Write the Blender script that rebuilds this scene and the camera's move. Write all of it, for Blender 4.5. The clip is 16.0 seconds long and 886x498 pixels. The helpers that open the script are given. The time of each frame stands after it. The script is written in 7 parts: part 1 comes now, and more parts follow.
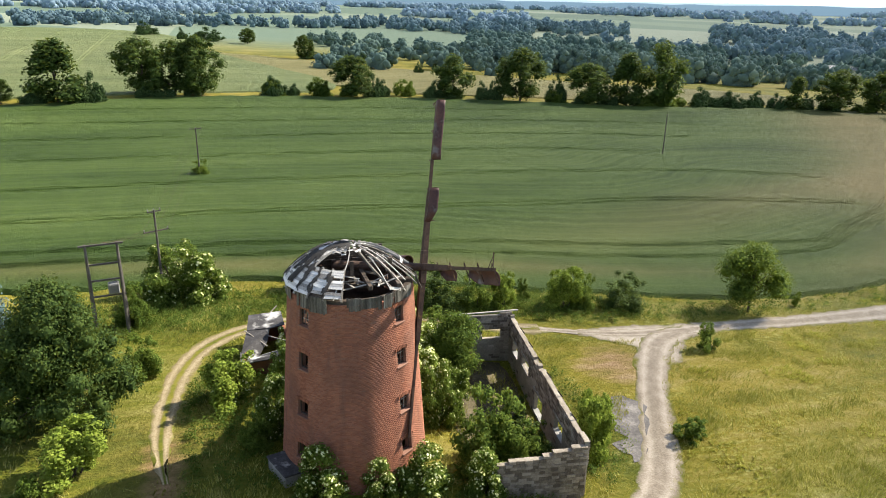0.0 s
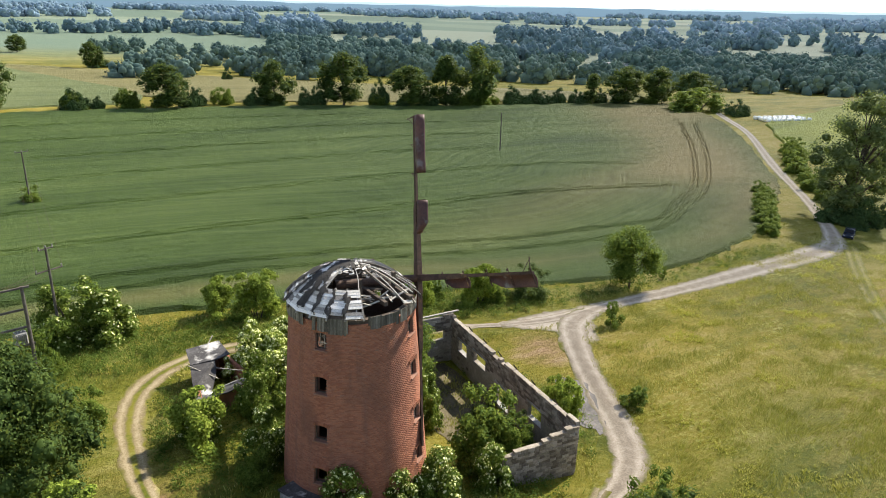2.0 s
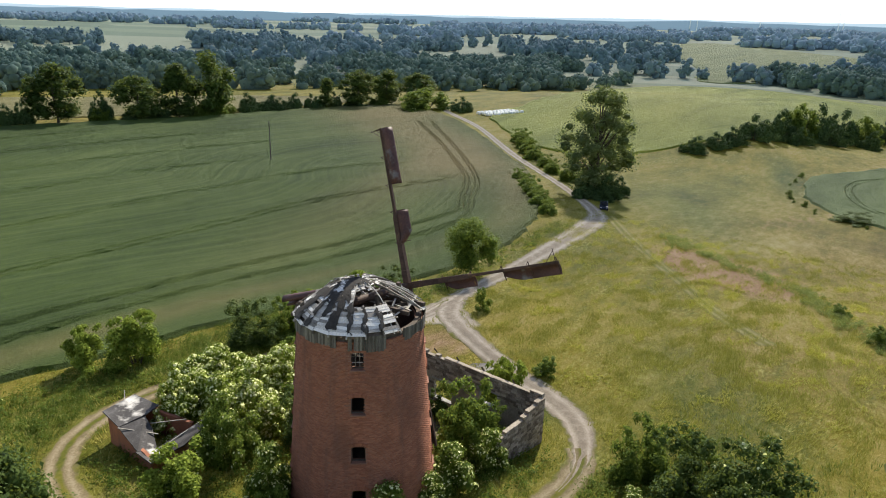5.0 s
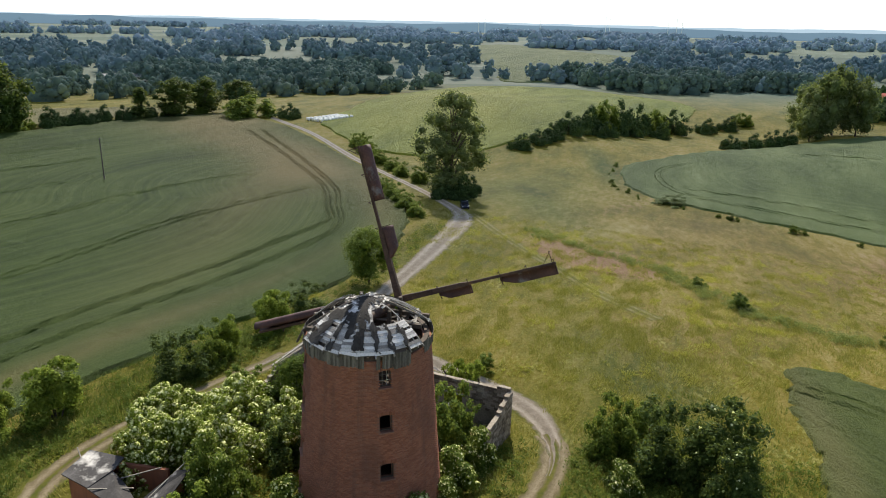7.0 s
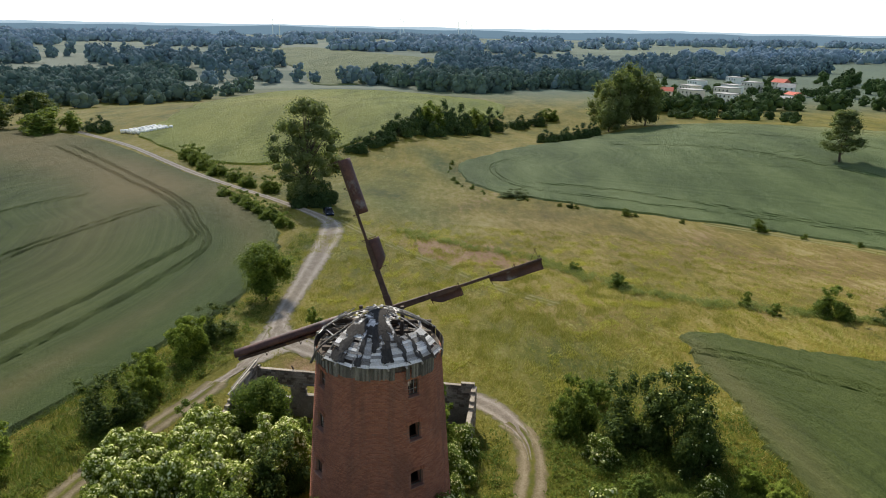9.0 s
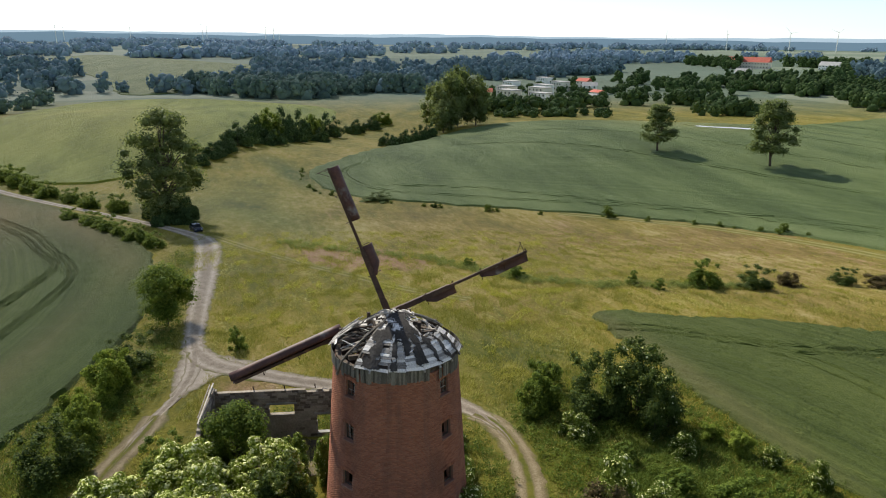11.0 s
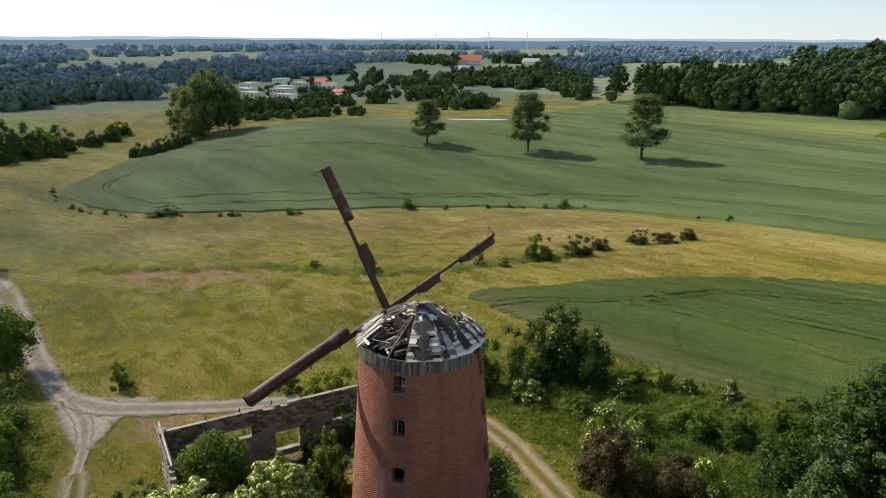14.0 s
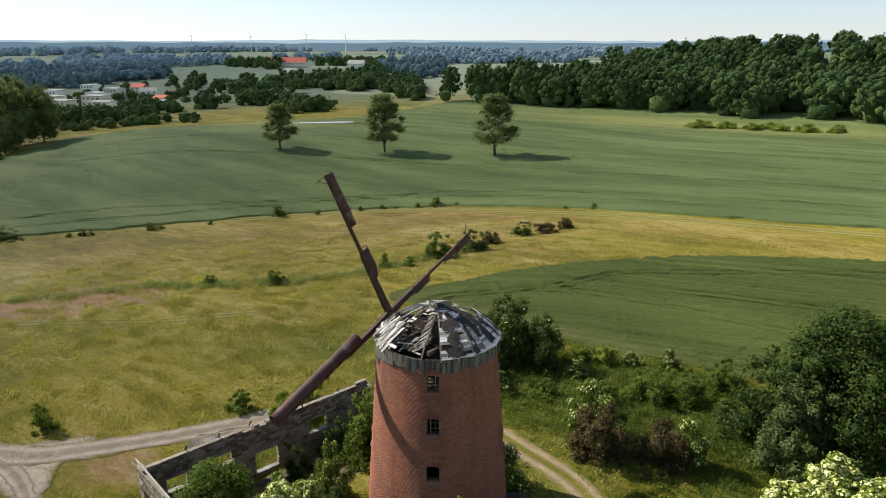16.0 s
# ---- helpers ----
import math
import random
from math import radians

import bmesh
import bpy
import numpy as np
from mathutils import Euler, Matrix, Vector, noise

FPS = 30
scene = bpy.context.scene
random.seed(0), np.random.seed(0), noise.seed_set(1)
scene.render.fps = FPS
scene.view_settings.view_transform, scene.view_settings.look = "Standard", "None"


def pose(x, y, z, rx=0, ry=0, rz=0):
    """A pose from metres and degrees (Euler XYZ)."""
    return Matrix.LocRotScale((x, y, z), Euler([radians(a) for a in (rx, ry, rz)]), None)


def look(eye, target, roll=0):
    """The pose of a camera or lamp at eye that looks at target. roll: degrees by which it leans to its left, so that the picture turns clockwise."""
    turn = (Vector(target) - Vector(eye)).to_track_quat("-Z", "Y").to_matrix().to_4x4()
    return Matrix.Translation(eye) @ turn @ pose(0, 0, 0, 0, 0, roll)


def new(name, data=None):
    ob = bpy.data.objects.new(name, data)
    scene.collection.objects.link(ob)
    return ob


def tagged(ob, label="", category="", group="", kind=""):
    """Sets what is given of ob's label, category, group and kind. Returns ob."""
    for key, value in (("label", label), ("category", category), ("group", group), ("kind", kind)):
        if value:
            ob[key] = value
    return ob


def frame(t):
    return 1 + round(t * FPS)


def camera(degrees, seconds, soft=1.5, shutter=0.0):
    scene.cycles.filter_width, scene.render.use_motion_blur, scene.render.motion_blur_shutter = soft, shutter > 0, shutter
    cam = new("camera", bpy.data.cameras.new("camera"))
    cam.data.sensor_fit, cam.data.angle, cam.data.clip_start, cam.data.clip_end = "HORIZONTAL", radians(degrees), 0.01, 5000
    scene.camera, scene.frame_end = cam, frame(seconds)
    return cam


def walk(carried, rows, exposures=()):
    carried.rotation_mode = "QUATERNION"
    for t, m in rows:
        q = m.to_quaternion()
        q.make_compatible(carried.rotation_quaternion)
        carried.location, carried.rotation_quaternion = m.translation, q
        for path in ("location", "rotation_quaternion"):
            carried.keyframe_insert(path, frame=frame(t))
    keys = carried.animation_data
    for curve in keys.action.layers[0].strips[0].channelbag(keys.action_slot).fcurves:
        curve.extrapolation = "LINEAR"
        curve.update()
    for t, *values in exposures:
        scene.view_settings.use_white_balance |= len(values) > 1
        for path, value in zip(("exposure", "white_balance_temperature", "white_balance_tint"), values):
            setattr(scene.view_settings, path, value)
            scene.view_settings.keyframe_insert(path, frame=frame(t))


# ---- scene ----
cam = camera(64.3, 16.0, soft=1.0)
METRES, EYE, TILT, LEAN, TURN = 98.0, 28.42, 0.1, 5.0, -19.9
ROWS = [
    (0.0, 0.0, 0.0, 0.0, 2.18, -19.74, -6.1),
    (0.5, -0.0344, -0.003, -0.0006, -2.36, -19.16, -6.12),
    (1.0, -0.0644, -0.0039, -0.0006, -6.31, -18.79, -6.12),
    (1.5, -0.096, -0.0033, -0.002, -10.4, -18.35, -6.07),
    (2.0, -0.1275, 0.0002, -0.0032, -14.47, -17.85, -5.99),
    (2.5, -0.1588, 0.0062, -0.0048, -18.56, -17.38, -5.96),
    (3.0, -0.1892, 0.0138, -0.0071, -22.61, -17.01, -5.86),
    (3.5, -0.2192, 0.024, -0.0102, -26.64, -16.49, -5.77),
    (6.0, -0.3548, 0.1049, -0.0156, -46.94, -14.36, -4.8),
    (6.5, -0.3782, 0.1265, -0.0154, -50.94, -13.95, -4.52),
    (7.0, -0.3988, 0.1481, -0.0153, -54.72, -13.67, -4.26),
    (7.5, -0.4205, 0.1742, -0.0149, -58.98, -13.28, -3.92),
    (8.0, -0.4387, 0.1996, -0.0147, -62.98, -12.98, -3.55),
    (8.5, -0.4551, 0.226, -0.0147, -66.83, -12.76, -3.19),
    (9.0, -0.4687, 0.2532, -0.0164, -70.64, -12.56, -2.77),
    (11.5, -0.5107, 0.4007, -0.0218, -89.2, -11.61, -0.73),
    (12.0, -0.5133, 0.4315, -0.021, -92.91, -11.59, -0.35),
    (12.5, -0.5134, 0.4622, -0.0212, -96.55, -11.56, 0.05),
    (13.0, -0.5117, 0.4908, -0.0221, -99.9, -11.59, 0.42),
    (13.5, -0.5083, 0.5211, -0.0235, -103.51, -11.63, 0.82),
    (14.0, -0.5022, 0.5536, -0.0257, -107.38, -11.65, 1.21),
    (14.5, -0.4942, 0.5838, -0.0265, -111.02, -11.62, 1.57),
    (15.0, -0.4844, 0.6137, -0.0257, -114.66, -11.71, 1.91),
    (15.5, -0.4728, 0.6425, -0.0239, -118.26, -11.81, 2.21),
    (16.0, -0.4603, 0.6682, -0.0216, -121.63, -11.98, 2.53),
]
walk(cam, [(t, pose(0, 0, EYE, TILT, LEAN, TURN) @ pose(METRES * x, METRES * y, METRES * z, 90 + pitch, roll, yaw)) for t, x, y, z, yaw, pitch, roll in ROWS],
     [(0.0, 1.34), (2.0, 1.32), (3.5, 1.20), (6.0, 0.86), (8.0, 0.72), (12.0, 0.60), (16.0, 0.53)])

from mathutils import geometry

# ---- light ----
SUN_AZ, SUN_EL = 14.0, 40.0
world = bpy.data.worlds.new("sky")
scene.world = world
world.use_nodes = True
wn = world.node_tree
sky = wn.nodes.new("ShaderNodeTexSky")
sky.sky_type = "NISHITA"
sky.sun_disc = False
sky.sun_elevation, sky.sun_rotation = radians(SUN_EL), radians(90 - SUN_AZ)
sky.air_density, sky.dust_density, sky.ozone_density = 1.0, 0.1, 2.5
wn.nodes["Background"].inputs["Strength"].default_value = 0.088
haze = wn.nodes.new("ShaderNodeHueSaturation")
haze.inputs["Saturation"].default_value = 0.5
wn.links.new(sky.outputs["Color"], haze.inputs["Color"])
cool = wn.nodes.new("ShaderNodeVectorMath")
cool.operation = "MULTIPLY"
cool.inputs[1].default_value = (0.90, 0.99, 1.12)
wn.links.new(haze.outputs["Color"], cool.inputs[0])
wn.links.new(cool.outputs[0], wn.nodes["Background"].inputs["Color"])
sun = new("sun", bpy.data.lights.new("sun", "SUN"))
sun.data.energy, sun.data.angle, sun.data.color = 5.0, radians(0.6), (1.0, 0.935, 0.80)
sd = Vector((math.cos(radians(SUN_AZ)) * math.cos(radians(SUN_EL)), math.sin(radians(SUN_AZ)) * math.cos(radians(SUN_EL)), math.sin(radians(SUN_EL))))
sun.matrix_world = look(sd * 200, (0, 0, 0))


# ---- materials ----
def nd(nt, kind, **kw):
    n = nt.nodes.new(kind)
    for k, v in kw.items():
        if k in n.inputs:
            n.inputs[k].default_value = v
    return n


def ramp(nt, fac, stops):
    r = nt.nodes.new("ShaderNodeValToRGB")
    while len(r.color_ramp.elements) < len(stops):
        r.color_ramp.elements.new(0.5)
    for e, (p, c) in zip(r.color_ramp.elements, stops):
        e.position, e.color = p, (*c, 1)
    nt.links.new(fac, r.inputs["Fac"])
    return r.outputs["Color"]


def mixc(nt, fac, a, b, mode="MIX"):
    m = nt.nodes.new("ShaderNodeMix")
    m.data_type, m.blend_type = "RGBA", mode
    for sock, v in ((m.inputs[0], fac), (m.inputs[6], a), (m.inputs[7], b)):
        if isinstance(v, (int, float)):
            sock.default_value = v
        elif isinstance(v, tuple):
            sock.default_value = (*v, 1)
        else:
            nt.links.new(v, sock)
    return m.outputs[2]


def mth(nt, op, a, b=0.0, clamp=False):
    m = nt.nodes.new("ShaderNodeMath")
    m.operation, m.use_clamp = op, clamp
    for sock, v in ((m.inputs[0], a), (m.inputs[1], b)):
        if isinstance(v, (int, float)):
            sock.default_value = v
        else:
            nt.links.new(v, sock)
    return m.outputs[0]


def fresh(name, rough=0.8, metal=0.0):
    m = bpy.data.materials.new(name)
    m.use_nodes = True
    nt = m.node_tree
    b = nt.nodes["Principled BSDF"]
    b.inputs["Roughness"].default_value = rough
    b.inputs["Metallic"].default_value = metal
    b.inputs["Specular IOR Level"].default_value = 0.3
    if rough > 0.6 and not metal:
        b.inputs["Specular IOR Level"].default_value = 0.15
    return m, nt, b


def coords(nt, stretch=(1, 1, 1), local=False):
    if local:
        src = nt.nodes.new("ShaderNodeTexCoord").outputs["Object"]
    else:
        src = nt.nodes.new("ShaderNodeNewGeometry").outputs["Position"]
    mp = nt.nodes.new("ShaderNodeMapping")
    mp.inputs["Scale"].default_value = stretch
    nt.links.new(src, mp.inputs["Vector"])
    return mp.outputs["Vector"]


def noisef(nt, vec, scale, detail=4.0, rough=0.55):
    n = nd(nt, "ShaderNodeTexNoise", Scale=scale, Detail=detail, Roughness=rough)
    nt.links.new(vec, n.inputs["Vector"])
    return n.outputs["Fac"]


def bumped(nt, b, fac, strength, dist):
    bp = nd(nt, "ShaderNodeBump", Strength=strength, Distance=dist)
    nt.links.new(fac, bp.inputs["Height"])
    nt.links.new(bp.outputs["Normal"], b.inputs["Normal"])


def rnd(nt):
    """A random number for each loose piece, alone or joined."""
    i = nt.nodes.new("ShaderNodeNewGeometry").outputs["Random Per Island"]
    o = nt.nodes.new("ShaderNodeObjectInfo").outputs["Random"]
    return mth(nt, "FRACT", mth(nt, "ADD", i, o))


def surface(name, dark, mid, light, big=0.5, fine=8.0, rough=0.85, bump=0.3, dist=0.02, pieces=0.0, metal=0.0, stretch=(1, 1, 1), local=False, spots=None):
    """A plain weathered surface: broad stains, fine grain, tone from piece to piece."""
    m, nt, b = fresh(name, rough, metal)
    v = coords(nt, stretch, local)
    a, f = noisef(nt, v, big, 5), noisef(nt, v, fine, 6, 0.65)
    t = mth(nt, "ADD", mth(nt, "MULTIPLY", a, 0.55), mth(nt, "MULTIPLY", f, 0.45))
    if pieces:
        t = mth(nt, "ADD", t, mth(nt, "MULTIPLY", mth(nt, "SUBTRACT", rnd(nt), 0.5), pieces))
    col = ramp(nt, t, [(0.32, dark), (0.5, mid), (0.68, light)])
    if spots:
        k = noisef(nt, v, spots[1], 5, 0.6)
        k = mth(nt, "MULTIPLY", mth(nt, "SUBTRACT", k, spots[2]), 9.0, True)
        col = mixc(nt, k, col, spots[0])
    nt.links.new(col, b.inputs["Base Color"])
    if bump:
        bumped(nt, b, f, bump, dist)
    return m


def leafy(name, dark, mid, light, trans=0.35, rough=0.75):
    """Leaves: tone from leaf to leaf and from bough to bough, with light passing through."""
    m, nt, b = fresh(name, rough)
    b.inputs["Specular IOR Level"].default_value = 0.12
    v = coords(nt)
    t = mth(nt, "ADD", mth(nt, "MULTIPLY", rnd(nt), 0.5), mth(nt, "MULTIPLY", noisef(nt, v, 0.8, 3), 0.5))
    o = nt.nodes.new("ShaderNodeObjectInfo").outputs["Random"]
    t = mth(nt, "ADD", t, mth(nt, "MULTIPLY", mth(nt, "SUBTRACT", o, 0.5), 0.16))
    col = ramp(nt, t, [(0.2, dark), (0.5, mid), (0.8, light)])
    nt.links.new(col, b.inputs["Base Color"])
    tr = nt.nodes.new("ShaderNodeBsdfTranslucent")
    nt.links.new(mixc(nt, 0.5, col, (0.30, 0.36, 0.06), "MIX"), tr.inputs["Color"])
    mx = nd(nt, "ShaderNodeMixShader", Fac=trans)
    nt.links.new(b.outputs[0], mx.inputs[1])
    nt.links.new(tr.outputs[0], mx.inputs[2])
    nt.links.new(mx.outputs[0], nt.nodes["Material Output"].inputs["Surface"])
    return m


def woodland(name, dark, mid, light):
    """Crowns far off: tone from tree to tree, a little from bough to bough."""
    m, nt, b = fresh(name, 0.9)
    b.inputs["Specular IOR Level"].default_value = 0.05
    v = coords(nt)
    t = mth(nt, "ADD", mth(nt, "MULTIPLY", rnd(nt), 0.22), mth(nt, "ADD", mth(nt, "MULTIPLY", noisef(nt, v, 0.045, 3, 0.6), 0.48), mth(nt, "MULTIPLY", noisef(nt, v, 0.5, 4, 0.7), 0.30)))
    col = ramp(nt, t, [(0.3, dark), (0.5, mid), (0.7, light)])
    nt.links.new(col, b.inputs["Base Color"])
    b.inputs["Diffuse Roughness"].default_value = 1.0
    return m


def attr(nt, name):
    n = nt.nodes.new("ShaderNodeAttribute")
    n.attribute_name = name
    return n.outputs["Fac"]


def turf(nt):
    """Meadow colours: broad swells, laid streaks, pale seed heads, fine blades. Gives colour, mixing value, streaks, blades."""
    v = coords(nt)
    a, f, g = noisef(nt, coords(nt, (0.6, 1.3, 1)), 0.05, 5, 0.6), noisef(nt, coords(nt, (0.55, 1.5, 1)), 0.42, 6, 0.62), noisef(nt, v, 2.6, 7, 0.72)
    t = mth(nt, "ADD", mth(nt, "ADD", mth(nt, "MULTIPLY", a, 0.44), mth(nt, "MULTIPLY", f, 0.26)), mth(nt, "MULTIPLY", g, 0.30))
    col = ramp(nt, t, [(0.41, (0.102, 0.112, 0.008)), (0.47, (0.174, 0.156, 0.011)), (0.53, (0.258, 0.208, 0.021)), (0.60, (0.335, 0.258, 0.062))])
    where = mth(nt, "MULTIPLY", mth(nt, "SUBTRACT", noisef(nt, coords(nt, (0.8, 1.2, 1)), 0.11, 4, 0.6), 0.47), 6.0, True)
    heads = mth(nt, "MULTIPLY", mth(nt, "SUBTRACT", noisef(nt, coords(nt, (0.7, 1.5, 1)), 1.3, 6, 0.75), 0.50), 8.0, True)
    col = mixc(nt, mth(nt, "MULTIPLY", mth(nt, "MULTIPLY", where, heads), 0.85), col, (0.44, 0.41, 0.12))
    return col, t, f, g


def ground_material():
    m, nt, b = fresh("meadow_ground", 0.95)
    green, t, f, g = turf(nt)
    # lush grass green, taken darker to include tree shade on the yard
    lush = ramp(nt, t, [(0.39, (0.026, 0.052, 0.006)), (0.5, (0.068, 0.106, 0.013)), (0.61, (0.142, 0.178, 0.032))])
    straw = ramp(nt, t, [(0.40, (0.135, 0.094, 0.026)), (0.5, (0.245, 0.172, 0.050)), (0.60, (0.42, 0.335, 0.145))])
    soil = ramp(nt, t, [(0.38, (0.20, 0.115, 0.055)), (0.5, (0.32, 0.198, 0.105)), (0.62, (0.44, 0.31, 0.185))])
    wob = mth(nt, "MULTIPLY", mth(nt, "SUBTRACT", f, 0.5), 1.2)
    col = mixc(nt, mth(nt, "ADD", attr(nt, "lush"), mth(nt, "MULTIPLY", wob, 0.6), True), green, lush)
    col = mixc(nt, mth(nt, "ADD", attr(nt, "dry"), wob, True), col, straw)
    e = mth(nt, "MULTIPLY", mth(nt, "SUBTRACT", mth(nt, "ADD", attr(nt, "bare"), mth(nt, "MULTIPLY", wob, 0.7)), 0.28), 2.4, True)
    col = mixc(nt, e, col, soil)
    # far away: a patchwork of fields, haze painted in as paler, bluer colours
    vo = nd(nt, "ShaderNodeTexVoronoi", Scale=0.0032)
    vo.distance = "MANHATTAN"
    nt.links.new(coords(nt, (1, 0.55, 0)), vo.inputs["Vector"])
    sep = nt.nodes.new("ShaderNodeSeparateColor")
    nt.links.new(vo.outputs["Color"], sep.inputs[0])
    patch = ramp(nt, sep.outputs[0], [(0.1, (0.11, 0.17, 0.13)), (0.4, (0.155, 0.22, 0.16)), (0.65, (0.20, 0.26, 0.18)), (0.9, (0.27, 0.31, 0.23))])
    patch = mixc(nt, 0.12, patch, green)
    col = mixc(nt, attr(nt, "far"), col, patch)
    nt.links.new(col, b.inputs["Base Color"])
    b.inputs["Diffuse Roughness"].default_value = 1.0
    bumped(nt, b, mth(nt, "ADD", mth(nt, "MULTIPLY", f, 0.6), mth(nt, "MULTIPLY", g, 0.6)), 1.0, 0.36)
    return m


def track_material(name, dark, mid, light, middle):
    """A worn track: paler wheel lines, grass creeping in from the edges and, where little used, along the middle."""
    m, nt, b = fresh(name, 0.95)
    green, t, f, g = turf(nt)
    green = mixc(nt, 0.4, green, (0.075, 0.105, 0.02))
    v = coords(nt)
    n1, n2 = noisef(nt, v, 0.9, 6, 0.65), noisef(nt, v, 7.0, 5, 0.7)
    q = mth(nt, "ADD", mth(nt, "MULTIPLY", n1, 0.40), mth(nt, "MULTIPLY", n2, 0.60))
    u = attr(nt, "across")
    rut = mth(nt, "SUBTRACT", 1.0, mth(nt, "MULTIPLY", mth(nt, "ABSOLUTE", mth(nt, "SUBTRACT", u, 0.5)), 3.2), True)
    col = ramp(nt, mth(nt, "ADD", q, mth(nt, "MULTIPLY", mth(nt, "SUBTRACT", rut, 0.5), 0.16)), [(0.36, dark), (0.5, mid), (0.64, light)])
    wob = mth(nt, "MULTIPLY", mth(nt, "SUBTRACT", n1, 0.5), 1.5)
    k = mth(nt, "MULTIPLY", mth(nt, "ADD", mth(nt, "SUBTRACT", u, 0.74), mth(nt, "MULTIPLY", wob, 0.55)), 4.0, True)
    col = mixc(nt, k, col, green)
    if middle:
        k = mth(nt, "MULTIPLY", mth(nt, "ADD", mth(nt, "SUBTRACT", 0.26, u), mth(nt, "MULTIPLY", wob, 0.35)), 6.0, True)
        col = mixc(nt, mth(nt, "MULTIPLY", k, middle), col, green)
    nt.links.new(col, b.inputs["Base Color"])
    b.inputs["Diffuse Roughness"].default_value = 1.0
    bumped(nt, b, n2, 0.5, 0.03)
    return m


def crop_material(name, dark, mid, light, ripe, along=(0.25, 1.0, 1.0), deep=0.9, rows=0.35):
    """A standing crop: drill rows along its edge, swells of tone, ears of grain."""
    m, nt, b = fresh(name, 0.9)
    v = coords(nt)
    row = nt.nodes.new("ShaderNodeTexNoise")
    row.noise_dimensions = "1D"
    row.inputs["Scale"].default_value, row.inputs["Detail"].default_value, row.inputs["Roughness"].default_value = 0.55, 5.0, 0.7
    nt.links.new(attr(nt, "row"), row.inputs["W"])
    a, g = noisef(nt, coords(nt, along), 0.06, 5, 0.6), noisef(nt, v, 4.0, 5, 0.7)
    r = row.outputs["Fac"]
    t = mth(nt, "ADD", mth(nt, "ADD", mth(nt, "MULTIPLY", a, 0.70 - rows), mth(nt, "MULTIPLY", r, rows)), mth(nt, "MULTIPLY", g, 0.30))
    col = ramp(nt, t, [(0.39, dark), (0.5, mid), (0.61, light)])
    k = mth(nt, "MULTIPLY", attr(nt, "ripe"), mth(nt, "ADD", 0.4, mth(nt, "MULTIPLY", a, 1.2)), True)
    col = mixc(nt, k, col, ripe)
    nt.links.new(col, b.inputs["Base Color"])
    b.inputs["Diffuse Roughness"].default_value = 1.0
    bumped(nt, b, mth(nt, "ADD", g, mth(nt, "MULTIPLY", r, rows * 2.8)), 1.0, deep)
    return m


def felt_roof_material():
    """Grey weathered boards with torn black felt still stuck to them."""
    m, nt, b = fresh("weathered_boards_with_felt", 0.75)
    v = coords(nt)
    gr = coords(nt, (6, 6, 1.2))
    f = noisef(nt, gr, 3.0, 6, 0.7)
    t = mth(nt, "ADD", mth(nt, "MULTIPLY", rnd(nt), 0.45), mth(nt, "MULTIPLY", f, 0.55))
    wood = ramp(nt, t, [(0.22, (0.11, 0.098, 0.088)), (0.45, (0.37, 0.35, 0.325)), (0.68, (0.78, 0.75, 0.71))])
    k = mth(nt, "MULTIPLY", mth(nt, "SUBTRACT", noisef(nt, coords(nt, (1, 1, 0.6)), 0.9, 4, 0.6), 0.635), 14.0, True)
    felt = ramp(nt, f, [(0.3, (0.03, 0.029, 0.030)), (0.7, (0.075, 0.072, 0.074))])
    nt.links.new(mixc(nt, k, wood, felt), b.inputs["Base Color"])
    bumped(nt, b, f, 0.6, 0.02)
    return m


def brick_material(name):
    m, nt, b = fresh(name, 0.9)
    v = coords(nt)
    a, f = noisef(nt, coords(nt, (1, 1, 0.45)), 0.5, 6, 0.62), noisef(nt, v, 22, 5, 0.7)
    t = mth(nt, "ADD", mth(nt, "ADD", mth(nt, "MULTIPLY", rnd(nt), 0.22), 0.18), mth(nt, "MULTIPLY", f, 0.42))
    col = ramp(nt, t, [(0.22, (0.145, 0.054, 0.034)), (0.45, (0.262, 0.103, 0.061)), (0.65, (0.36, 0.155, 0.092)), (0.85, (0.45, 0.26, 0.17))])
    soot = mth(nt, "MULTIPLY", mth(nt, "SUBTRACT", a, 0.48), 5.0, True)
    col = mixc(nt, mth(nt, "MULTIPLY", soot, 0.6), col, (0.10, 0.052, 0.038))
    run = mth(nt, "MULTIPLY", mth(nt, "SUBTRACT", noisef(nt, coords(nt, (2.2, 2.2, 0.10)), 0.8, 5, 0.6), 0.53), 6.0, True)
    col = mixc(nt, mth(nt, "MULTIPLY", run, 0.45), col, (0.12, 0.075, 0.06))
    lime = mth(nt, "MULTIPLY", mth(nt, "SUBTRACT", noisef(nt, coords(nt, (1, 1, 0.8)), 0.9, 6, 0.7), 0.60), 5.0, True)
    col = mixc(nt, mth(nt, "MULTIPLY", lime, 0.45), col, (0.42, 0.24, 0.165))
    nt.links.new(col, b.inputs["Base Color"])
    bumped(nt, b, f, 0.3, 0.006)
    return m


M = {}
M["ground"] = ground_material()
M["track"] = track_material("pale_gravel_track", (0.27, 0.215, 0.155), (0.42, 0.348, 0.265), (0.56, 0.48, 0.385), 0.0)
M["cart"] = track_material("grassy_cart_track", (0.20, 0.155, 0.075), (0.30, 0.235, 0.13), (0.43, 0.35, 0.22), 1.0)
M["faint"] = track_material("faint_meadow_track", (0.17, 0.150, 0.035), (0.25, 0.215, 0.065), (0.33, 0.29, 0.11), 1.0)
M["crop"] = crop_material("green_wheat", (0.052, 0.094, 0.016), (0.097, 0.156, 0.030), (0.152, 0.214, 0.050), (0.34, 0.275, 0.11), deep=1.3, rows=0.26)
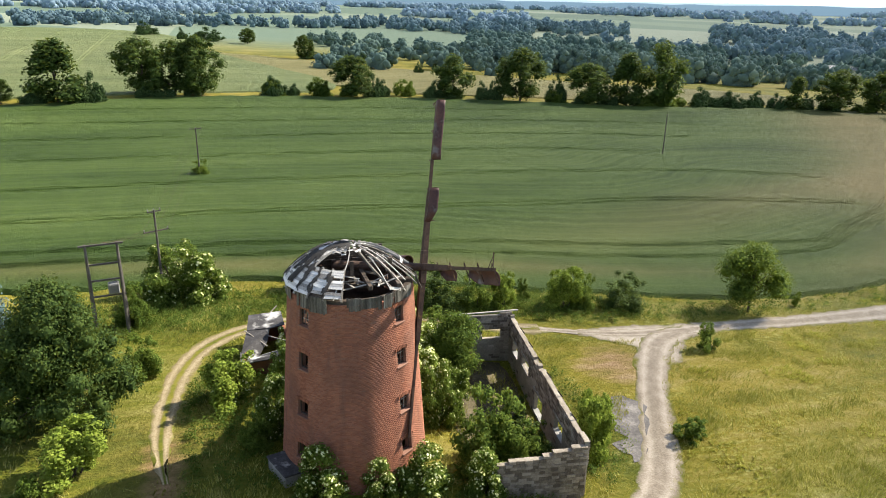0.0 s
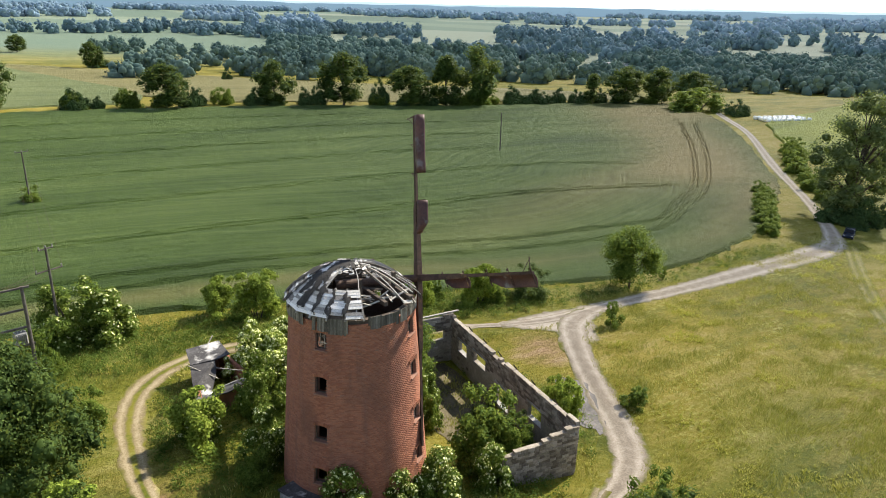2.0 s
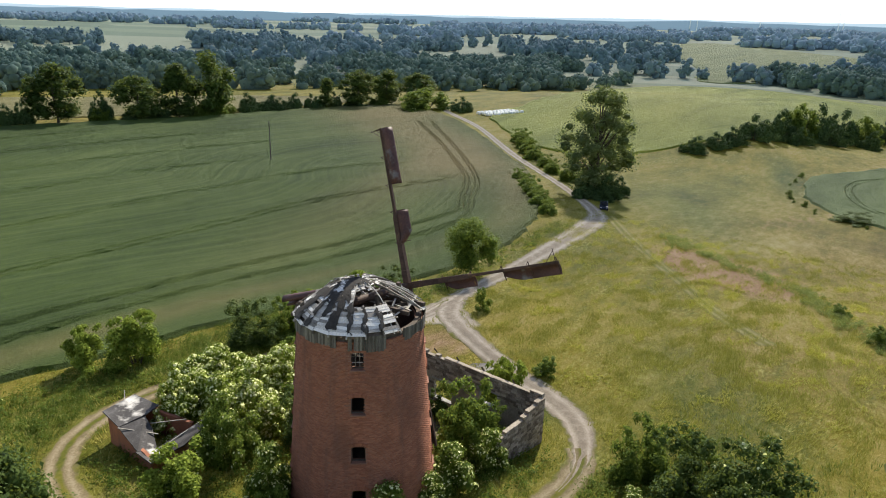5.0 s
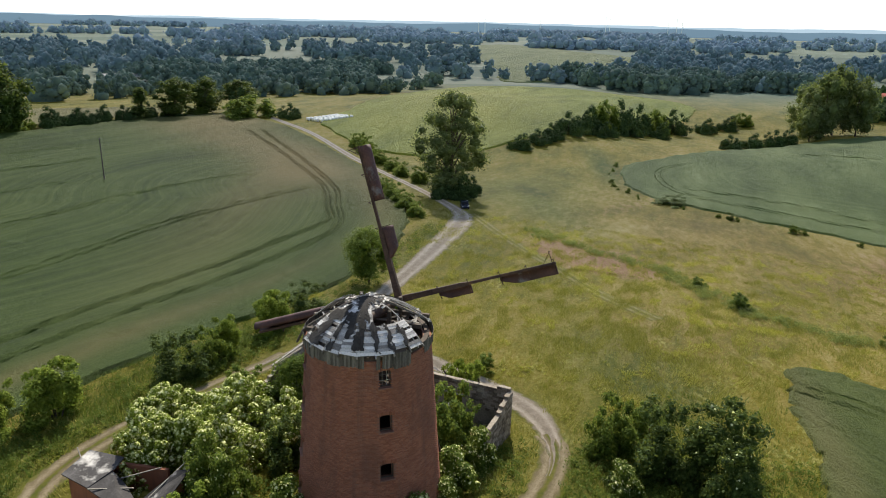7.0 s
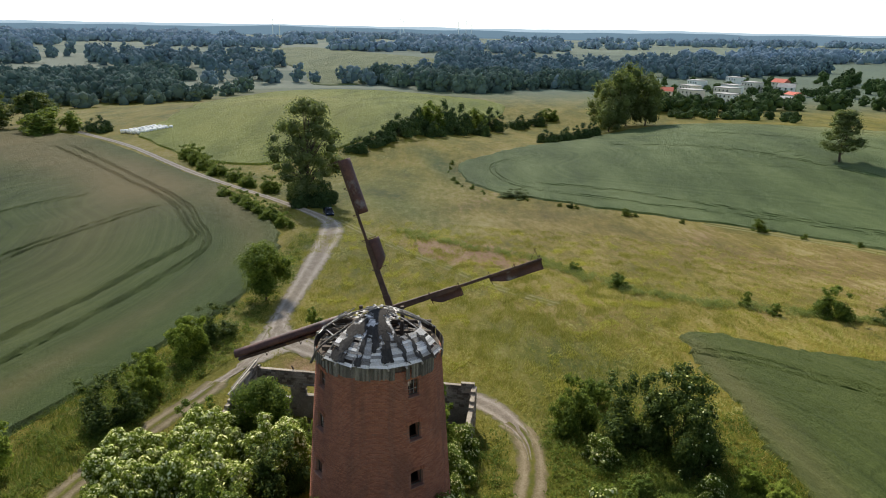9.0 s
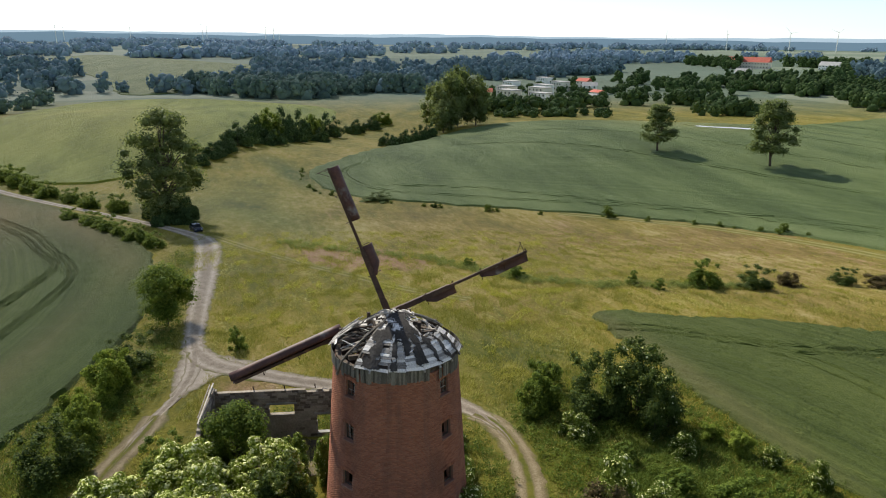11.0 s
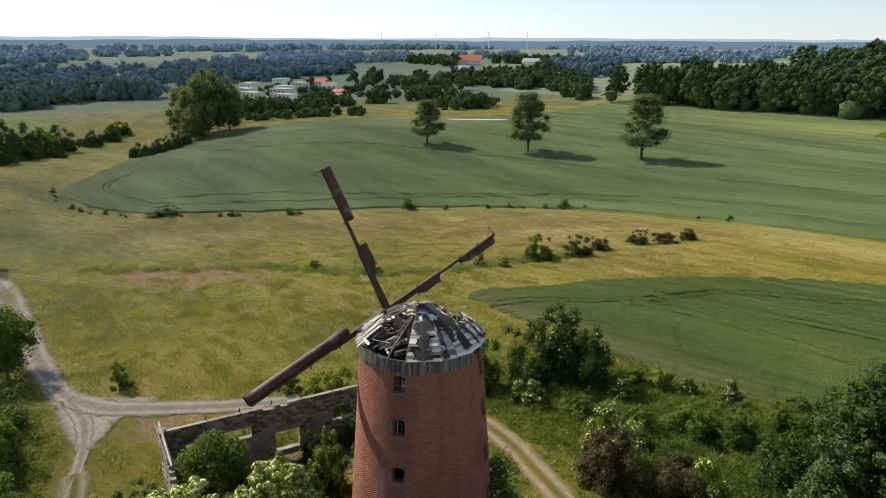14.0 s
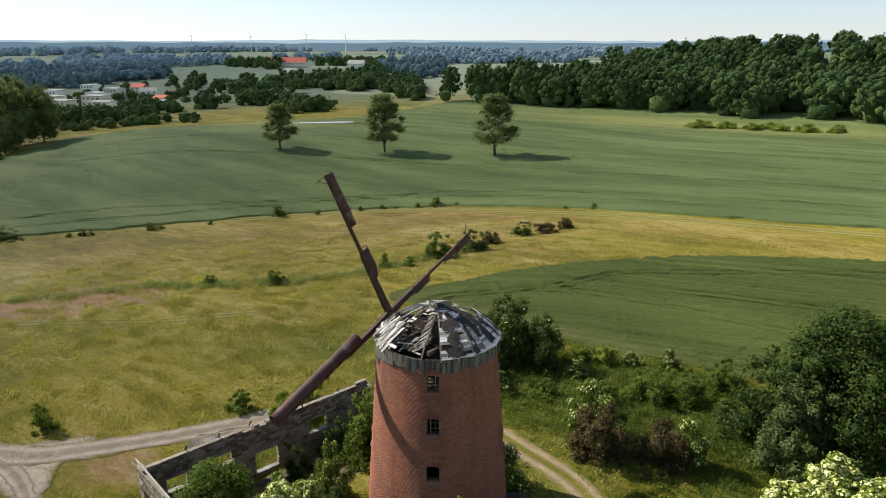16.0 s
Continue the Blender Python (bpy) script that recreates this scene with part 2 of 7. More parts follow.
M["crop_b"] = crop_material("green_barley", (0.080, 0.124, 0.040), (0.144, 0.202, 0.066), (0.216, 0.275, 0.100), (0.36, 0.36, 0.12), deep=0.7, rows=0.14)
M["crop_c"] = crop_material("rough_green_oats", (0.066, 0.100, 0.018), (0.118, 0.158, 0.032), (0.18, 0.222, 0.054), (0.28, 0.25, 0.10), (0.6, 1, 1))
M["hill"] = crop_material("yellow_green_field", (0.16, 0.215, 0.034), (0.265, 0.315, 0.050), (0.38, 0.405, 0.075), (0.48, 0.44, 0.07), rows=0.15)
M["hay"] = crop_material("pale_hay_meadow", (0.18, 0.17, 0.06), (0.29, 0.26, 0.10), (0.38, 0.34, 0.15), (0.4, 0.33, 0.15))
M["crop_pale"] = crop_material("pale_green_crop", (0.11, 0.15, 0.05), (0.19, 0.235, 0.085), (0.27, 0.31, 0.125), (0.3, 0.3, 0.14))
M["ash"] = surface("dark_ash_and_gravel", (0.05, 0.047, 0.045), (0.11, 0.10, 0.095), (0.24, 0.22, 0.20), 0.6, 4.0, 0.95, 0.5, 0.05)
M["mortar"] = surface("brick_mortar", (0.15, 0.078, 0.055), (0.23, 0.122, 0.088), (0.32, 0.19, 0.14), 0.5, 12, 0.95, 0.4)
M["brick"] = brick_material("weathered_red_brick")
M["inside"] = surface("dark_brown_inner_wall", (0.06, 0.045, 0.04), (0.10, 0.07, 0.06), (0.15, 0.11, 0.09), 0.5, 6)
M["boards"] = felt_roof_material()
M["rooffelt"] = surface("torn_black_roofing_felt", (0.026, 0.023, 0.021), (0.045, 0.041, 0.038), (0.085, 0.079, 0.074), 1.2, 9, 0.95, 0.4, 0.02)
M["skirtwood"] = surface("dark_grey_upright_boards", (0.045, 0.040, 0.034), (0.115, 0.105, 0.090), (0.23, 0.215, 0.185), 0.8, 9, 0.9, 0.5, 0.015, 0.2, stretch=(4, 4, 0.6))
M["oldwood"] = surface("grey_weathered_wood", (0.08, 0.068, 0.055), (0.21, 0.188, 0.16), (0.38, 0.35, 0.305), 0.8, 9, 0.85, 0.5, 0.015, 0.5, stretch=(3, 3, 0.8))
M["palewood"] = surface("bleached_wood", (0.26, 0.24, 0.22), (0.42, 0.40, 0.37), (0.60, 0.58, 0.54), 0.8, 9, 0.85, 0.4, 0.015, 0.3)
M["darkwood"] = surface("dark_old_timber", (0.035, 0.028, 0.022), (0.075, 0.058, 0.045), (0.14, 0.11, 0.085), 0.8, 9, 0.8, 0.4)
M["rust"] = surface("rusty_red_sheet_iron", (0.030, 0.016, 0.015), (0.066, 0.030, 0.026), (0.12, 0.056, 0.042), 0.9, 7, 0.6, 0.3, 0.01, spots=((0.16, 0.15, 0.15), 0.7, 0.60))
M["iron"] = surface("dark_rusted_iron", (0.03, 0.018, 0.014), (0.065, 0.04, 0.03), (0.12, 0.07, 0.045), 1.5, 9, 0.65, 0.3, 0.01, spots=((0.22, 0.12, 0.05), 0.9, 0.60))
M["plaster"] = surface("crumbling_pale_plaster", (0.15, 0.125, 0.098), (0.26, 0.225, 0.18), (0.40, 0.355, 0.295), 0.7, 6, 0.95, 0.5, 0.02)
M["block"] = surface("grey_brown_stone_block", (0.10, 0.08, 0.062), (0.20, 0.165, 0.13), (0.34, 0.29, 0.24), 0.8, 9, 0.95, 0.5, 0.02, 0.35)
M["concrete"] = surface("weathered_concrete", (0.14, 0.13, 0.12), (0.25, 0.24, 0.22), (0.38, 0.365, 0.34), 0.8, 8, 0.95, 0.4)
M["felt"] = surface("grey_roofing_felt", (0.03, 0.028, 0.028), (0.058, 0.054, 0.054), (0.11, 0.105, 0.105), 1.0, 9, 0.8, 0.4, 0.02, spots=((0.52, 0.50, 0.47), 0.45, 0.535))
M["bark"] = surface("rough_bark", (0.035, 0.028, 0.02), (0.075, 0.06, 0.045), (0.14, 0.12, 0.09), 2, 14, 0.95, 0.6, 0.03)
M["polewood"] = surface("tarred_pole_wood", (0.05, 0.042, 0.035), (0.10, 0.088, 0.075), (0.17, 0.155, 0.14), 1, 9, 0.9, 0.3)
M["leaf"] = leafy("mid_green_leaves", (0.032, 0.062, 0.008), (0.082, 0.130, 0.018), (0.165, 0.215, 0.036))
M["leaf_light"] = leafy("fresh_light_green_leaves", (0.080, 0.130, 0.012), (0.185, 0.245, 0.032), (0.30, 0.355, 0.062))
M["leaf_dark"] = leafy("dark_green_leaves", (0.014, 0.031, 0.007), (0.036, 0.064, 0.013), (0.078, 0.115, 0.025), 0.25)
M["leaf_grey"] = leafy("grey_green_leaves", (0.040, 0.062, 0.020), (0.095, 0.128, 0.045), (0.17, 0.205, 0.085), 0.32)
# aerial haze is painted into these three leaf colours, bluer and paler with distance
M["leaf_far"] = woodland("haze_blued_valley_foliage", (0.064, 0.108, 0.100), (0.108, 0.166, 0.142), (0.172, 0.238, 0.178))
M["leaf_mid_haze"] = woodland("haze_blued_forest_foliage", (0.094, 0.150, 0.176), (0.132, 0.200, 0.226), (0.178, 0.254, 0.272))
M["leaf_haze"] = woodland("haze_paled_distant_forest", (0.18, 0.255, 0.32), (0.22, 0.305, 0.37), (0.265, 0.35, 0.41))
M["leaf_wood"] = woodland("dense_broadleaf_foliage", (0.028, 0.052, 0.020), (0.062, 0.104, 0.034), (0.120, 0.170, 0.056))
M["leaf_brown"] = leafy("brown_withered_leaves", (0.034, 0.026, 0.012), (0.078, 0.056, 0.026), (0.14, 0.10, 0.048), 0.2)
M["leaf_blue"] = leafy("blue_spruce_needles", (0.03, 0.05, 0.05), (0.07, 0.11, 0.11), (0.13, 0.19, 0.19), 0.1)
M["blossom"] = surface("cream_white_blossom", (0.36, 0.39, 0.11), (0.51, 0.53, 0.21), (0.67, 0.67, 0.37), 2, 20, 0.9, 0.0, 0.0, 0.4)
M["grassblade"] = leafy("meadow_grass_blades", (0.165, 0.165, 0.018), (0.315, 0.282, 0.052), (0.53, 0.475, 0.17), 0.35)
M["lushblade"] = leafy("lush_grass_blades", (0.036, 0.072, 0.008), (0.082, 0.128, 0.016), (0.165, 0.205, 0.040), 0.35)
M["weed"] = leafy("lush_weeds", (0.029, 0.060, 0.007), (0.072, 0.116, 0.015), (0.142, 0.19, 0.036), 0.28)


# ---- the lie of the land ----
NEAR_LAND = [(8, 38, 40, -0.71), (40, 20, 40, 3.73), (110, 0, 60, -1.64), (130, -60, 50, -5.65), (110, -100, 60, -0.73), (130, 70, 60, 5.05),
             (60, 150, 90, -0.38), (0, 100, 70, 1.25), (60, -40, 50, -0.25), (-60, 30, 80, 4.26), (0, -120, 90, 4.02), (60, 40, 30, -2.08),
             (22, 44, 12, -1.45), (6, 42, 14, 0.89), (32, 36, 14, -0.69), (60, 85, 22, -2.18), (38, 58, 14, 0.34)]
FAR_LAND = [(200, 40, 70, -12.39), (330, 60, 70, 15.34), (340, 10, 60, -18.4), (170, 130, 90, 0.59), (200, -130, 90, 8.3), (230, 170, 90, 1.3),
            (150, -250, 130, -7.06), (430, -350, 160, -6.41), (420, 150, 150, -0.64), (600, 0, 200, -9.38), (-100, 600, 250, 9.34), (150, 500, 200, -5.13),
            (450, 450, 200, -6.71), (300, -700, 250, 16.82), (55, -545, 75, 13.0), (185, -570, 80, 8.0), (-60, -520, 80, 10.0), (190, -20, 50, 2.99)]


def land(x, y):
    x, y = np.asarray(x, float), np.asarray(y, float)
    z = np.full(x.shape, -8.0)
    for cx, cy, s, a in NEAR_LAND + FAR_LAND:
        z = z + a * np.exp(-((x - cx) ** 2 + (y - cy) ** 2) / (2 * s * s))
    return z


def blob(x, y, cx, cy, rx, ry, turn=0.0):
    c, s = math.cos(radians(turn)), math.sin(radians(turn))
    u, v = (x - cx) * c + (y - cy) * s, -(x - cx) * s + (y - cy) * c
    return np.exp(-((u / rx) ** 2 + (v / ry) ** 2))


def mesh(name, verts, faces, mat=None, smooth=False):
    me = bpy.data.meshes.new(name)
    me.from_pydata([tuple(v) for v in verts], [], [tuple(int(i) for i in q) for q in faces])
    if mat:
        me.materials.append(mat)
    if smooth:
        me.shade_smooth()
    me.update()
    return me


def fast_mesh(name, verts, faces, mat=None, smooth=False):
    """Many faces of one size, from arrays."""
    verts, faces = np.asarray(verts, np.float32), np.asarray(faces, np.int32)
    me = bpy.data.meshes.new(name)
    k = faces.shape[1]
    me.vertices.add(len(verts))
    me.vertices.foreach_set("co", verts.ravel())
    me.loops.add(faces.size)
    me.loops.foreach_set("vertex_index", faces.ravel())
    me.polygons.add(len(faces))
    me.polygons.foreach_set("loop_start", np.arange(0, faces.size, k, dtype=np.int32))
    if mat:
        me.materials.append(mat)
    me.update(calc_edges=True)
    if smooth:
        me.shade_smooth()
    me.validate()
    return me


def part(name, bm, mat, parent, label=""):
    """One bmesh as one mesh object under a thing or a part."""
    me = bpy.data.meshes.new(name)
    bm.to_mesh(me)
    bm.free()
    me.materials.append(mat)
    return piece(name, me, parent, label)


def piece(name, me, parent, label="", m=None):
    ob = new(name, me)
    ob.parent = parent
    if m is not None:
        ob.matrix_basis = m
    if label:
        ob["label"] = label
    return ob


def thing(name, x, y, z, label, category, group="", kind="", turn=0.0):
    ob = new(name)
    ob.empty_display_size = 0.3
    ob.matrix_basis = pose(x, y, z, 0, 0, turn)
    return tagged(ob, label, category, group, kind)


def box(bm, size, m=None, bevel=0.0):
    r = bmesh.ops.create_cube(bm, size=1.0)
    bmesh.ops.scale(bm, vec=size, verts=r["verts"])
    if bevel:
        es = list({e for v in r["verts"] for e in v.link_edges})
        r = bmesh.ops.bevel(bm, geom=es, offset=bevel, segments=1, affect="EDGES")
    if m is not None:
        bmesh.ops.transform(bm, matrix=m, verts=r["verts"])
    return bm


def rod(bm, a, b, ra, rb, n=8):
    """A tapered round bar from a to b."""
    a, b = Vector(a), Vector(b)
    d = b - a
    r = bmesh.ops.create_cone(bm, cap_ends=True, segments=n, radius1=ra, radius2=rb, depth=d.length)
    m = Matrix.Translation((a + b) / 2) @ d.to_track_quat("Z", "Y").to_matrix().to_4x4()
    bmesh.ops.transform(bm, matrix=m, verts=r["verts"])
    return bm


def beam(bm, a, b, w, t, up=(0, 0, 1), bevel=0.0):
    """A squared timber from a to b, w wide, t thick along up."""
    a, b, up = Vector(a), Vector(b), Vector(up)
    x = (b - a).normalized()
    y = up.cross(x).normalized()
    z = x.cross(y)
    m = Matrix((x, y, z)).transposed().to_4x4()
    m.translation = (a + b) / 2
    return box(bm, ((b - a).length, w, t), m, bevel)


def loft(bm, pts, ws, ts, up=(0, 0, 1)):
    """One squared bar through points, ws wide and ts thick."""
    up = Vector(up)
    rings = []
    for i, p in enumerate(pts):
        d = (Vector(pts[min(i + 1, len(pts) - 1)]) - Vector(pts[max(i - 1, 0)])).normalized()
        y = up.cross(d).normalized()
        z = d.cross(y)
        w, t = ws[i] / 2, ts[i] / 2
        rings.append([bm.verts.new(Vector(p) + y * a * w + z * b * t) for a, b in ((-1, -1), (1, -1), (1, 1), (-1, 1))])
    for r, s in zip(rings, rings[1:]):
        for k in range(4):
            bm.faces.new((r[k], r[(k + 1) % 4], s[(k + 1) % 4], s[k]))
    bm.faces.new(rings[0][::-1])
    bm.faces.new(rings[-1])
    bmesh.ops.recalc_face_normals(bm, faces=bm.faces)
    return bm


def spline(pts, step, closed=False):
    """A smooth line through points, in even steps."""
    p = np.asarray(pts, float)
    n = len(p)
    out = []
    for i in range(n if closed else n - 1):
        if closed:
            a, b, c, d = p[i - 1], p[i], p[(i + 1) % n], p[(i + 2) % n]
        else:
            b, c = p[i], p[i + 1]
            a = p[i - 1] if i else 2 * b - c
            d = p[i + 2] if i + 2 < n else 2 * c - b
        k = max(2, int(np.linalg.norm(c - b) / step))
        for u in np.arange(k) / k:
            out.append(0.5 * (2 * b + (c - a) * u + (2 * a - 5 * b + 4 * c - d) * u * u + (3 * b - a - 3 * c + d) * u ** 3))
    if not closed:
        out.append(p[-1])
    return np.array(out)


def inside(poly, x, y):
    r = np.zeros(np.shape(x), bool)
    px, py = poly[:, 0], poly[:, 1]
    for i in range(len(poly)):
        j = i - 1
        c = ((py[i] > y) != (py[j] > y)) & (x < (px[j] - px[i]) * (y - py[i]) / (py[j] - py[i] + 1e-12) + px[i])
        r ^= c
    return r


def set_attr(me, name, values):
    a = me.attributes.new(name, "FLOAT", "POINT")
    a.data.foreach_set("value", np.asarray(values, np.float32))


def ground():
    rings = np.concatenate([[0], np.geomspace(1.2, 60, 62), np.geomspace(62, 600, 64), np.geomspace(640, 4700, 34)])
    n = 288
    th = np.arange(n) * 2 * math.pi / n
    xs, ys = [15.0], [38.0]
    for r in rings[1:]:
        xs.extend(15 + r * np.cos(th))
        ys.extend(38 + r * np.sin(th))
    xs, ys = np.array(xs), np.array(ys)
    zs = land(xs, ys)
    f = [(0, 1 + i, 1 + (i + 1) % n) for i in range(n)]
    for k in range(len(rings) - 2):
        a = 1 + k * n
        for i in range(n):
            j = (i + 1) % n
            f.append((a + i, a + n + i, a + n + j, a + j))
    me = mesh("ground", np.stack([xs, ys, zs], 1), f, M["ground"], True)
    dry = 0.62 * blob(xs, ys, 102, -10, 55, 40, 0) + 0.45 * blob(xs, ys, 96, -30, 16, 20, 0) + 0.75 * blob(xs, ys, 95, -55, 60, 12, -15) + 0.3 * blob(xs, ys, 130, 15, 45, 16, -25)
    dry += 0.5 * blob(xs, ys, 40, 54, 6, 4) + 0.45 * blob(xs, ys, -6, 47, 4, 8) + 0.55 * blob(xs, ys, 60, -30, 40, 9, -20) + 0.4 * blob(xs, ys, 210, 20, 70, 14, -10) + 0.55 * blob(xs, ys, 20, -58, 60, 9, -4)
    dry += 0.35 * blob(xs, ys, 55, 20, 14, 10, 20) + 0.5 * blob(xs, ys, 70, 66, 25, 1.5, 2) + 0.15 * blob(xs, ys, 10, 77, 25, 1.6, -8)
    bare = 1.5 * blob(xs, ys, 88, 32, 13.5, 8, 54) + 0.62 * blob(xs, ys, 35.0, 52.5, 5.0, 4.5, 30) + 0.6 * blob(xs, ys, -5.5, 45.5, 1.8, 3.5) + 0.55 * blob(xs, ys, -5.0, 40.5, 1.6, 3.0, -15) + 0.5 * blob(xs, ys, 20, 46, 3.5, 7, 8)
    bare += 0.55 * blob(xs, ys, 75, -60, 45, 2.2, -14) + 0.45 * blob(xs, ys, 120, -22, 18, 8, -30) + 0.35 * blob(xs, ys, 52, -6, 12, 5, 30) + 0.4 * blob(xs, ys, 150, 28, 30, 6, -20)
    lush = 0.9 * blob(xs, ys, 2, 20, 22, 9, 5) + 0.7 * blob(xs, ys, -12, 55, 16, 18) + 0.6 * blob(xs, ys, 20, 70, 40, 5, -5) + 0.5 * blob(xs, ys, 26, 45, 4, 12, 8) + 0.5 * blob(xs, ys, 40, 28, 16, 7, 20) + 0.5 * blob(xs, ys, 5, 38, 14, 8)
    lush += 0.4 * blob(xs, ys, 75, 63, 40, 3) + 0.6 * blob(xs, ys, 155, 55, 50, 26) + 1.2 * blob(xs, ys, 215, 36, 34, 4.5, 12) + 0.9 * blob(xs, ys, 150, -8, 4, 34, 40) + 0.5 * blob(xs, ys, 120, 40, 30, 8, 20)
    r = np.hypot(xs - 15, ys - 38)
    set_attr(me, "lush", np.clip(lush, 0, 1))
    set_attr(me, "dry", np.clip(dry, 0, 1))
    set_attr(me, "bare", np.clip(bare, 0, 1))
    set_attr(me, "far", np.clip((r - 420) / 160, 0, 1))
    return tagged(new("ground", me), "rough green meadow land with dry straw patches", "ground", kind="structure")


def region(name, outline, lift, step, mat, label, category, ruts=(), ripe=(), skirt=True, jag=0.25, depth=None, rowline=None, wave=0.0):
    """A standing crop or a patch of ground laid over the land, with its own edge and wheel ruts sunk into it."""
    rng = np.random.default_rng(len(outline) * 7 + int(lift * 100))
    edge = spline(outline, step, True)
    edge = edge + rng.normal(0, jag, edge.shape)
    pts = [tuple(p) for p in edge]
    low = {}
    x0, y0, x1, y1 = edge[:, 0].min(), edge[:, 1].min(), edge[:, 0].max(), edge[:, 1].max()
    gx, gy = np.meshgrid(np.arange(x0, x1, step), np.arange(y0, y1, step))
    gx, gy = gx.ravel() + rng.uniform(-.3, .3, gx.size) * step, gy.ravel() + rng.uniform(-.3, .3, gy.size) * step
    ok = inside(edge, gx, gy)
    grid = np.stack([gx[ok], gy[ok]], 1)
    edges = []
    depth = lift * 0.85 if depth is None else depth
    for line, half in ruts:
        ln = spline(line, 2.5)
        d = np.gradient(ln, axis=0)
        d /= np.linalg.norm(d, axis=1)[:, None]
        nrm = np.stack([-d[:, 1], d[:, 0]], 1)
        for off, sink in ((-half, 0), (0, 1), (half, 0)):
            prev = None
            for q in ln + nrm * off:
                if not inside(edge, q[0], q[1]):
                    prev = None
                    continue
                i = len(pts)
                pts.append((q[0], q[1]))
                if sink:
                    low[i] = depth
                if prev is not None:
                    edges.append((prev, i))
                prev = i
        if len(grid):
            keep = np.ones(len(grid), bool)
            for q in ln:
                keep &= np.hypot(grid[:, 0] - q[0], grid[:, 1] - q[1]) > half * 1.6
            grid = grid[keep]
    pts += [tuple(p) for p in grid]
    v, _, f, ov, _, _ = geometry.delaunay_2d_cdt([Vector(p) for p in pts], edges, [list(range(len(edge)))], 1, 1e-4)
    v = np.array([(p.x, p.y) for p in v])
    z = land(v[:, 0], v[:, 1]) + lift
    ring = {}
    for i, o in enumerate(ov):
        for k in o:
            if k in low:
                z[i] -= low[k]
            if k < len(edge):
                ring[k] = i
    if wave:
        z = z + wave * rng.normal(0, 1, len(z)).clip(-1.6, 1.6)
    verts = [(a, b, c) for (a, b), c in zip(v, z)]
    faces = [tuple(q) for q in f]
    if skirt:
        mid = edge.mean(0)
        d = np.gradient(edge, axis=0)
        area = 0.5 * np.sum(edge[:, 0] * np.roll(edge[:, 1], -1) - edge[:, 1] * np.roll(edge[:, 0], -1))
        out = np.stack([d[:, 1], -d[:, 0]], 1) * (1 if area > 0 else -1)
        out /= np.linalg.norm(out, axis=1)[:, None] + 1e-9
        q = edge + out * (0.2 + 0.4 * lift)
        base = len(verts)
        verts += [(a, b, c - 0.06) for (a, b), c in zip(q, land(q[:, 0], q[:, 1]))]
        n = len(edge)
        for i in range(n):
            j = (i + 1) % n
            if i in ring and j in ring:
                faces.append((ring[i], ring[j], base + j, base + i) if area < 0 else (ring[j], ring[i], base + i, base + j))
    me = mesh(name, verts, faces, mat, False)
    va = np.array(verts)
    rp = np.zeros(len(va))
    for b in ripe:
        rp += b[5] * blob(va[:, 0], va[:, 1], *b[:5])
    set_attr(me, "ripe", np.clip(rp, 0, 1))
    rim = np.array([np.hypot(edge[:, 0] - q[0], edge[:, 1] - q[1]).min() for q in va]) if len(va) < 4000 else np.ones(len(va))
    set_attr(me, "across", 0.95 - 0.5 * np.clip(rim / 1.1, 0, 1))
    if rowline is not None:
        ln = spline(rowline, 2.0)
        dist = np.full(len(va), 1e9)
        for q in ln:
            dist = np.minimum(dist, np.hypot(va[:, 0] - q[0], va[:, 1] - q[1]))
    else:
        dist = va[:, 0] * 0.35 + va[:, 1] * 0.94
    set_attr(me, "row", dist)
    return tagged(new(name, me), label, category, kind="structure")


def strip(name, line, width, lift, mat, label, category="road", ragged=0.12, step=0.8, seed=1):
    """A track laid over the land."""
    rng = np.random.default_rng(seed)
    ln = spline([p[:2] for p in line], step)
    w = np.interp(np.linspace(0, 1, len(ln)), np.linspace(0, 1, len(line)), [p[2] if len(p) > 2 else width for p in line])
    d = np.gradient(ln, axis=0)
    d /= np.linalg.norm(d, axis=1)[:, None] + 1e-9
    nrm = np.stack([-d[:, 1], d[:, 0]], 1)
    us = (-1, -0.82, -0.6, -0.4, -0.2, 0, 0.2, 0.4, 0.6, 0.82, 1)
    prof = (-0.05, 0, -0.02, -0.02, 0.0, 0.02, 0.0, -0.02, -0.02, 0, -0.05)
    verts, faces = [], []
    for i, p in enumerate(ln):
        for u, dz in zip(us, prof):
            k = u * w[i] / 2 + (rng.normal(0, ragged) if abs(u) > 0.8 else 0)
            q = p + nrm[i] * k
            verts.append((q[0], q[1], float(land(q[0], q[1])) + lift + dz))
    m = len(us)
    for i in range(len(ln) - 1):
        for k in range(m - 1):
            a = i * m + k
            faces.append((a, a + m, a + m + 1, a + 1))
    me = mesh(name, verts, faces, mat, True)
    set_attr(me, "across", np.tile(np.abs(us), len(ln)))
    return tagged(new(name, me), label, category, kind="structure")


ground()
FIELD_A = [(-70, 95), (-24, 82.4), (-11, 81.5), (0, 81), (9.5, 78), (20, 76), (27, 74.5), (36, 72), (46, 70.5), (60, 67.5), (77, 66.2), (93, 68.5), (112, 75.5), (134, 86.5), (150, 96), (164, 107), (199, 137.5), (226, 167),
           (240, 190), (246, 209), (232, 223), (200, 231), (158, 238), (118, 255), (78, 267), (46, 271.7), (4.8, 275), (-32, 267), (-64, 254), (-110, 240), (-110, 120)]


def offset(line, d):
    ln = np.asarray(line, float)
    t = np.gradient(ln, axis=0)
    t /= np.linalg.norm(t, axis=1)[:, None]
    return ln + np.stack([-t[:, 1], t[:, 0]], 1) * d


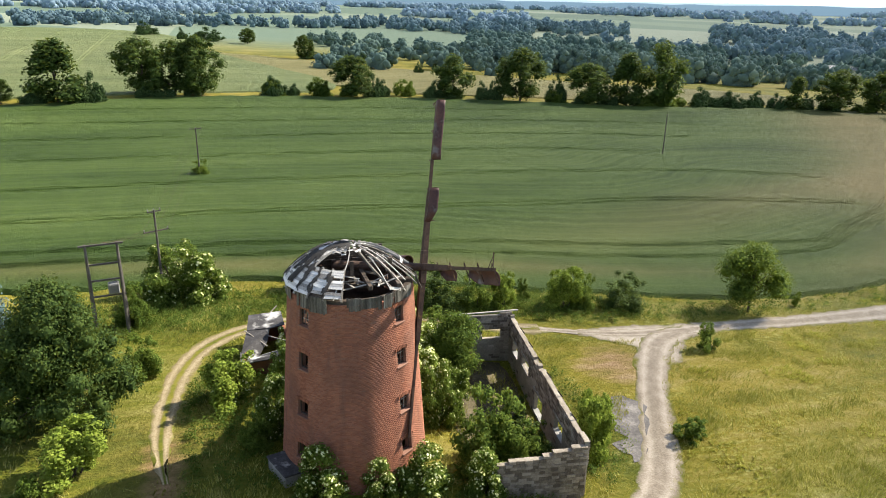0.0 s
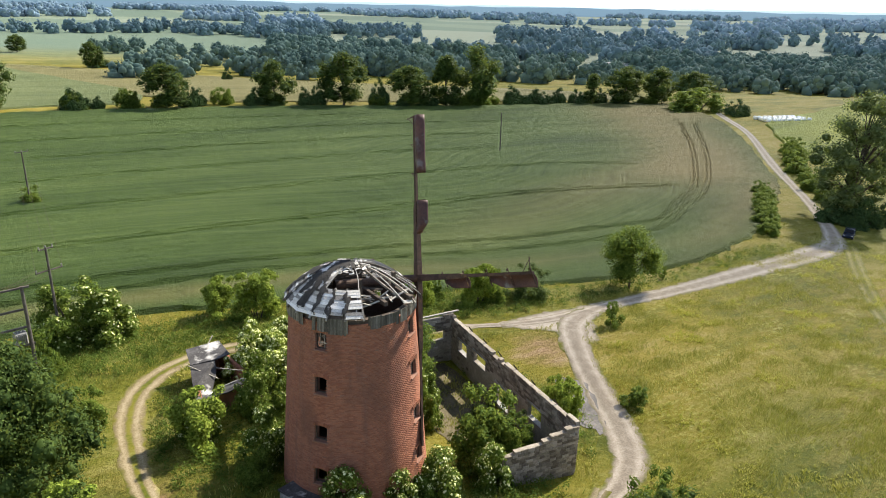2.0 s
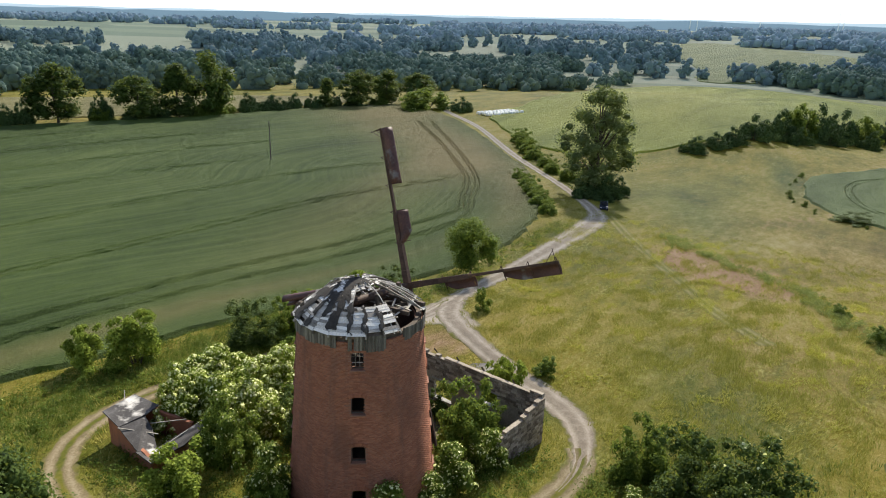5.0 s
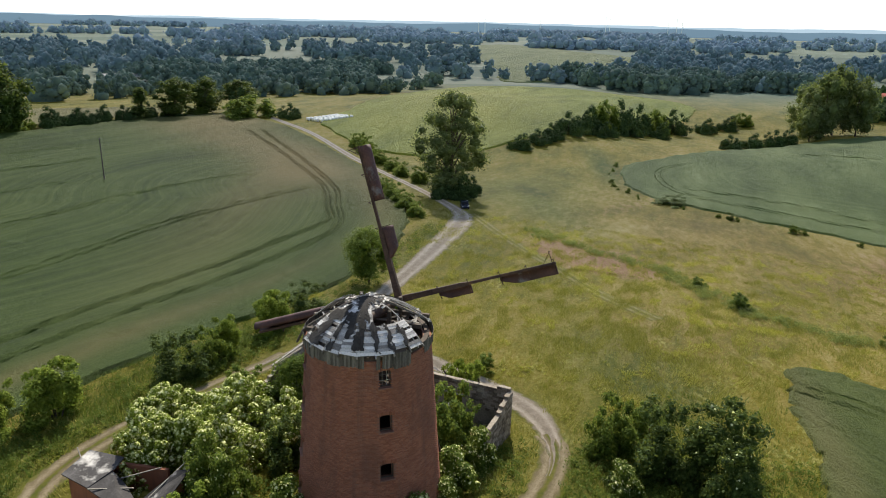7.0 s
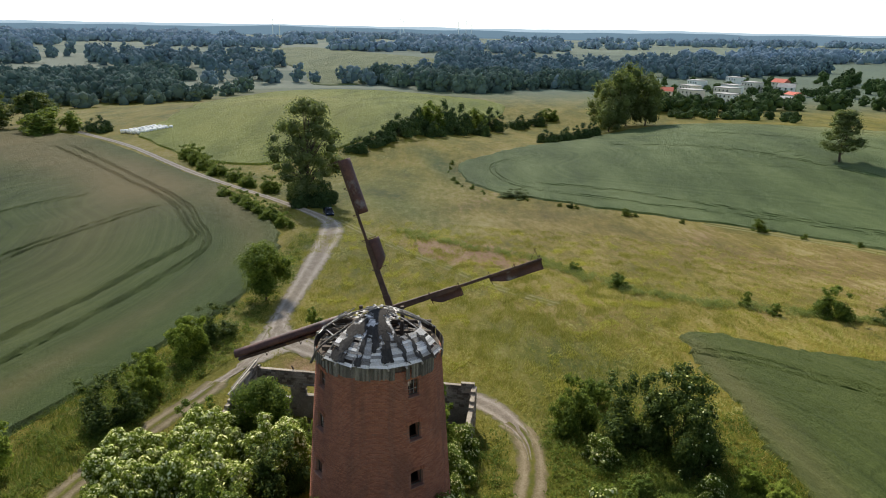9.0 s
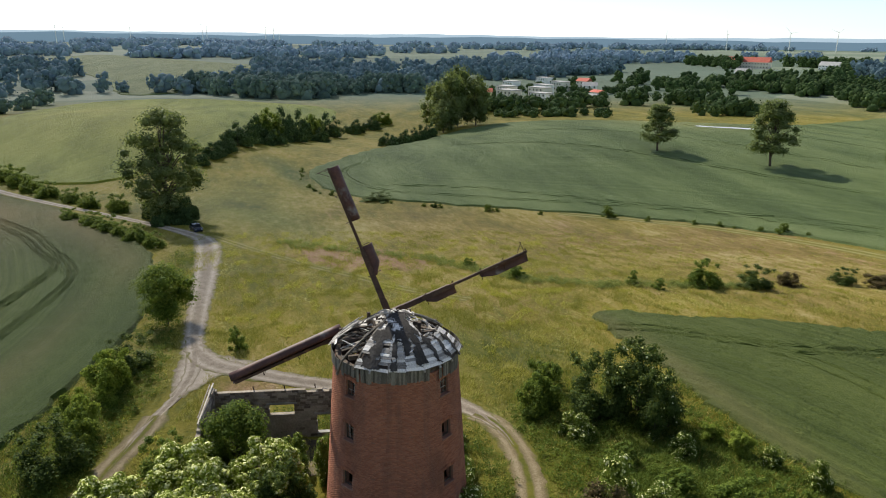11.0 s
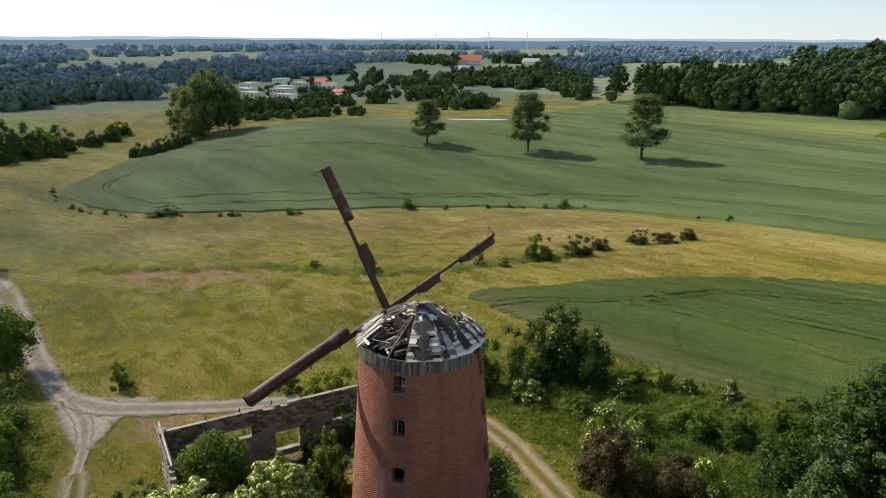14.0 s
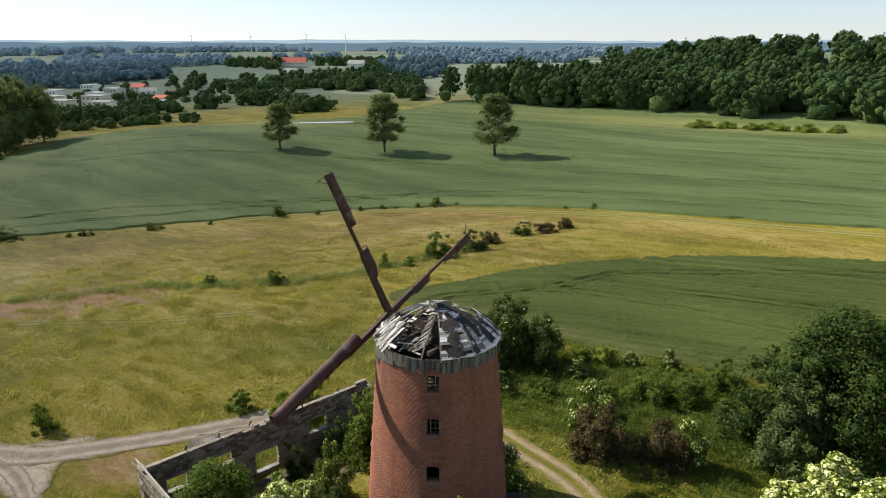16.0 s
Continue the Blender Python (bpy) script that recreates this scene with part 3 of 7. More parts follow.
near_edge = [(-70, 90), (-24, 87), (0, 86), (20, 82), (40, 77), (62, 73.5), (80, 72.5), (96, 76), (115, 83), (128, 94)]
ruts = []
for line, gaps in (([(-70, 94), (-20, 90.5), (16, 87.8), (39.4, 85.8), (61, 83.2), (75.8, 80.3), (86, 79.4), (94.7, 82.2), (102.5, 86.2), (119, 94), (144.4, 111), (175, 134.7), (209, 164)], (0, 1.0)),
                   ([(-70, 99), (-20, 95.5), (20, 92.3), (45, 90.6), (60, 88.6), (74, 86.3), (84, 83.8), (92, 83.2), (101, 87.8), (118, 96.2), (135, 108), (172, 137.2), (206, 168)], (0, 1.0)),
                   ([(-100, 116), (-40, 112), (0, 111), (32, 110.4), (55, 110.3), (75.5, 109), (98, 103.7), (116, 100)], (0, 1.8)),
                   ([(-100, 138), (-40, 135), (10, 134.5), (53, 133.4), (70, 132.6), (92.5, 129.8), (115.7, 124.2), (126, 121)], (0, 1.8)),
                   ([(-100, 166), (-40, 163), (20, 162), (62, 160.4), (80, 158.6), (106, 151.2)], (0, 1.8)),
                   ([(-100, 192), (-30, 190), (40, 188), (90, 182), (130, 172)], (0, 1.8)),
                   ([(-100, 218), (-20, 217), (50, 214), (110, 204), (150, 193)], (0, 1.8)),
                   ([(-100, 240), (-40, 243), (40, 242), (110, 230)], (0, 1.8))):
    ruts += [(offset(line, k), 0.42) for k in gaps]
region("field_wheat", FIELD_A, 0.55, 2.2, M["crop"], "broad field of green wheat with dark wheel tracks", "field", ruts,
       [(150, 118, 42, 16, 40, 0.9), (190, 165, 40, 20, 50, 0.7), (115, 110, 60, 9, 15, 0.45), (120, 84, 40, 4, 22, 0.5), (10, 84, 60, 2.5, -8, 0.5), (230, 190, 30, 30, 0, 0.8)], rowline=near_edge, wave=0.09)
FIELD_B = [(240, 18), (222, 30), (192, 29), (168, 20), (154, 2.7), (143, -15), (131, -36), (120, -48), (106, -59.5), (85, -68), (54, -72), (22, -73), (-40, -84), (-110, -100), (-110, -290), (-20, -318), (17, -330), (80, -362), (143, -372),
           (215, -366), (262, -352), (294, -318), (284, -268), (262, -200), (275, -150), (330, -108), (338, -66), (288, -15)]
edge_b = [(235, 12), (218, 23), (194, 23), (172, 15), (158, -2), (147, -19), (135, -40), (124, -53), (108, -65), (86, -74), (54, -78), (20, -79), (-40, -90)]
ruts_b = []
for line in (offset(edge_b, 4), [(182, 8), (168, -14), (150, -36), (120, -66), (90, -84), (40, -92), (-60, -104)], [(260, -30), (225, -62), (170, -92), (110, -112), (40, -118), (-60, -128)], [(280, -80), (220, -108), (150, -134), (70, -146), (-60, -156)],
             [(260, -140), (180, -168), (90, -180), (-60, -188)], [(262, -190), (170, -206), (70, -214), (-60, -220)], [(275, -240), (170, -244), (60, -248), (-60, -254)], [(285, -290), (170, -284), (50, -284)]):
    ruts_b += [(offset(line, k), 0.25) for k in (0, 1.8)]
region("field_barley", FIELD_B, 0.5, 3.6, M["crop_b"], "green barley field rising over a low swell", "field", ruts_b, [(150, -290, 120, 30, 0, 0.5), (60, -290, 90, 20, 0, 0.4), (270, -150, 40, 30, 0, 0.6)], jag=0.5, rowline=edge_b, wave=0.10)
FIELD_C = [(43, 9), (39, 9.5), (32, 10.2), (25, 9.6), (18, 10.6), (9, 10.4), (1, 8.6), (-12, 6), (-45, 0), (-60, -60), (-30, -56), (-9, -51), (4, -44.5), (15, -37.5), (24, -29.5), (31, -20), (36, -11), (40, 0), (44, 5)]
ruts_c = [(offset([(40.5, 13), (37.2, 9.6), (34.2, 4.6), (30.8, 0.4), (25.3, -6.5), (23, -12), (21.4, -18), (16, -23)], k), 0.55) for k in (0, 1.9)]
ruts_c += [(offset([(25.5, -3.5), (21.8, -5.6), (15, -6.4), (7.9, -6.6), (1.0, -6.4), (-20, -8)], k), 0.22) for k in (0, 1.9)]
ruts_c += [(offset([(17, -22), (13.9, -24.3), (9.5, -27.2), (2.1, -33.6), (-14, -44)], k), 0.35) for k in (0, 1.9)]
ruts_c += [(offset([(16, -12), (6, -15), (-8, -19), (-30, -26)], k), 0.18) for k in (0, 1.9)]
region("field_oats", FIELD_C, 0.26, 0.8, M["crop_c"], "grey-green oat field with trampled wheel tracks", "field", ruts_c, [(25, 9, 25, 2, 0, 0.5)], jag=0.3, rowline=[(42, 6), (32, 2), (22, -3), (10, -6), (-10, -12), (-40, -20)], wave=0.07)
region("field_on_hill", [(243, 153), (205, 126), (197, 98), (233, 78), (262, 68), (300, 48), (352, 24), (415, -2), (470, 0), (520, 40), (560, 90), (540, 150), (470, 175), (380, 172), (300, 158)], 0.65, 9.0, M["hill"], "yellow-green flowering field on a low hill", "field", (), [(400, 130, 120, 40, 0, 0.7), (300, 90, 60, 20, 0, 0.3)], jag=0.8)
region("field_in_valley", [(1122, 342), (1477, 313), (1162, 129), (963, 23), (717, 64), (599, 141), (766, 191)], 0.7, 14.0, M["crop_pale"], "smooth green field among the valley woods", "field", (), (), jag=1.0)
region("field_hay", [(60, 300), (110, 275), (150, 262), (200, 246), (245, 236), (270, 250), (240, 300), (190, 330), (110, 390), (50, 440), (0, 470), (20, 400)], 0.5, 10.0, M["hay"], "pale mown hay meadow behind the hedge", "field", (), (), jag=1.0)
region("field_behind_hedge", [(-180, 265), (-60, 275), (0, 287), (40, 290), (50, 330), (20, 420), (-10, 520), (-30, 620), (-120, 700), (-350, 700), (-350, 300)], 0.6, 12.0, M["crop_pale"], "pale green field beyond the tree row", "field",
       [(offset([(-90, 290), (-95, 400), (-100, 520), (-105, 640)], k), 0.35) for k in (0, 2.2, 30, 32.2, 62, 64.2, -32, -34)], [(-100, 450, 200, 200, 0, 0.3)], jag=1.0)

# tracks
strip("road_gravel", [(21.5, 63.9, 0.3), (25.5, 62.8, 1.7), (29, 61.9, 2.8), (33, 60.4, 3.8), (39, 58.9, 5.0), (45.5, 58.6, 5.6), (53, 59.2, 3.6), (66, 59.4, 2.9), (83, 59.3, 2.7), (97, 59.5, 2.7), (108, 60.6, 3.1), (114, 63.5, 3.4), (121.3, 68.4, 3.1), (143, 85, 2.9), (173, 110.5, 2.9), (211, 143.4, 3.0), (233, 168, 3.0), (246, 182, 3.0)], 3, 0.05, M["track"], "pale gravel farm track", seed=2)
strip("road_branch", [(49, 58.9, 2.6), (43.7, 57.0, 3.8), (40.6, 54.2, 3.8), (36.8, 48.9, 3.3), (33.5, 43.3, 3.2), (30.5, 38.2, 3.2), (27.3, 34.3, 3.3), (23.8, 32.2, 3.3), (20.6, 31.1, 2.6), (17.8, 30.7, 1.5), (15.2, 30.8, 0.3)], 3, 0.062, M["track"], "pale gravel track bending past the ruin", seed=3)
region("road_fork", [(34.5, 59.6), (38.5, 60.7), (46, 60.3), (53, 60.6), (52.5, 58.0), (47.2, 57.0), (43.6, 53.6), (41.4, 51.0), (38.6, 52.4), (39.0, 55.4), (36.2, 57.6)], 0.036, 0.6, M["track"], "worn gravel at the fork of the track", "road", (), (), False, 0.16)
strip("path_cart", [(22.5, 31.9), (20.5, 31.0), (17.4, 30.6), (13.5, 30.9), (10, 31.6), (6, 32.9), (1, 34.5), (-4, 37.5)], 2.7, 0.055, M["cart"], "two pale wheel ruts with grass between", "path", seed=5)
strip("path_cart", [(31, 61.2), (27.7, 61.9), (23.4, 63.4), (18.2, 64.9), (11, 66.8), (5, 67.0), (1.5, 66.0), (-1.0, 64.4), (-3.2, 61.5), (-4.7, 57, 2.5), (-5.3, 52.5, 2.3), (-5.6, 48, 2.0), (-5.4, 44.5, 1.5), (-5.0, 41.5, 0.5)], 2.6, 0.05, M["cart"], "dusty cart track curving through the yard", "path", seed=7)
strip("path_dirt", [(134, -28), (122, -43), (106, -56), (81, -63.6), (51.6, -66), (28.9, -67.6), (0, -71), (-45, -80)], 4.5, 0.05, M["faint"], "dry dirt track along the barley field", "path", seed=13)
strip("path_faint", [(112, 59.5), (98, 51), (86, 43), (76, 36), (66, 30), (56, 22)], 2.5, 0.045, M["faint"], "faint wheel ruts through the meadow", "path", seed=11)
M["ruinsoil"] = surface("dark_trodden_soil", (0.045, 0.038, 0.022), (0.095, 0.078, 0.045), (0.17, 0.14, 0.085), 0.5, 4.0, 0.95, 0.5, 0.05)
region("ground_in_ruin", [(21.3, 36.6), (22.6, 45), (24.0, 54.4), (18.4, 55.2), (16.6, 50), (16.2, 44), (17.6, 38)], 0.05, 0.8, M["ruinsoil"], "dark bare soil and rubble inside the ruin", "ground", (), (), False, 0.2)
region("ash_patch", [(32, 42.5), (33.6, 45), (32.6, 47.5), (31, 47), (29.4, 43.5), (28.3, 39.5), (29.2, 38.2)], 0.045, 0.8, M["ash"], "dark ash spread beside the track", "ground", (), (), False, 0.25)
region("pond_water", [(246, -145), (240, -150), (236, -158), (228, -166), (224, -162), (232, -152), (240, -143)], 0.62, 4, surface("still_pond_water", (0.30, 0.30, 0.28), (0.42, 0.42, 0.40), (0.5, 0.5, 0.48), 0.1, 1, 0.25, 0), "small pale pond in the field", "pond", (), (), False, 0.4)

# ---- the windmill ----
TX, TY, FOOT, TOP = 7.62, 42.51, -2.6, 11.0
WIN_AZ = (-145.0, -55.0, 35.0, 125.0)
WIN_Z = ((0.0, 1.15), (3.05, 4.2), (6.3, 7.5), (9.25, 10.42))


def tower_r(z):
    return 4.90 - 0.075 * z


def in_window(az, z, pad=0.0):
    for a in WIN_AZ:
        if abs((az - a + 180) % 360 - 180) < 5.6 + pad * 12:
            for z0, z1 in WIN_Z:
                if z0 - pad < z < z1 + pad:
                    return True
    return False


mill = thing("windmill", TX, TY, 0, "ruined round red brick windmill with broken cap and rusty sails", "windmill")


def tower_wall():
    zs = [FOOT]
    for a, b in WIN_Z:
        zs += [a, b]
    zs += [TOP]
    fine = []
    for a, b in zip(zs, zs[1:]):
        k = max(1, int((b - a) / 0.8))
        fine += [a + (b - a) * i / k for i in range(k)]
    zs = fine + [TOP]
    az = [35 - 5.6]
    step = []
    for q in range(4):
        s = 35 - 5.6 + 90 * q
        step += [s, s + 11.2] + [s + 11.2 + (90 - 11.2) * i / 20 for i in range(1, 20)]
    az = [radians(a) for a in step]
    n = len(az)
    bm = bmesh.new()
    grid = {}
    for lay, inset in ((0, 0.005), (1, 0.55)):
        for j, z in enumerate(zs):
            for i, a in enumerate(az):
                r = tower_r(z) - inset
                grid[lay, j, i] = bm.verts.new((r * math.cos(a), r * math.sin(a), z))

    def hole(j, i):
        am = math.degrees((az[i] + (az[(i + 1) % n] if i < n - 1 else az[0] + 2 * math.pi)) / 2)
        return in_window(am, (zs[j] + zs[j + 1]) / 2)

    for j in range(len(zs) - 1):
        for i in range(n):
            k = (i + 1) % n
            o = [grid[0, j, i], grid[0, j, k], grid[0, j + 1, k], grid[0, j + 1, i]]
            p = [grid[1, j, i], grid[1, j, k], grid[1, j + 1, k], grid[1, j + 1, i]]
            if hole(j, i):
                # reveals of the opening
                for (da, db) in ((0, 1), (1, 2), (2, 3), (3, 0)):
                    jj, ii = {(0, 1): (j - 1, i), (1, 2): (j, k), (2, 3): (j + 1, i), (3, 0): (j, (i - 1) % n)}[(da, db)]
                    if not (0 <= jj < len(zs) - 1) or not hole(jj, ii):
                        bm.faces.new((o[da], o[db], p[db], p[da]))
            else:
                bm.faces.new(o)
                bm.faces.new(p[::-1])
    for i in range(n):
        k = (i + 1) % n
        j = len(zs) - 1
        bm.faces.new((grid[0, j, i], grid[0, j, k], grid[1, j, k], grid[1, j, i]))
    bmesh.ops.recalc_face_normals(bm, faces=bm.faces)
    for fc in bm.faces:
        if all(math.hypot(v.co.x, v.co.y) < tower_r(v.co.z) - 0.3 for v in fc.verts):
            fc.material_index = 1
    ob = part("tower_wall", bm, M["mortar"], mill, "tapering round wall of red brick")
    ob.data.materials.append(M["inside"])
    return ob


wall = tower_wall()
bm = bmesh.new()
for z in (2.3, 5.5, 8.5):
    bmesh.ops.create_circle(bm, cap_ends=True, segments=40, radius=tower_r(z) - 0.5, matrix=pose(0, 0, z))
r = bmesh.ops.extrude_face_region(bm, geom=bm.faces[:])
bmesh.ops.translate(bm, vec=(0, 0, 0.12), verts=[g for g in r["geom"] if isinstance(g, bmesh.types.BMVert)])
part("inner_floor", bm, M["darkwood"], mill, "dark timber floors inside the tower")


def mill_window(az, z0, z1, glazed):
    """A small segment-headed window: frame, bars, sill and brick arch."""
    a = radians(az)
    zc = (z0 + z1) / 2
    rr = tower_r(zc)
    half = rr * math.sin(radians(5.6))
    ux, uy = -math.sin(a), math.cos(a)
    m = Matrix(((math.cos(a), ux, 0, 0), (math.sin(a), uy, 0, 0), (0, 0, 1, 0), (0, 0, 0, 1)))
    w = thing("window", 0, 0, 0, "", "")
    del_keys = [k for k in w.keys()]
    for k in del_keys:
        del w[k]
    w.parent = mill
    w.matrix_basis = Matrix.Translation((0, 0, zc)) @ m
    w["label"] = "small arched tower window" + (" with broken muntins" if glazed else ", glass gone")
    h = z1 - z0
    bm = bmesh.new()
    box(bm, (0.20, 2 * half + 0.12, 0.08), pose(tower_r(z0) - 0.02, 0, -h / 2 - 0.03, 0, -6, 0), 0.015)
    part("sill", bm, M["mortar"], w, "weathered brick sill")
    bm = bmesh.new()
    for i in range(9):
        t = (i - 4) / 4
        box(bm, (0.16, 0.10, 0.24), pose(tower_r(z1) - 0.03, t * (half + 0.08), h / 2 + 0.1 - 0.09 * t * t, -t * 14, 0, 0), 0.01)
    part("brick_arch", bm, M["brick"], w)
    x = rr - 0.24
    bm = bmesh.new()
    for s in (-1, 1):
        box(bm, (0.08, 0.07, h), pose(x, s * (half - 0.03), 0))
    box(bm, (0.08, 2 * half, 0.07), pose(x, 0, h / 2 - 0.04))
    box(bm, (0.08, 2 * half, 0.07), pose(x, 0, -h / 2 + 0.04))
    part("window_frame", bm, M["darkwood"], w)
    if glazed:
        for y in (-half / 3, half / 3):
            bm = bmesh.new()
            box(bm, (0.04, 0.035, h - 0.1), pose(x, y, 0))
            part("muntin", bm, M["oldwood"], w)
        for z in (-h / 6, h / 6):
            bm = bmesh.new()
            box(bm, (0.042, 2 * half - 0.1, 0.035), pose(x, 0, z))
            part("muntin", bm, M["oldwood"], w)


for az in WIN_AZ:
    for k, (z0, z1) in enumerate(WIN_Z):
        mill_window(az, z0, z1, (k == 3) or (k == 2 and az in (125.0, -55.0)) or (k == 1 and az == -55.0))

# cap: domed roof of boards on curved ribs, half of it fallen in
EAVE_R, EAVE_Z, PEAK = 4.30, 11.50, 13.62


def dome(az, u, lift=0.0):
    """A point of the cap: u 0 at the peak, 1 at the eave."""
    r = EAVE_R * u
    return Vector((r * math.cos(radians(az)), r * math.sin(radians(az)), PEAK - (PEAK - EAVE_Z) * u ** 2.1 + lift))


RIB0, STEP = 132.0, 15.0


def covered(k, u):
    """How sure the boards of bay k still lie at u: bays count from the standing edge of the roof."""
    if k < 5:
        return 0.95
    if k < 8:
        return 0.95 if u > 0.64 else 0.66 if u < 0.36 else 0.0
    if k < 14:
        return 0.5 if u < 0.32 else 0.0 if u < 0.8 else 0.08
    if k < 17:
        return 0.4 if u < 0.25 else 0.26 if u > 0.72 else 0.04
    if k < 21:
        return 0.34 if u > 0.76 else 0.12 if u < 0.3 else 0.03
    return 0.0 if k == 23 and u > 0.3 else 0.42 if u < 0.4 else 0.0


rng = random.Random(5)
for i in range(24):
    az = RIB0 + STEP * i
    loose = i > 8
    if loose and (i % 3 == 1 or i in (9, 21)) and rng.random() < 0.75:
        continue
    bm = bmesh.new()
    sag = rng.uniform(0.05, 0.32) if loose else 0.0
    top = (0.62 if i in (6, 7, 8) else 0.06) if not loose else rng.uniform(0.08, 0.2)
    end = 1.02 if not loose else rng.choice((1.0, 1.05, 1.07, 1.07, 0.9))
    us = [top + (end - top) * k / 10 for k in range(11)]
    tw, wob = (rng.uniform(-9, 9), rng.uniform(0, 6)) if loose else (0, 0)
    pts = [dome(az + tw * (1 - u) + (2.0 * math.sin(5 * u + wob) if loose else 0), u, -0.06 - sag * math.sin(math.pi * u ** 1.4) - (0.5 * max(0, u - 0.97) / 0.1 if loose else 0)) for u in us]
    th = rng.uniform(0.075, 0.11) if loose else 0.10
    loft(bm, pts, [th] * 11, [th * 1.2] * 11)
    part("rafter", bm, M["palewood"] if i % 4 == 1 else M["oldwood"], mill, "bare bent grey rafter" if loose else "")
# extra thin laths bowed round the open side
for az in (-112, -62, -41, -33, -22, 8, 64):
    bm = bmesh.new()
    u0, u1, tw, wob = rng.uniform(0.12, 0.5), rng.uniform(0.9, 1.05), rng.uniform(-14, 14), rng.uniform(0, 6)
    loft(bm, [dome(az + tw * (1 - u) + 2.5 * math.sin(5 * u + wob), u, -0.02 - 0.2 * math.sin(math.pi * u)) for u in [u0 + (u1 - u0) * k / 8 for k in range(9)]], [0.05] * 9, [0.06] * 9)
    part("lath", bm, M["palewood"], mill, "thin bowed roof lath")


def cross_board(k, u, du, lift, mat, drop=0.0, skew=0.0, cut=0.0, turn=0.0):
    """A board nailed across bay k from rib to rib, its lower edge lapping the next."""
    a0, a1 = RIB0 + STEP * k - 0.25, RIB0 + STEP * (k + 1) + 0.25
    a0, a1 = a0 + cut * STEP * (skew > 0), a1 - cut * STEP * (skew <= 0)
    p, q = dome(a0, u + skew * 0.02), dome(a1, u - skew * 0.02)
    r = dome((a0 + a1) / 2, min(u + du, 1.05))
    r = p.lerp(q, 0.5) + (r - dome((a0 + a1) / 2, u))
    x = (q - p).normalized()
    down = (r - p.lerp(q, 0.5))
    w = down.length
    down = (down - x * down.dot(x)).normalized()
    nrm = x.cross(down)
    if nrm.z < 0:
        nrm = -nrm
    m = Matrix((x, down, nrm)).transposed().to_4x4()
    m.translation = p.lerp(q, 0.5) + down * w / 2 + nrm * lift - Vector((0, 0, drop))
    bm = bmesh.new()
    box(bm, ((q - p).length, w * 1.02, 0.022), m @ pose(0, 0, 0, 6 * rng.random() + turn * rng.gauss(0, 9), turn * rng.gauss(0, 9), rng.gauss(0, 0.5) + turn * rng.gauss(0, 12)))
    part("roof_board", bm, mat, mill)


COURSES = 27
for k in range(24):
    for j in range(COURSES):
        u = 0.07 + 0.93 * j / COURSES
        du = 0.93 / COURSES
        if rng.random() > covered(k, u + du / 2) or (k in (0, 1) and j in (9, 12) and rng.random() < 0.7) or (k == 1 and j == 25):
            continue
        sound = k < 5 or (k < 8 and u > 0.6)
        if sound:
            cross_board(k, u, du, rng.uniform(0.0, 0.02), M["boards"], 0.0, rng.gauss(0, 0.12), 0.5 * rng.random() if rng.random() < 0.07 else 0.0)
        else:
            cross_board(k, u, du * 0.95, 0.0, M["palewood"] if rng.random() < 0.55 else M["boards"], rng.uniform(0, 0.16), rng.gauss(0, 0.6), 0.5 * rng.random() if rng.random() < 0.5 else 0.0, 1.0)
# a sunken bay of slats hanging inward beside the standing edge
for j in range(15):
    u = 0.26 + 0.036 * j
    a = 113 + rng.gauss(0, 1.2)
    p, q = dome(a - 11, u, -0.45 - 0.9 * (u - 0.2)), dome(a + 6, u, -0.12 - 0.25 * (u - 0.2))
    bm = bmesh.new()
    beam(bm, p, q, 0.15, 0.022, (p - q).cross(Vector((0, 0, 1))).cross(p - q))
    part("roof_board", bm, M["palewood"] if j % 3 else M["boards"], mill, "sunken grey roof slat")
# upright slats leaning in from the eave on the open side
for k in range(20):
    a = rng.uniform(40, 78)
    u0, u1 = rng.uniform(0.58, 0.72), rng.uniform(0.9, 1.03)
    bm = bmesh.new()
    beam(bm, dome(a + rng.gauss(0, 3), u0, rng.uniform(-0.12, 0.05)), dome(a, u1, rng.uniform(-0.05, 0.04)), 0.13, 0.022)
    part("roof_board", bm, M["palewood"] if k % 3 else M["boards"], mill, "loose grey roof slat")
# dark boarding lining the standing part of the cap
for u0, u1 in ((0.10, 0.22), (0.225, 0.34), (0.345, 0.46), (0.465, 0.56), (0.565, 0.64), (0.645, 0.74), (0.745, 0.82), (0.825, 0.89), (0.895, 0.97)):
    a, stop = 132.5, 250.0 if u0 > 0.64 else 206.0
    while a < stop - 2:
        w = rng.uniform(18, 30)
        bm = bmesh.new()
        cols = 4
        grid = [[dome(min(a + w * j / cols, stop), u, -0.24 - rng.uniform(0, 0.02)) for j in range(cols + 1)] for u in (u0, u1)]
        lo = [[bm.verts.new(p) for p in row] for row in grid]
        hi = [[bm.verts.new(p + Vector((0, 0, 0.03))) for p in row] for row in grid]
        for j in range(cols):
            bm.faces.new((lo[0][j], lo[0][j + 1], lo[1][j + 1], lo[1][j]))
            bm.faces.new((hi[0][j], hi[1][j], hi[1][j + 1], hi[0][j + 1]))
            bm.faces.new((lo[1][j], lo[1][j + 1], hi[1][j + 1], hi[1][j]))
            bm.faces.new((lo[0][j], hi[0][j], hi[0][j + 1], lo[0][j + 1]))
        bmesh.ops.recalc_face_normals(bm, faces=bm.faces)
        part("lining_board", bm, M["darkwood"], mill)
        a += w + 0.6

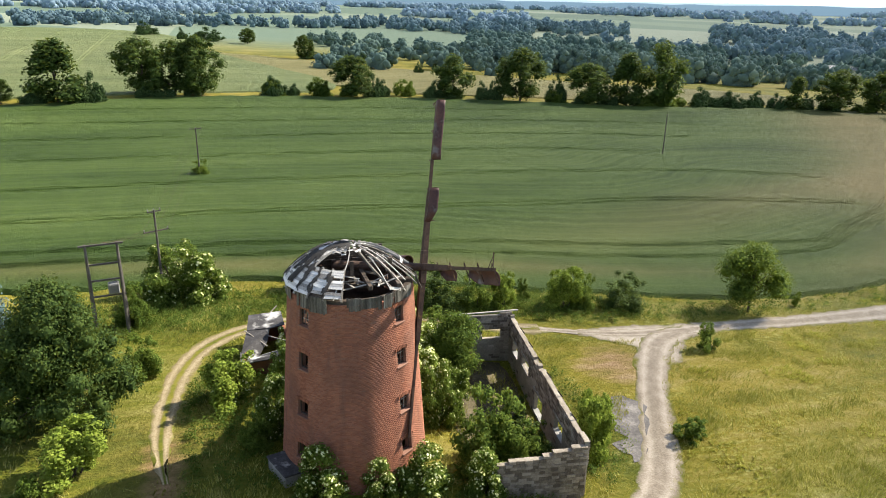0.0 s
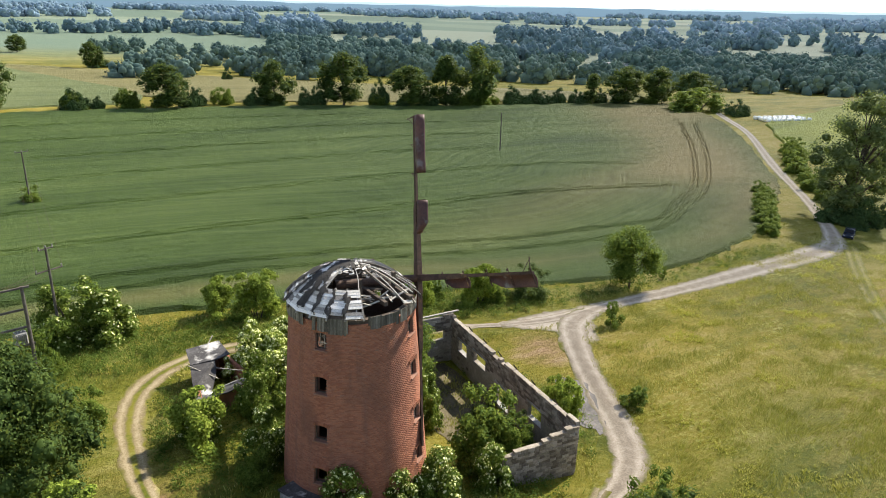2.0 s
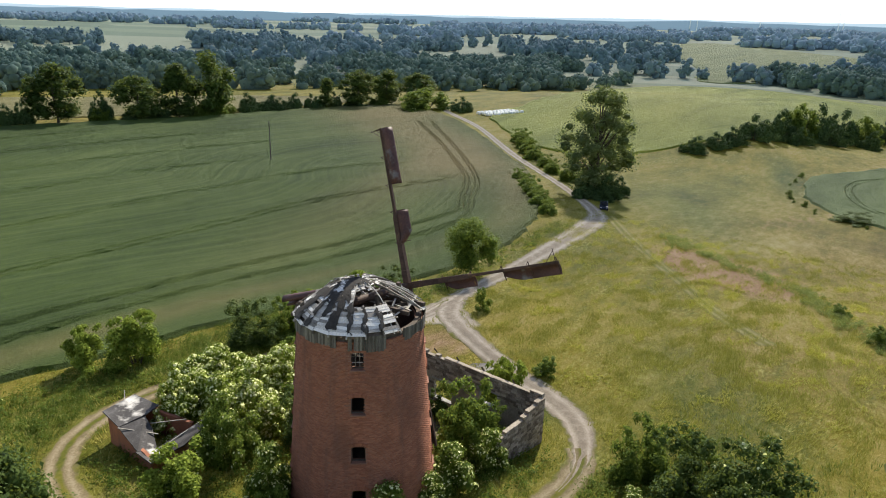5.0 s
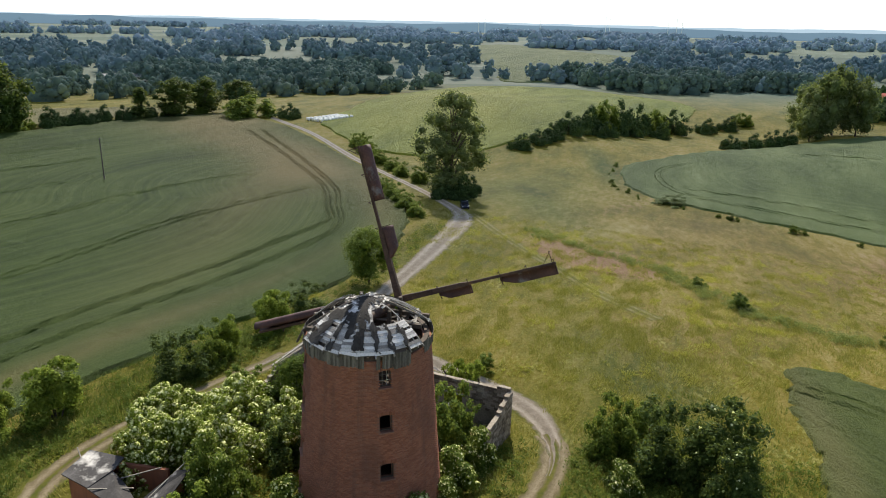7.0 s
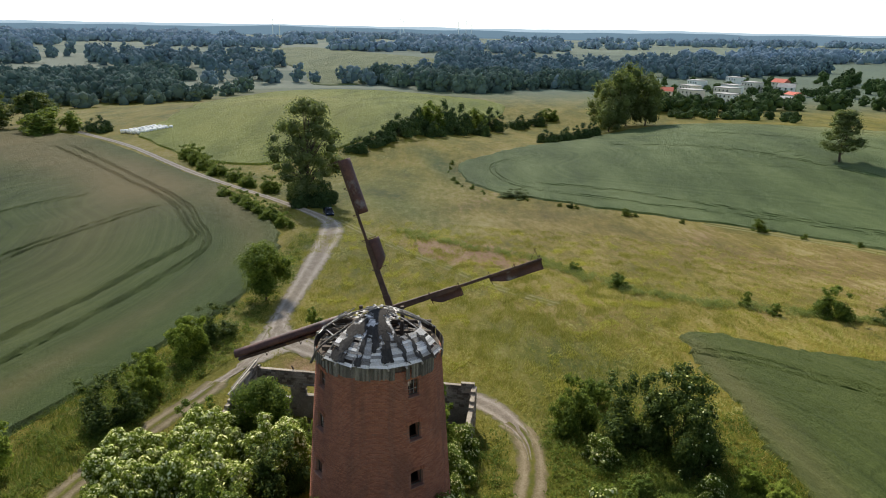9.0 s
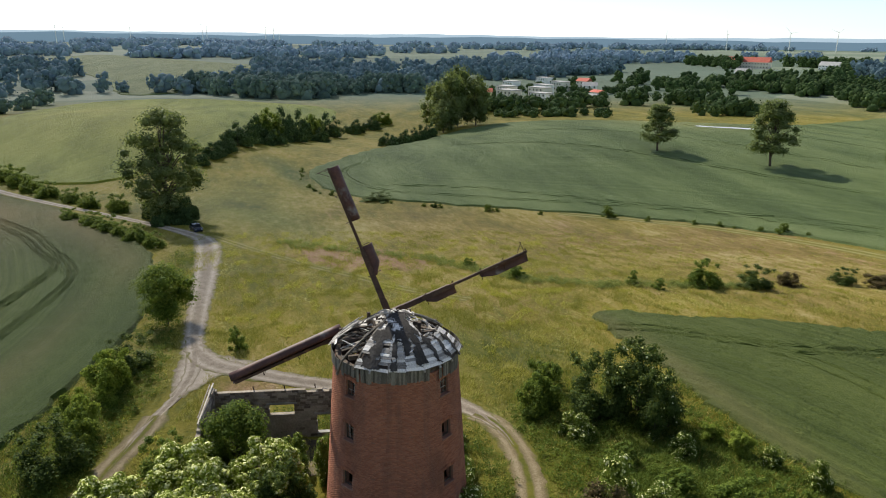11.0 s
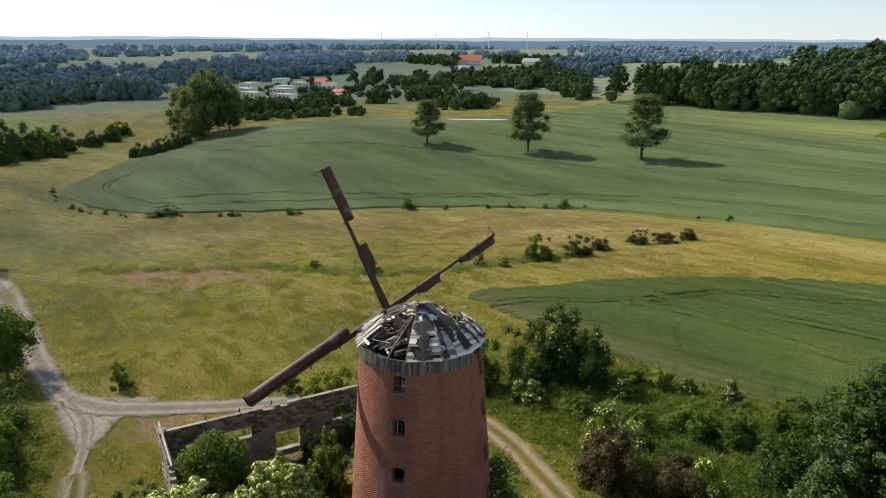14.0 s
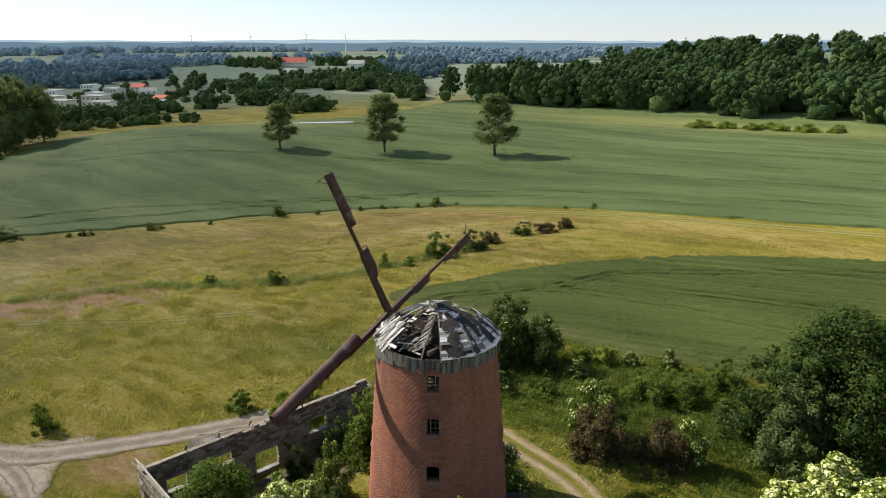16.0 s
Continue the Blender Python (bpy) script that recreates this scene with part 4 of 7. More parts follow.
# torn black felt: a net of strips along ribs and laps, with a broad sheet round the peak
FELT = ((175, 203, 0.10, 0.46), (160, 176, 0.10, 0.24), (135, 202, 0.47, 0.60), (138, 154, 0.50, 0.97), (164, 169, 0.50, 0.99), (178, 184, 0.50, 0.80), (189, 197, 0.28, 0.93), (205, 210, 0.60, 0.97),
        (219, 224, 0.66, 0.97), (235, 239, 0.66, 0.95), (132, 137, 0.14, 0.42), (150, 158, 0.30, 0.52), (166, 184, 0.62, 0.66), (196, 214, 0.70, 0.74), (203, 232, 0.12, 0.22), (240, 262, 0.10, 0.26))


def felt_cover():
    na, nu = 200, 96
    grid, faces, verts = {}, [], []

    def has(a, u):
        wa = a + 5.0 * noise.noise(Vector((a * 0.11, u * 9, 3.0))) / (0.35 + u) + 2.0 * noise.noise(Vector((a * 0.4, u * 26, 8.0)))
        wu = u + 0.05 * noise.noise(Vector((a * 0.12, u * 6, 6.0))) + 0.02 * noise.noise(Vector((a * 0.5, u * 20, 1.0)))
        if wu < 0.15 + 0.03 * math.sin(a * 0.1):
            return a > 128
        hole = noise.noise(Vector((a * 0.16, u * 11, 12.0)))
        for a0, a1, u0, u1 in FELT:
            if a0 < wa < a1 and u0 < wu < u1:
                return hole < (0.42 if a1 - a0 > 9 else 0.6)
        return False

    def vert(i, j):
        if (i, j) not in grid:
            a, u = 124 + 140 * i / na, 0.99 * j / nu
            f = ((a - RIB0) / STEP) % 1.0
            flat = EAVE_R * u * (1 / math.cos(radians(STEP / 2)) - 1) * 4 * f * (1 - f)
            nrm = Vector((math.cos(radians(a)) * 0.55, math.sin(radians(a)) * 0.55, 0.83))
            grid[i, j] = len(verts)
            verts.append(dome(a, u) + nrm * (0.075 - flat * 0.6 + 0.012 * noise.noise(Vector((a * 0.6, u * 30, 2)))))
        return grid[i, j]

    for i in range(na):
        for j in range(nu):
            if has(124 + 140 * (i + 0.5) / na, 0.99 * (j + 0.5) / nu):
                faces.append((vert(i, j), vert(i, j + 1), vert(i + 1, j + 1), vert(i + 1, j)))
    bm = bmesh.new()
    bv = [bm.verts.new(p) for p in verts]
    for q in faces:
        if len({tuple(round(c, 4) for c in bv[i].co) for i in q}) == 4:
            bm.faces.new([bv[i] for i in q])
    bmesh.ops.recalc_face_normals(bm, faces=bm.faces)
    bmesh.ops.solidify(bm, geom=bm.faces[:], thickness=0.012)
    part("felt_cover", bm, M["rooffelt"], mill, "torn net of black roofing felt over the boards")


felt_cover()

# skirt of upright boards round the eave, in panels between the ribs
N = 216
panel = {}
for i in range(N):
    az = 360 / N * i
    a = (az + 180) % 360 - 180
    gone = (-165 < a < -152) or (-121 < a < -104) or (-75 < a < -71) or (-36 < a < 30)
    if gone and rng.random() < 0.9:
        continue
    if rng.random() < 0.035:
        continue
    bay = int((az - RIB0) % 360 / STEP)
    if bay not in panel:
        panel[bay] = (rng.uniform(-0.05, 0.05), rng.gauss(0, 1.2), rng.uniform(-0.10, 0.12))
    dz, tip, lo = panel[bay]
    z1 = EAVE_Z + dz + rng.uniform(-0.03, 0.02)
    z0 = 10.62 + lo + rng.uniform(-0.03, 0.03) + (0.3 * rng.random() if rng.random() < 0.10 else 0) - (0.2 if -154 < a < -118 else 0) - (0.7 * rng.random() if 48 < a < 62 else 0)
    r0 = tower_r(10.7) + 0.10
    bm = bmesh.new()
    box(bm, (0.028, rng.uniform(0.112, 0.122), z1 - z0), pose(0, 0, 0), 0.004)
    ob = part("skirt_board", bm, M["skirtwood"], mill)
    ob.matrix_basis = Matrix.Translation((r0 * math.cos(radians(az)), r0 * math.sin(radians(az)), (z0 + z1) / 2)) @ pose(0, 0, 0, 0, 0, az) @ pose(0, 0, 0, tip * 0.4 + rng.gauss(0, 0.6), 1 + tip, rng.gauss(0, 2))

# timbers within the cap
bm = bmesh.new()
rr = tower_r(TOP) - 0.28
grid = [[bm.verts.new(((rr + dr) * math.cos(radians(10 * i)), (rr + dr) * math.sin(radians(10 * i)), TOP + dz)) for dr, dz in ((-0.16, 0.004), (0.16, 0.004), (0.16, 0.24), (-0.16, 0.24))] for i in range(36)]
for i in range(36):
    for k in range(4):
        bm.faces.new((grid[i][k], grid[(i + 1) % 36][k], grid[(i + 1) % 36][(k + 1) % 4], grid[i][(k + 1) % 4]))
bmesh.ops.recalc_face_normals(bm, faces=bm.faces)
part("wall_plate", bm, M["darkwood"], mill, "dark timber ring on the wall head")
for y, z in ((-1.6, 11.3), (1.6, 11.3), (0.0, 11.55)):
    bm = bmesh.new()
    beam(bm, (-3.7, y, z), (3.7, y, z), 0.32, 0.36, bevel=0.02)
    part("cap_beam", bm, M["darkwood"], mill)
for x in (-2.0, 0.6, 2.4):
    bm = bmesh.new()
    beam(bm, (x, -3.4, 11.75), (x, 3.4, 11.75), 0.26, 0.28, bevel=0.02)
    part("cap_beam", bm, M["darkwood"], mill)
for x, y in ((-0.2, -1.5), (-0.2, 1.5), (2.3, -1.4), (2.3, 1.4)):
    bm = bmesh.new()
    beam(bm, (x, y, 11.4), (x, y, 12.9), 0.22, 0.22, (1, 0, 0))
    part("cap_post", bm, M["darkwood"], mill)
for k in range(58):
    bm = bmesh.new()
    deg = rng.uniform(-110, 60) if k < 24 else rng.uniform(30, 112)
    a = radians(deg)
    rr = rng.uniform(1.2, 3.5) if k < 24 else rng.uniform(1.8, 3.7)
    z = rng.uniform(11.5, 11.95) if k < 24 else rng.uniform(11.4, 11.9)
    turn = rng.uniform(0, 180) if k < 24 else deg + rng.gauss(0, 28)
    box(bm, (rng.uniform(0.8, 2.0), rng.uniform(0.12, 0.2), 0.035), pose(rr * math.cos(a), rr * math.sin(a), z, rng.uniform(-30, 30), rng.uniform(-20, 30), turn), 0.006)
    part("fallen_board", bm, M["oldwood"] if k % 5 else M["palewood"], mill, "fallen roof board lying on the beams")
# ragged boarded partition within the cap
for k in range(9):
    bm = bmesh.new()
    z = 11.35 + 0.17 * k
    half = math.sqrt(max(0.3, 1 - (z - 10.9) / 2.75)) * 2.9
    x0, x1 = -half * rng.uniform(0.8, 1.0), half * rng.uniform(0.55, 0.95)
    beam(bm, (x0, 1.25 + rng.uniform(-0.02, 0.02), z), (x1, 1.25 + rng.uniform(-0.02, 0.02), z + rng.uniform(-0.03, 0.03)), 0.03, 0.15, (0, 0, 1))
    part("partition_board", bm, M["darkwood"], mill, "dark board of a partition in the cap")

# shaft and sails
HUB = Vector((12.42, 42.05, 11.65)) - Vector((TX, TY, 0))
UP = Vector((0.175, 0.335, 0.926)).normalized()
ACROSS = Vector((0.055, -0.947, 0.318))
ACROSS = (ACROSS - UP * ACROSS.dot(UP)).normalized()
OUT = UP.cross(ACROSS).normalized()
if OUT.x < 0:
    OUT = -OUT
bm = bmesh.new()
rod(bm, Vector((-1.2, 0.1, 12.2)), HUB + OUT * 0.25, 0.30, 0.26, 16)
part("windshaft", bm, M["iron"], mill, "heavy iron windshaft")
bm = bmesh.new()
for d in (UP, ACROSS):
    beam(bm, HUB - d * 1.1, HUB + d * 1.1, 0.46, 0.42, OUT, 0.03)
part("hub", bm, M["iron"], mill, "cast iron sail cross")


def curved_sheet(a, b, side, width, bow, mat, parent, name, cut=0.0, full=False, label=""):
    """A bent sheet of iron along a stock from a to b, reaching to one side."""
    a, b = Vector(a), Vector(b)
    n = 18 if full else 12
    bm = bmesh.new()
    d = (b - a).normalized()
    face = d.cross(side).normalized()
    rows = []
    segs = 9
    for i in range(segs + 1):
        t = i / segs
        w = width * (1 - cut * max(0.0, 1 - t / 0.3))
        row = []
        for k in range(n + 1):
            s = k / n
            ang = math.pi * s * (1.0 if not full else 1.6)
            if full:
                off = side * (width * 0.5 * (1 - math.cos(ang))) + face * (width * 0.5 * math.sin(ang))
            else:
                off = side * (w * s) + face * (bow * math.sin(ang))
            dent = 0.02 * math.sin(7 * t + 3 * s) + 0.012 * math.sin(19 * t)
            row.append(a + (b - a) * t + off + face * dent)
        rows.append(row)
    vs = [[bm.verts.new(p) for p in row] for row in rows]
    for i in range(segs):
        for k in range(n):
            bm.faces.new((vs[i][k], vs[i + 1][k], vs[i + 1][k + 1], vs[i][k + 1]))
    bmesh.ops.recalc_face_normals(bm, faces=bm.faces)
    bmesh.ops.solidify(bm, geom=bm.faces[:], thickness=0.03)
    ob = part(name, bm, mat, parent, label)
    ob.data.polygons.foreach_set("use_smooth", [True] * len(ob.data.polygons))
    return ob


def stock(d, length, name="sail_stock"):
    bm = bmesh.new()
    ss = (0, 1.5, 3.0, 4.8, 5.2, 7.5, length)
    ws = (0.42, 0.40, 0.37, 0.32, 0.20, 0.19, 0.16)
    loft(bm, [HUB + d * q for q in ss], ws, [0.9 * w for w in ws], OUT)
    ob = part(name, bm, M["iron"], mill, "rusted iron sail stock")
    return ob


s_up, s_dn, s_rt, s_lf = stock(UP, 11.2), stock(-UP, 11.3), stock(ACROSS, 11.4), stock(-ACROSS, 11.6)


def at(d, s, off=0.0):
    return HUB + d * s + OUT * off


TWIST = (ACROSS * 0.93 + OUT * 0.37).normalized()
TWIST_R = (-UP * 0.9 + OUT * 0.42).normalized()
curved_sheet(at(UP, 3.0), at(UP, 5.25), TWIST, 0.95, -0.38, M["rust"], s_up, "sail_sheet", 0.65, label="bent rusty sail sheet")
curved_sheet(at(UP, 7.15), at(UP, 11.15), TWIST, 0.85, -0.36, M["rust"], s_up, "sail_sheet", label="bent rusty sail sheet")
curved_sheet(at(ACROSS, 2.9), at(ACROSS, 5.3), TWIST_R, 0.85, 0.18, M["rust"], s_rt, "sail_sheet", 0.5, label="bent rusty sail sheet")
curved_sheet(at(ACROSS, 7.4), at(ACROSS, 11.35), TWIST_R, 0.90, 0.16, M["rust"], s_rt, "sail_sheet", 0.5, label="bent rusty sail sheet")
curved_sheet(at(-ACROSS, 3.5), at(-ACROSS, 11.7), UP, 0.80, 0.2, M["rust"], s_lf, "sail_sheet", 0.0, True, label="long rounded rusty sail casing")
curved_sheet(at(-UP, 3.6), at(-UP, 11.2), -ACROSS, 0.34, 0.12, M["rust"], s_dn, "sail_sheet", 0.0, False, label="narrow rusty sail sheet")
for d, side, ss, par in ((UP, TWIST, (3.1, 5.3, 7.2, 9.2, 11.1), s_up), (ACROSS, TWIST_R, (3.0, 5.2, 7.5, 9.4, 11.3), s_rt), (-ACROSS, UP, (4.5, 7.0, 9.6), s_lf)):
    for s in ss:
        bm = bmesh.new()
        beam(bm, at(d, s) - side * 0.35, at(d, s) + side * 0.75, 0.05, 0.05, OUT)
        beam(bm, at(d, s) - side * 0.35, at(d, s - 0.25) - side * 0.05, 0.03, 0.03, OUT)
        part("bracket", bm, M["iron"], par)
for d, par in ((UP, s_up), (ACROSS, s_rt)):
    bm = bmesh.new()
    tip = at(d, 11.2)
    sd2 = -ACROSS if d is UP else UP
    beam(bm, tip, tip + sd2 * 0.9 - d * 0.1, 0.035, 0.035, OUT)
    beam(bm, tip + sd2 * 0.85, tip - d * 0.7, 0.03, 0.03, OUT)
    part("tip_lever", bm, M["iron"], par, "thin bent lever at the sail tip")

# ---- the roofless outbuilding ----
RA, RB = Vector((22.0, 35.2, 0)), Vector((25.1, 55.5, 0))
RU = (RB - RA).normalized()
RN = Vector((-RU.y, RU.x, 0))
ruin = thing("roofless_outbuilding", 22.0, 35.2, 0, "roofless outbuilding of crumbling stone walls beside the mill", "ruin")


def ruin_wall(name, start, along, length, z_foot, top_fn, holes, thick=0.42, label=""):
    """A wall of coursed blocks with rough top and openings; plaster inside."""
    nrm = Vector((-along.y, along.x, 0))
    base = start - RA
    rg = random.Random(int(length * 10))
    # course by course between openings
    ch = 0.235
    z = z_foot
    blocks = []
    while z < 1.6:
        s = rg.uniform(-0.3, 0)
        while s < length:
            w = rg.uniform(0.38, 0.62)
            e = min(s + w, length)
            a = max(s, 0)
            mid = (a + e) / 2
            ok = z + ch * 0.6 < top_fn(mid)
            for h0, h1, q0, q1 in holes:
                if a < h1 - 0.02 and e > h0 + 0.02 and z + ch / 2 > q0 and z + ch / 2 < q1:
                    if a < h0:
                        e2 = h0
                        if e2 - a > 0.1:
                            blocks.append((a, e2, z))
                    if e > h1 and e - h1 > 0.1:
                        blocks.append((h1, e, z))
                    ok = False
                    break
            if ok and e - a > 0.08:
                blocks.append((a, e, z))
            s += w
        z += ch
    wl = new(name)
    wl.parent = ruin
    wl.empty_display_size = 0.2
    if label:
        wl["label"] = label
    return wl, blocks, ch, nrm, base, thick


RUIN_BLOCKS = []


def rough(seed, f, a):
    return lambda s: f(s) + a * noise.noise(Vector((s * 0.9, seed, 0))) + 0.5 * a * noise.noise(Vector((s * 3.1, seed, 5)))


LONG_HOLES = [(4.4, 6.3, -2.35, -1.0), (9.4, 11.5, -3.9, -2.0), (13.5, 15.7, -1.9, -0.85), (17.2, 18.8, -2.3, -1.1)]
WALLS = [
    ("wall_long", RA, RU, 20.5, -4.7, rough(1, lambda s: 0.60 - 0.02 * s + (0.05 * max(0, s - 12)), 0.16), LONG_HOLES, "long weathered wall with window openings"),
    ("wall_near", RA, RN, 6.2, -4.5, rough(2, lambda s: 0.58 - 0.22 * s if s < 3.2 else -0.22 - 0.06 * (s - 3.2), 0.12), [], "short broken gable wall of stone blocks"),
    ("wall_far", RB, RN, 9.0, -4.7, rough(3, lambda s: 0.9 - 0.05 * s if s < 5 else 0.65 - 0.5 * (s - 5), 0.12), [(1.0, 2.8, -1.7, -0.6)], "short wall with plaster remains"),
]
for w in WALLS:
    RUIN_BLOCKS.append((w, ruin_wall(w[0], w[1], w[2], w[3], w[4], w[5], w[6], label=w[7])))
for (nm, st, al, ln, zf, tf, hs, lb), (wl, blocks, ch, nrm, base, thick) in RUIN_BLOCKS:
    # solid heart of the wall, with plaster on the inner face
    bm = bmesh.new()
    for a, e, z in blocks:
        p = base + al * ((a + e) / 2)
        mm = Matrix((al, nrm, Vector((0, 0, 1)))).transposed().to_4x4()
        mm.translation = p + Vector((0, 0, z + ch / 2))
        box(bm, (e - a + 0.002, thick - 0.10, ch + 0.002), mm)
    part("wall_heart", bm, M["plaster"], wl, "pale crumbling plaster and mortar")
for h0, h1, q0, q1 in LONG_HOLES:
    for nm, w, th, zz in (("window_sill", 0.2, 0.07, q0 - 0.03), ("lintel", 0.5, 0.16, q1 + 0.06)):
        bm = bmesh.new()
        mm = Matrix((RU, RN, Vector((0, 0, 1)))).transposed().to_4x4()
        mm.translation = RU * ((h0 + h1) / 2) + Vector((0, 0, zz))
        box(bm, (h1 - h0 + w, 0.48, th), mm, 0.01)
        part(nm, bm, M["concrete"], RUIN_BLOCKS[0][1][0])
for a, b, off in ((-0.6, 8.8, 0.12),):
    bm = bmesh.new()
    beam(bm, RB - RA + RN * a + Vector((0, 0, 1.08)), RB - RA + RN * 6.0 + Vector((0, 0, 0.85)), 0.14, 0.10, bevel=0.01)
    beam(bm, RB - RA + RN * a + RU * 0.3 + Vector((0, 0, 1.0)), RB - RA + RN * 5.0 + RU * 0.2 + Vector((0, 0, 0.86)), 0.10, 0.05, bevel=0.01)
    part("wall_plank", bm, M["oldwood"], RUIN_BLOCKS[2][1][0], "bleached planks on the wall head")
for s in (3.0, 6.2, 9.0, 11.6, 14.3, 17.0):
    bm = bmesh.new()
    p = RU * s + Vector((0, 0, 0.4))
    beam(bm, p - RN * 0.3, p - RN * -0.1 + Vector((0, 0, 0.55)), 0.09, 0.09, RU)
    part("rafter_stub", bm, M["darkwood"], RUIN_BLOCKS[0][1][0], "broken rafter stub")

# ---- the collapsed shed ----
shed = thing("collapsed_shed", 2.4, 59.3, float(land(2.4, 59.3)), "low collapsed brick shed with sagging grey felt roof", "shed")
zs0 = -float(land(2.4, 59.3))


def sp(x, y, z):
    return Vector((x - 2.4, y - 59.3, z + zs0))


def slab(bm, pts, th):
    vs = [bm.verts.new(p) for p in pts]
    f = bm.faces.new(vs)
    r = bmesh.ops.extrude_face_region(bm, geom=[f])
    bmesh.ops.translate(bm, vec=(0, 0, -th), verts=[g for g in r["geom"] if isinstance(g, bmesh.types.BMVert)])
    bmesh.ops.recalc_face_normals(bm, faces=bm.faces)


def shed_wall(a, b, z0, z1a, z1b, mat, name, label=""):
    bm = bmesh.new()
    d = (b - a).normalized()
    n2 = Vector((-d.y, d.x, 0)) * 0.13
    k = 7
    ring = []
    for i in range(k + 1):
        p = a + (b - a) * i / k
        zt = z1a + (z1b - z1a) * i / k + (rng.uniform(-0.12, 0.05) if 0 < i < k else 0)
        ring.append([bm.verts.new((q.x, q.y, z)) for q, z in ((p - n2, z0), (p + n2, z0), (p + n2, zt), (p - n2, zt))])
    for r0, r1 in zip(ring, ring[1:]):
        for j in range(4):
            bm.faces.new((r0[j], r1[j], r1[(j + 1) % 4], r0[(j + 1) % 4]))
    bm.faces.new(ring[0])
    bm.faces.new(ring[-1][::-1])
    bmesh.ops.recalc_face_normals(bm, faces=bm.faces)
    part(name, bm, mat, shed, label)


shed_wall(sp(1.75, 62.5, 0), sp(0.75, 56.3, 0), -0.6, zs0 - 0.1, zs0 - 1.2, M["brick"], "side_wall", "crumbling brick side wall")
shed_wall(sp(1.75, 62.5, 0), sp(4.3, 62.9, 0), -0.6, zs0 - 0.1, zs0 - 0.05, M["brick"], "end_wall", "brick end wall")
shed_wall(sp(0.75, 56.3, 0), sp(4.2, 55.3, 0), -0.6, zs0 - 1.25, zs0 - 0.3, M["brick"], "end_wall", "broken brick end wall")
shed_wall(sp(4.3, 62.9, 0), sp(5.0, 57.0, 0), -0.6, zs0 - 0.3, zs0 - 0.6, M["brick"], "side_wall", "brick side wall")
bm = bmesh.new()
slab(bm, [sp(1.5, 62.95, 0.12), sp(1.2, 60.6, -0.28), sp(3.3, 60.1, -0.05), sp(4.55, 60.3, 0.05), sp(4.5, 63.2, 0.12)], 0.09)
part("roof_sheet", bm, M["felt"], shed, "sagging felt-covered roof slab")
bm = bmesh.new()
slab(bm, [sp(1.2, 60.7, -0.3), sp(0.55, 57.6, -0.95), sp(2.0, 57.4, -1.35), sp(2.9, 59.0, -0.75), sp(3.2, 60.2, -0.15)], 0.09)
part("roof_sheet", bm, M["felt"], shed, "torn felt roof slab sunk in the middle")
bm = bmesh.new()
slab(bm, [sp(0.45, 57.7, -0.95), sp(0.35, 55.9, -1.15), sp(2.6, 55.0, -0.55), sp(4.6, 54.9, 0.1), sp(4.4, 55.8, 0.0), sp(2.0, 57.3, -1.3)], 0.09)
part("roof_sheet", bm, M["felt"], shed, "tipped felt roof slab")
for a, b in ((sp(4.2, 64.0, 0.35), sp(3.0, 62.4, -0.1)), (sp(2.2, 56.6, -0.9), sp(5.4, 55.6, 0.2)), (sp(1.0, 60.4, -0.2), sp(2.8, 58.2, -0.9)), (sp(3.0, 59.4, -0.5), sp(4.6, 57.2, -0.2))):
    bm = bmesh.new()
    beam(bm, a, b, 0.08, 0.06, bevel=0.01)
    part("roof_lath", bm, M["oldwood"], shed, "bleached broken roof timber")

# low concrete annex at the foot of the tower
zb = float(land(1.2, 41.4))
annex = thing("concrete_annex", 2.7, 40.6, zb - 0.2, "low weathered concrete block at the tower foot", "concrete block", turn=20)
bm = bmesh.new()
box(bm, (1.6, 2.6, 1.1), pose(0, 0, 0.4), 0.06)
part("block", bm, M["concrete"], annex)
bm = bmesh.new()
box(bm, (1.8, 2.8, 0.14), pose(0.05, 0, 1.02, 0, 5, 0), 0.03)
part("cover_slab", bm, M["felt"], annex, "tilted concrete cover slab")


# ---- poles and wires ----
def pole(x, y, top, arms, label, group="power poles", insul=True):
    z = float(land(x, y))
    p = thing("power_pole", x, y, z, label, "power pole", group)
    bm = bmesh.new()
    rod(bm, (0, 0, -0.5), (0, 0, top), 0.16, 0.10, 10)
    part("post", bm, M["polewood"], p)
    for dz, half, ang in arms:
        bm = bmesh.new()
        c, s = math.cos(radians(ang)), math.sin(radians(ang))
        beam(bm, (-half * c, -half * s, top - dz), (half * c, half * s, top - dz), 0.10, 0.12)
        part("crossarm", bm, M["polewood"], p)
        for t in (-0.92, 0.0, 0.92):
            bm = bmesh.new()
            rod(bm, (half * c * t, half * s * t, top - dz + 0.05), (half * c * t, half * s * t, top - dz + 0.30), 0.05, 0.07, 8)
            part("insulator", bm, M["concrete"], p, "pale insulator")
    return p


pole(-3.6, 143.5, 9.4, [(0.1, 1.1, 20)], "slim wooden power pole with one crossarm in the wheat")
pole(-6.9, 77.2, 10.0, [(0.15, 0.7, 25), (2.3, 1.35, 25)], "dark power pole with two crossarms")
pole(105, 147.5, 10.2, [(0.1, 0.25, 60)], "bare slim power pole in the wheat")
zt = float(land(-11, 67.5))
tr = thing("transformer_station", -11.0, 68.2, zt, "old two-pole transformer stand of tarred timber", "transformer station", turn=8)
for x in (-1.35, 1.35):
    for y, lean in ((-0.05, 0.0), (0.45, 0.35)):
        bm = bmesh.new()
        rod(bm, (x * (1.0 + lean * 0.3), y + lean, -0.4), (x, 0.15 + y * 0.2, 9.2), 0.17, 0.12, 10)
        part("post", bm, M["polewood"], tr)
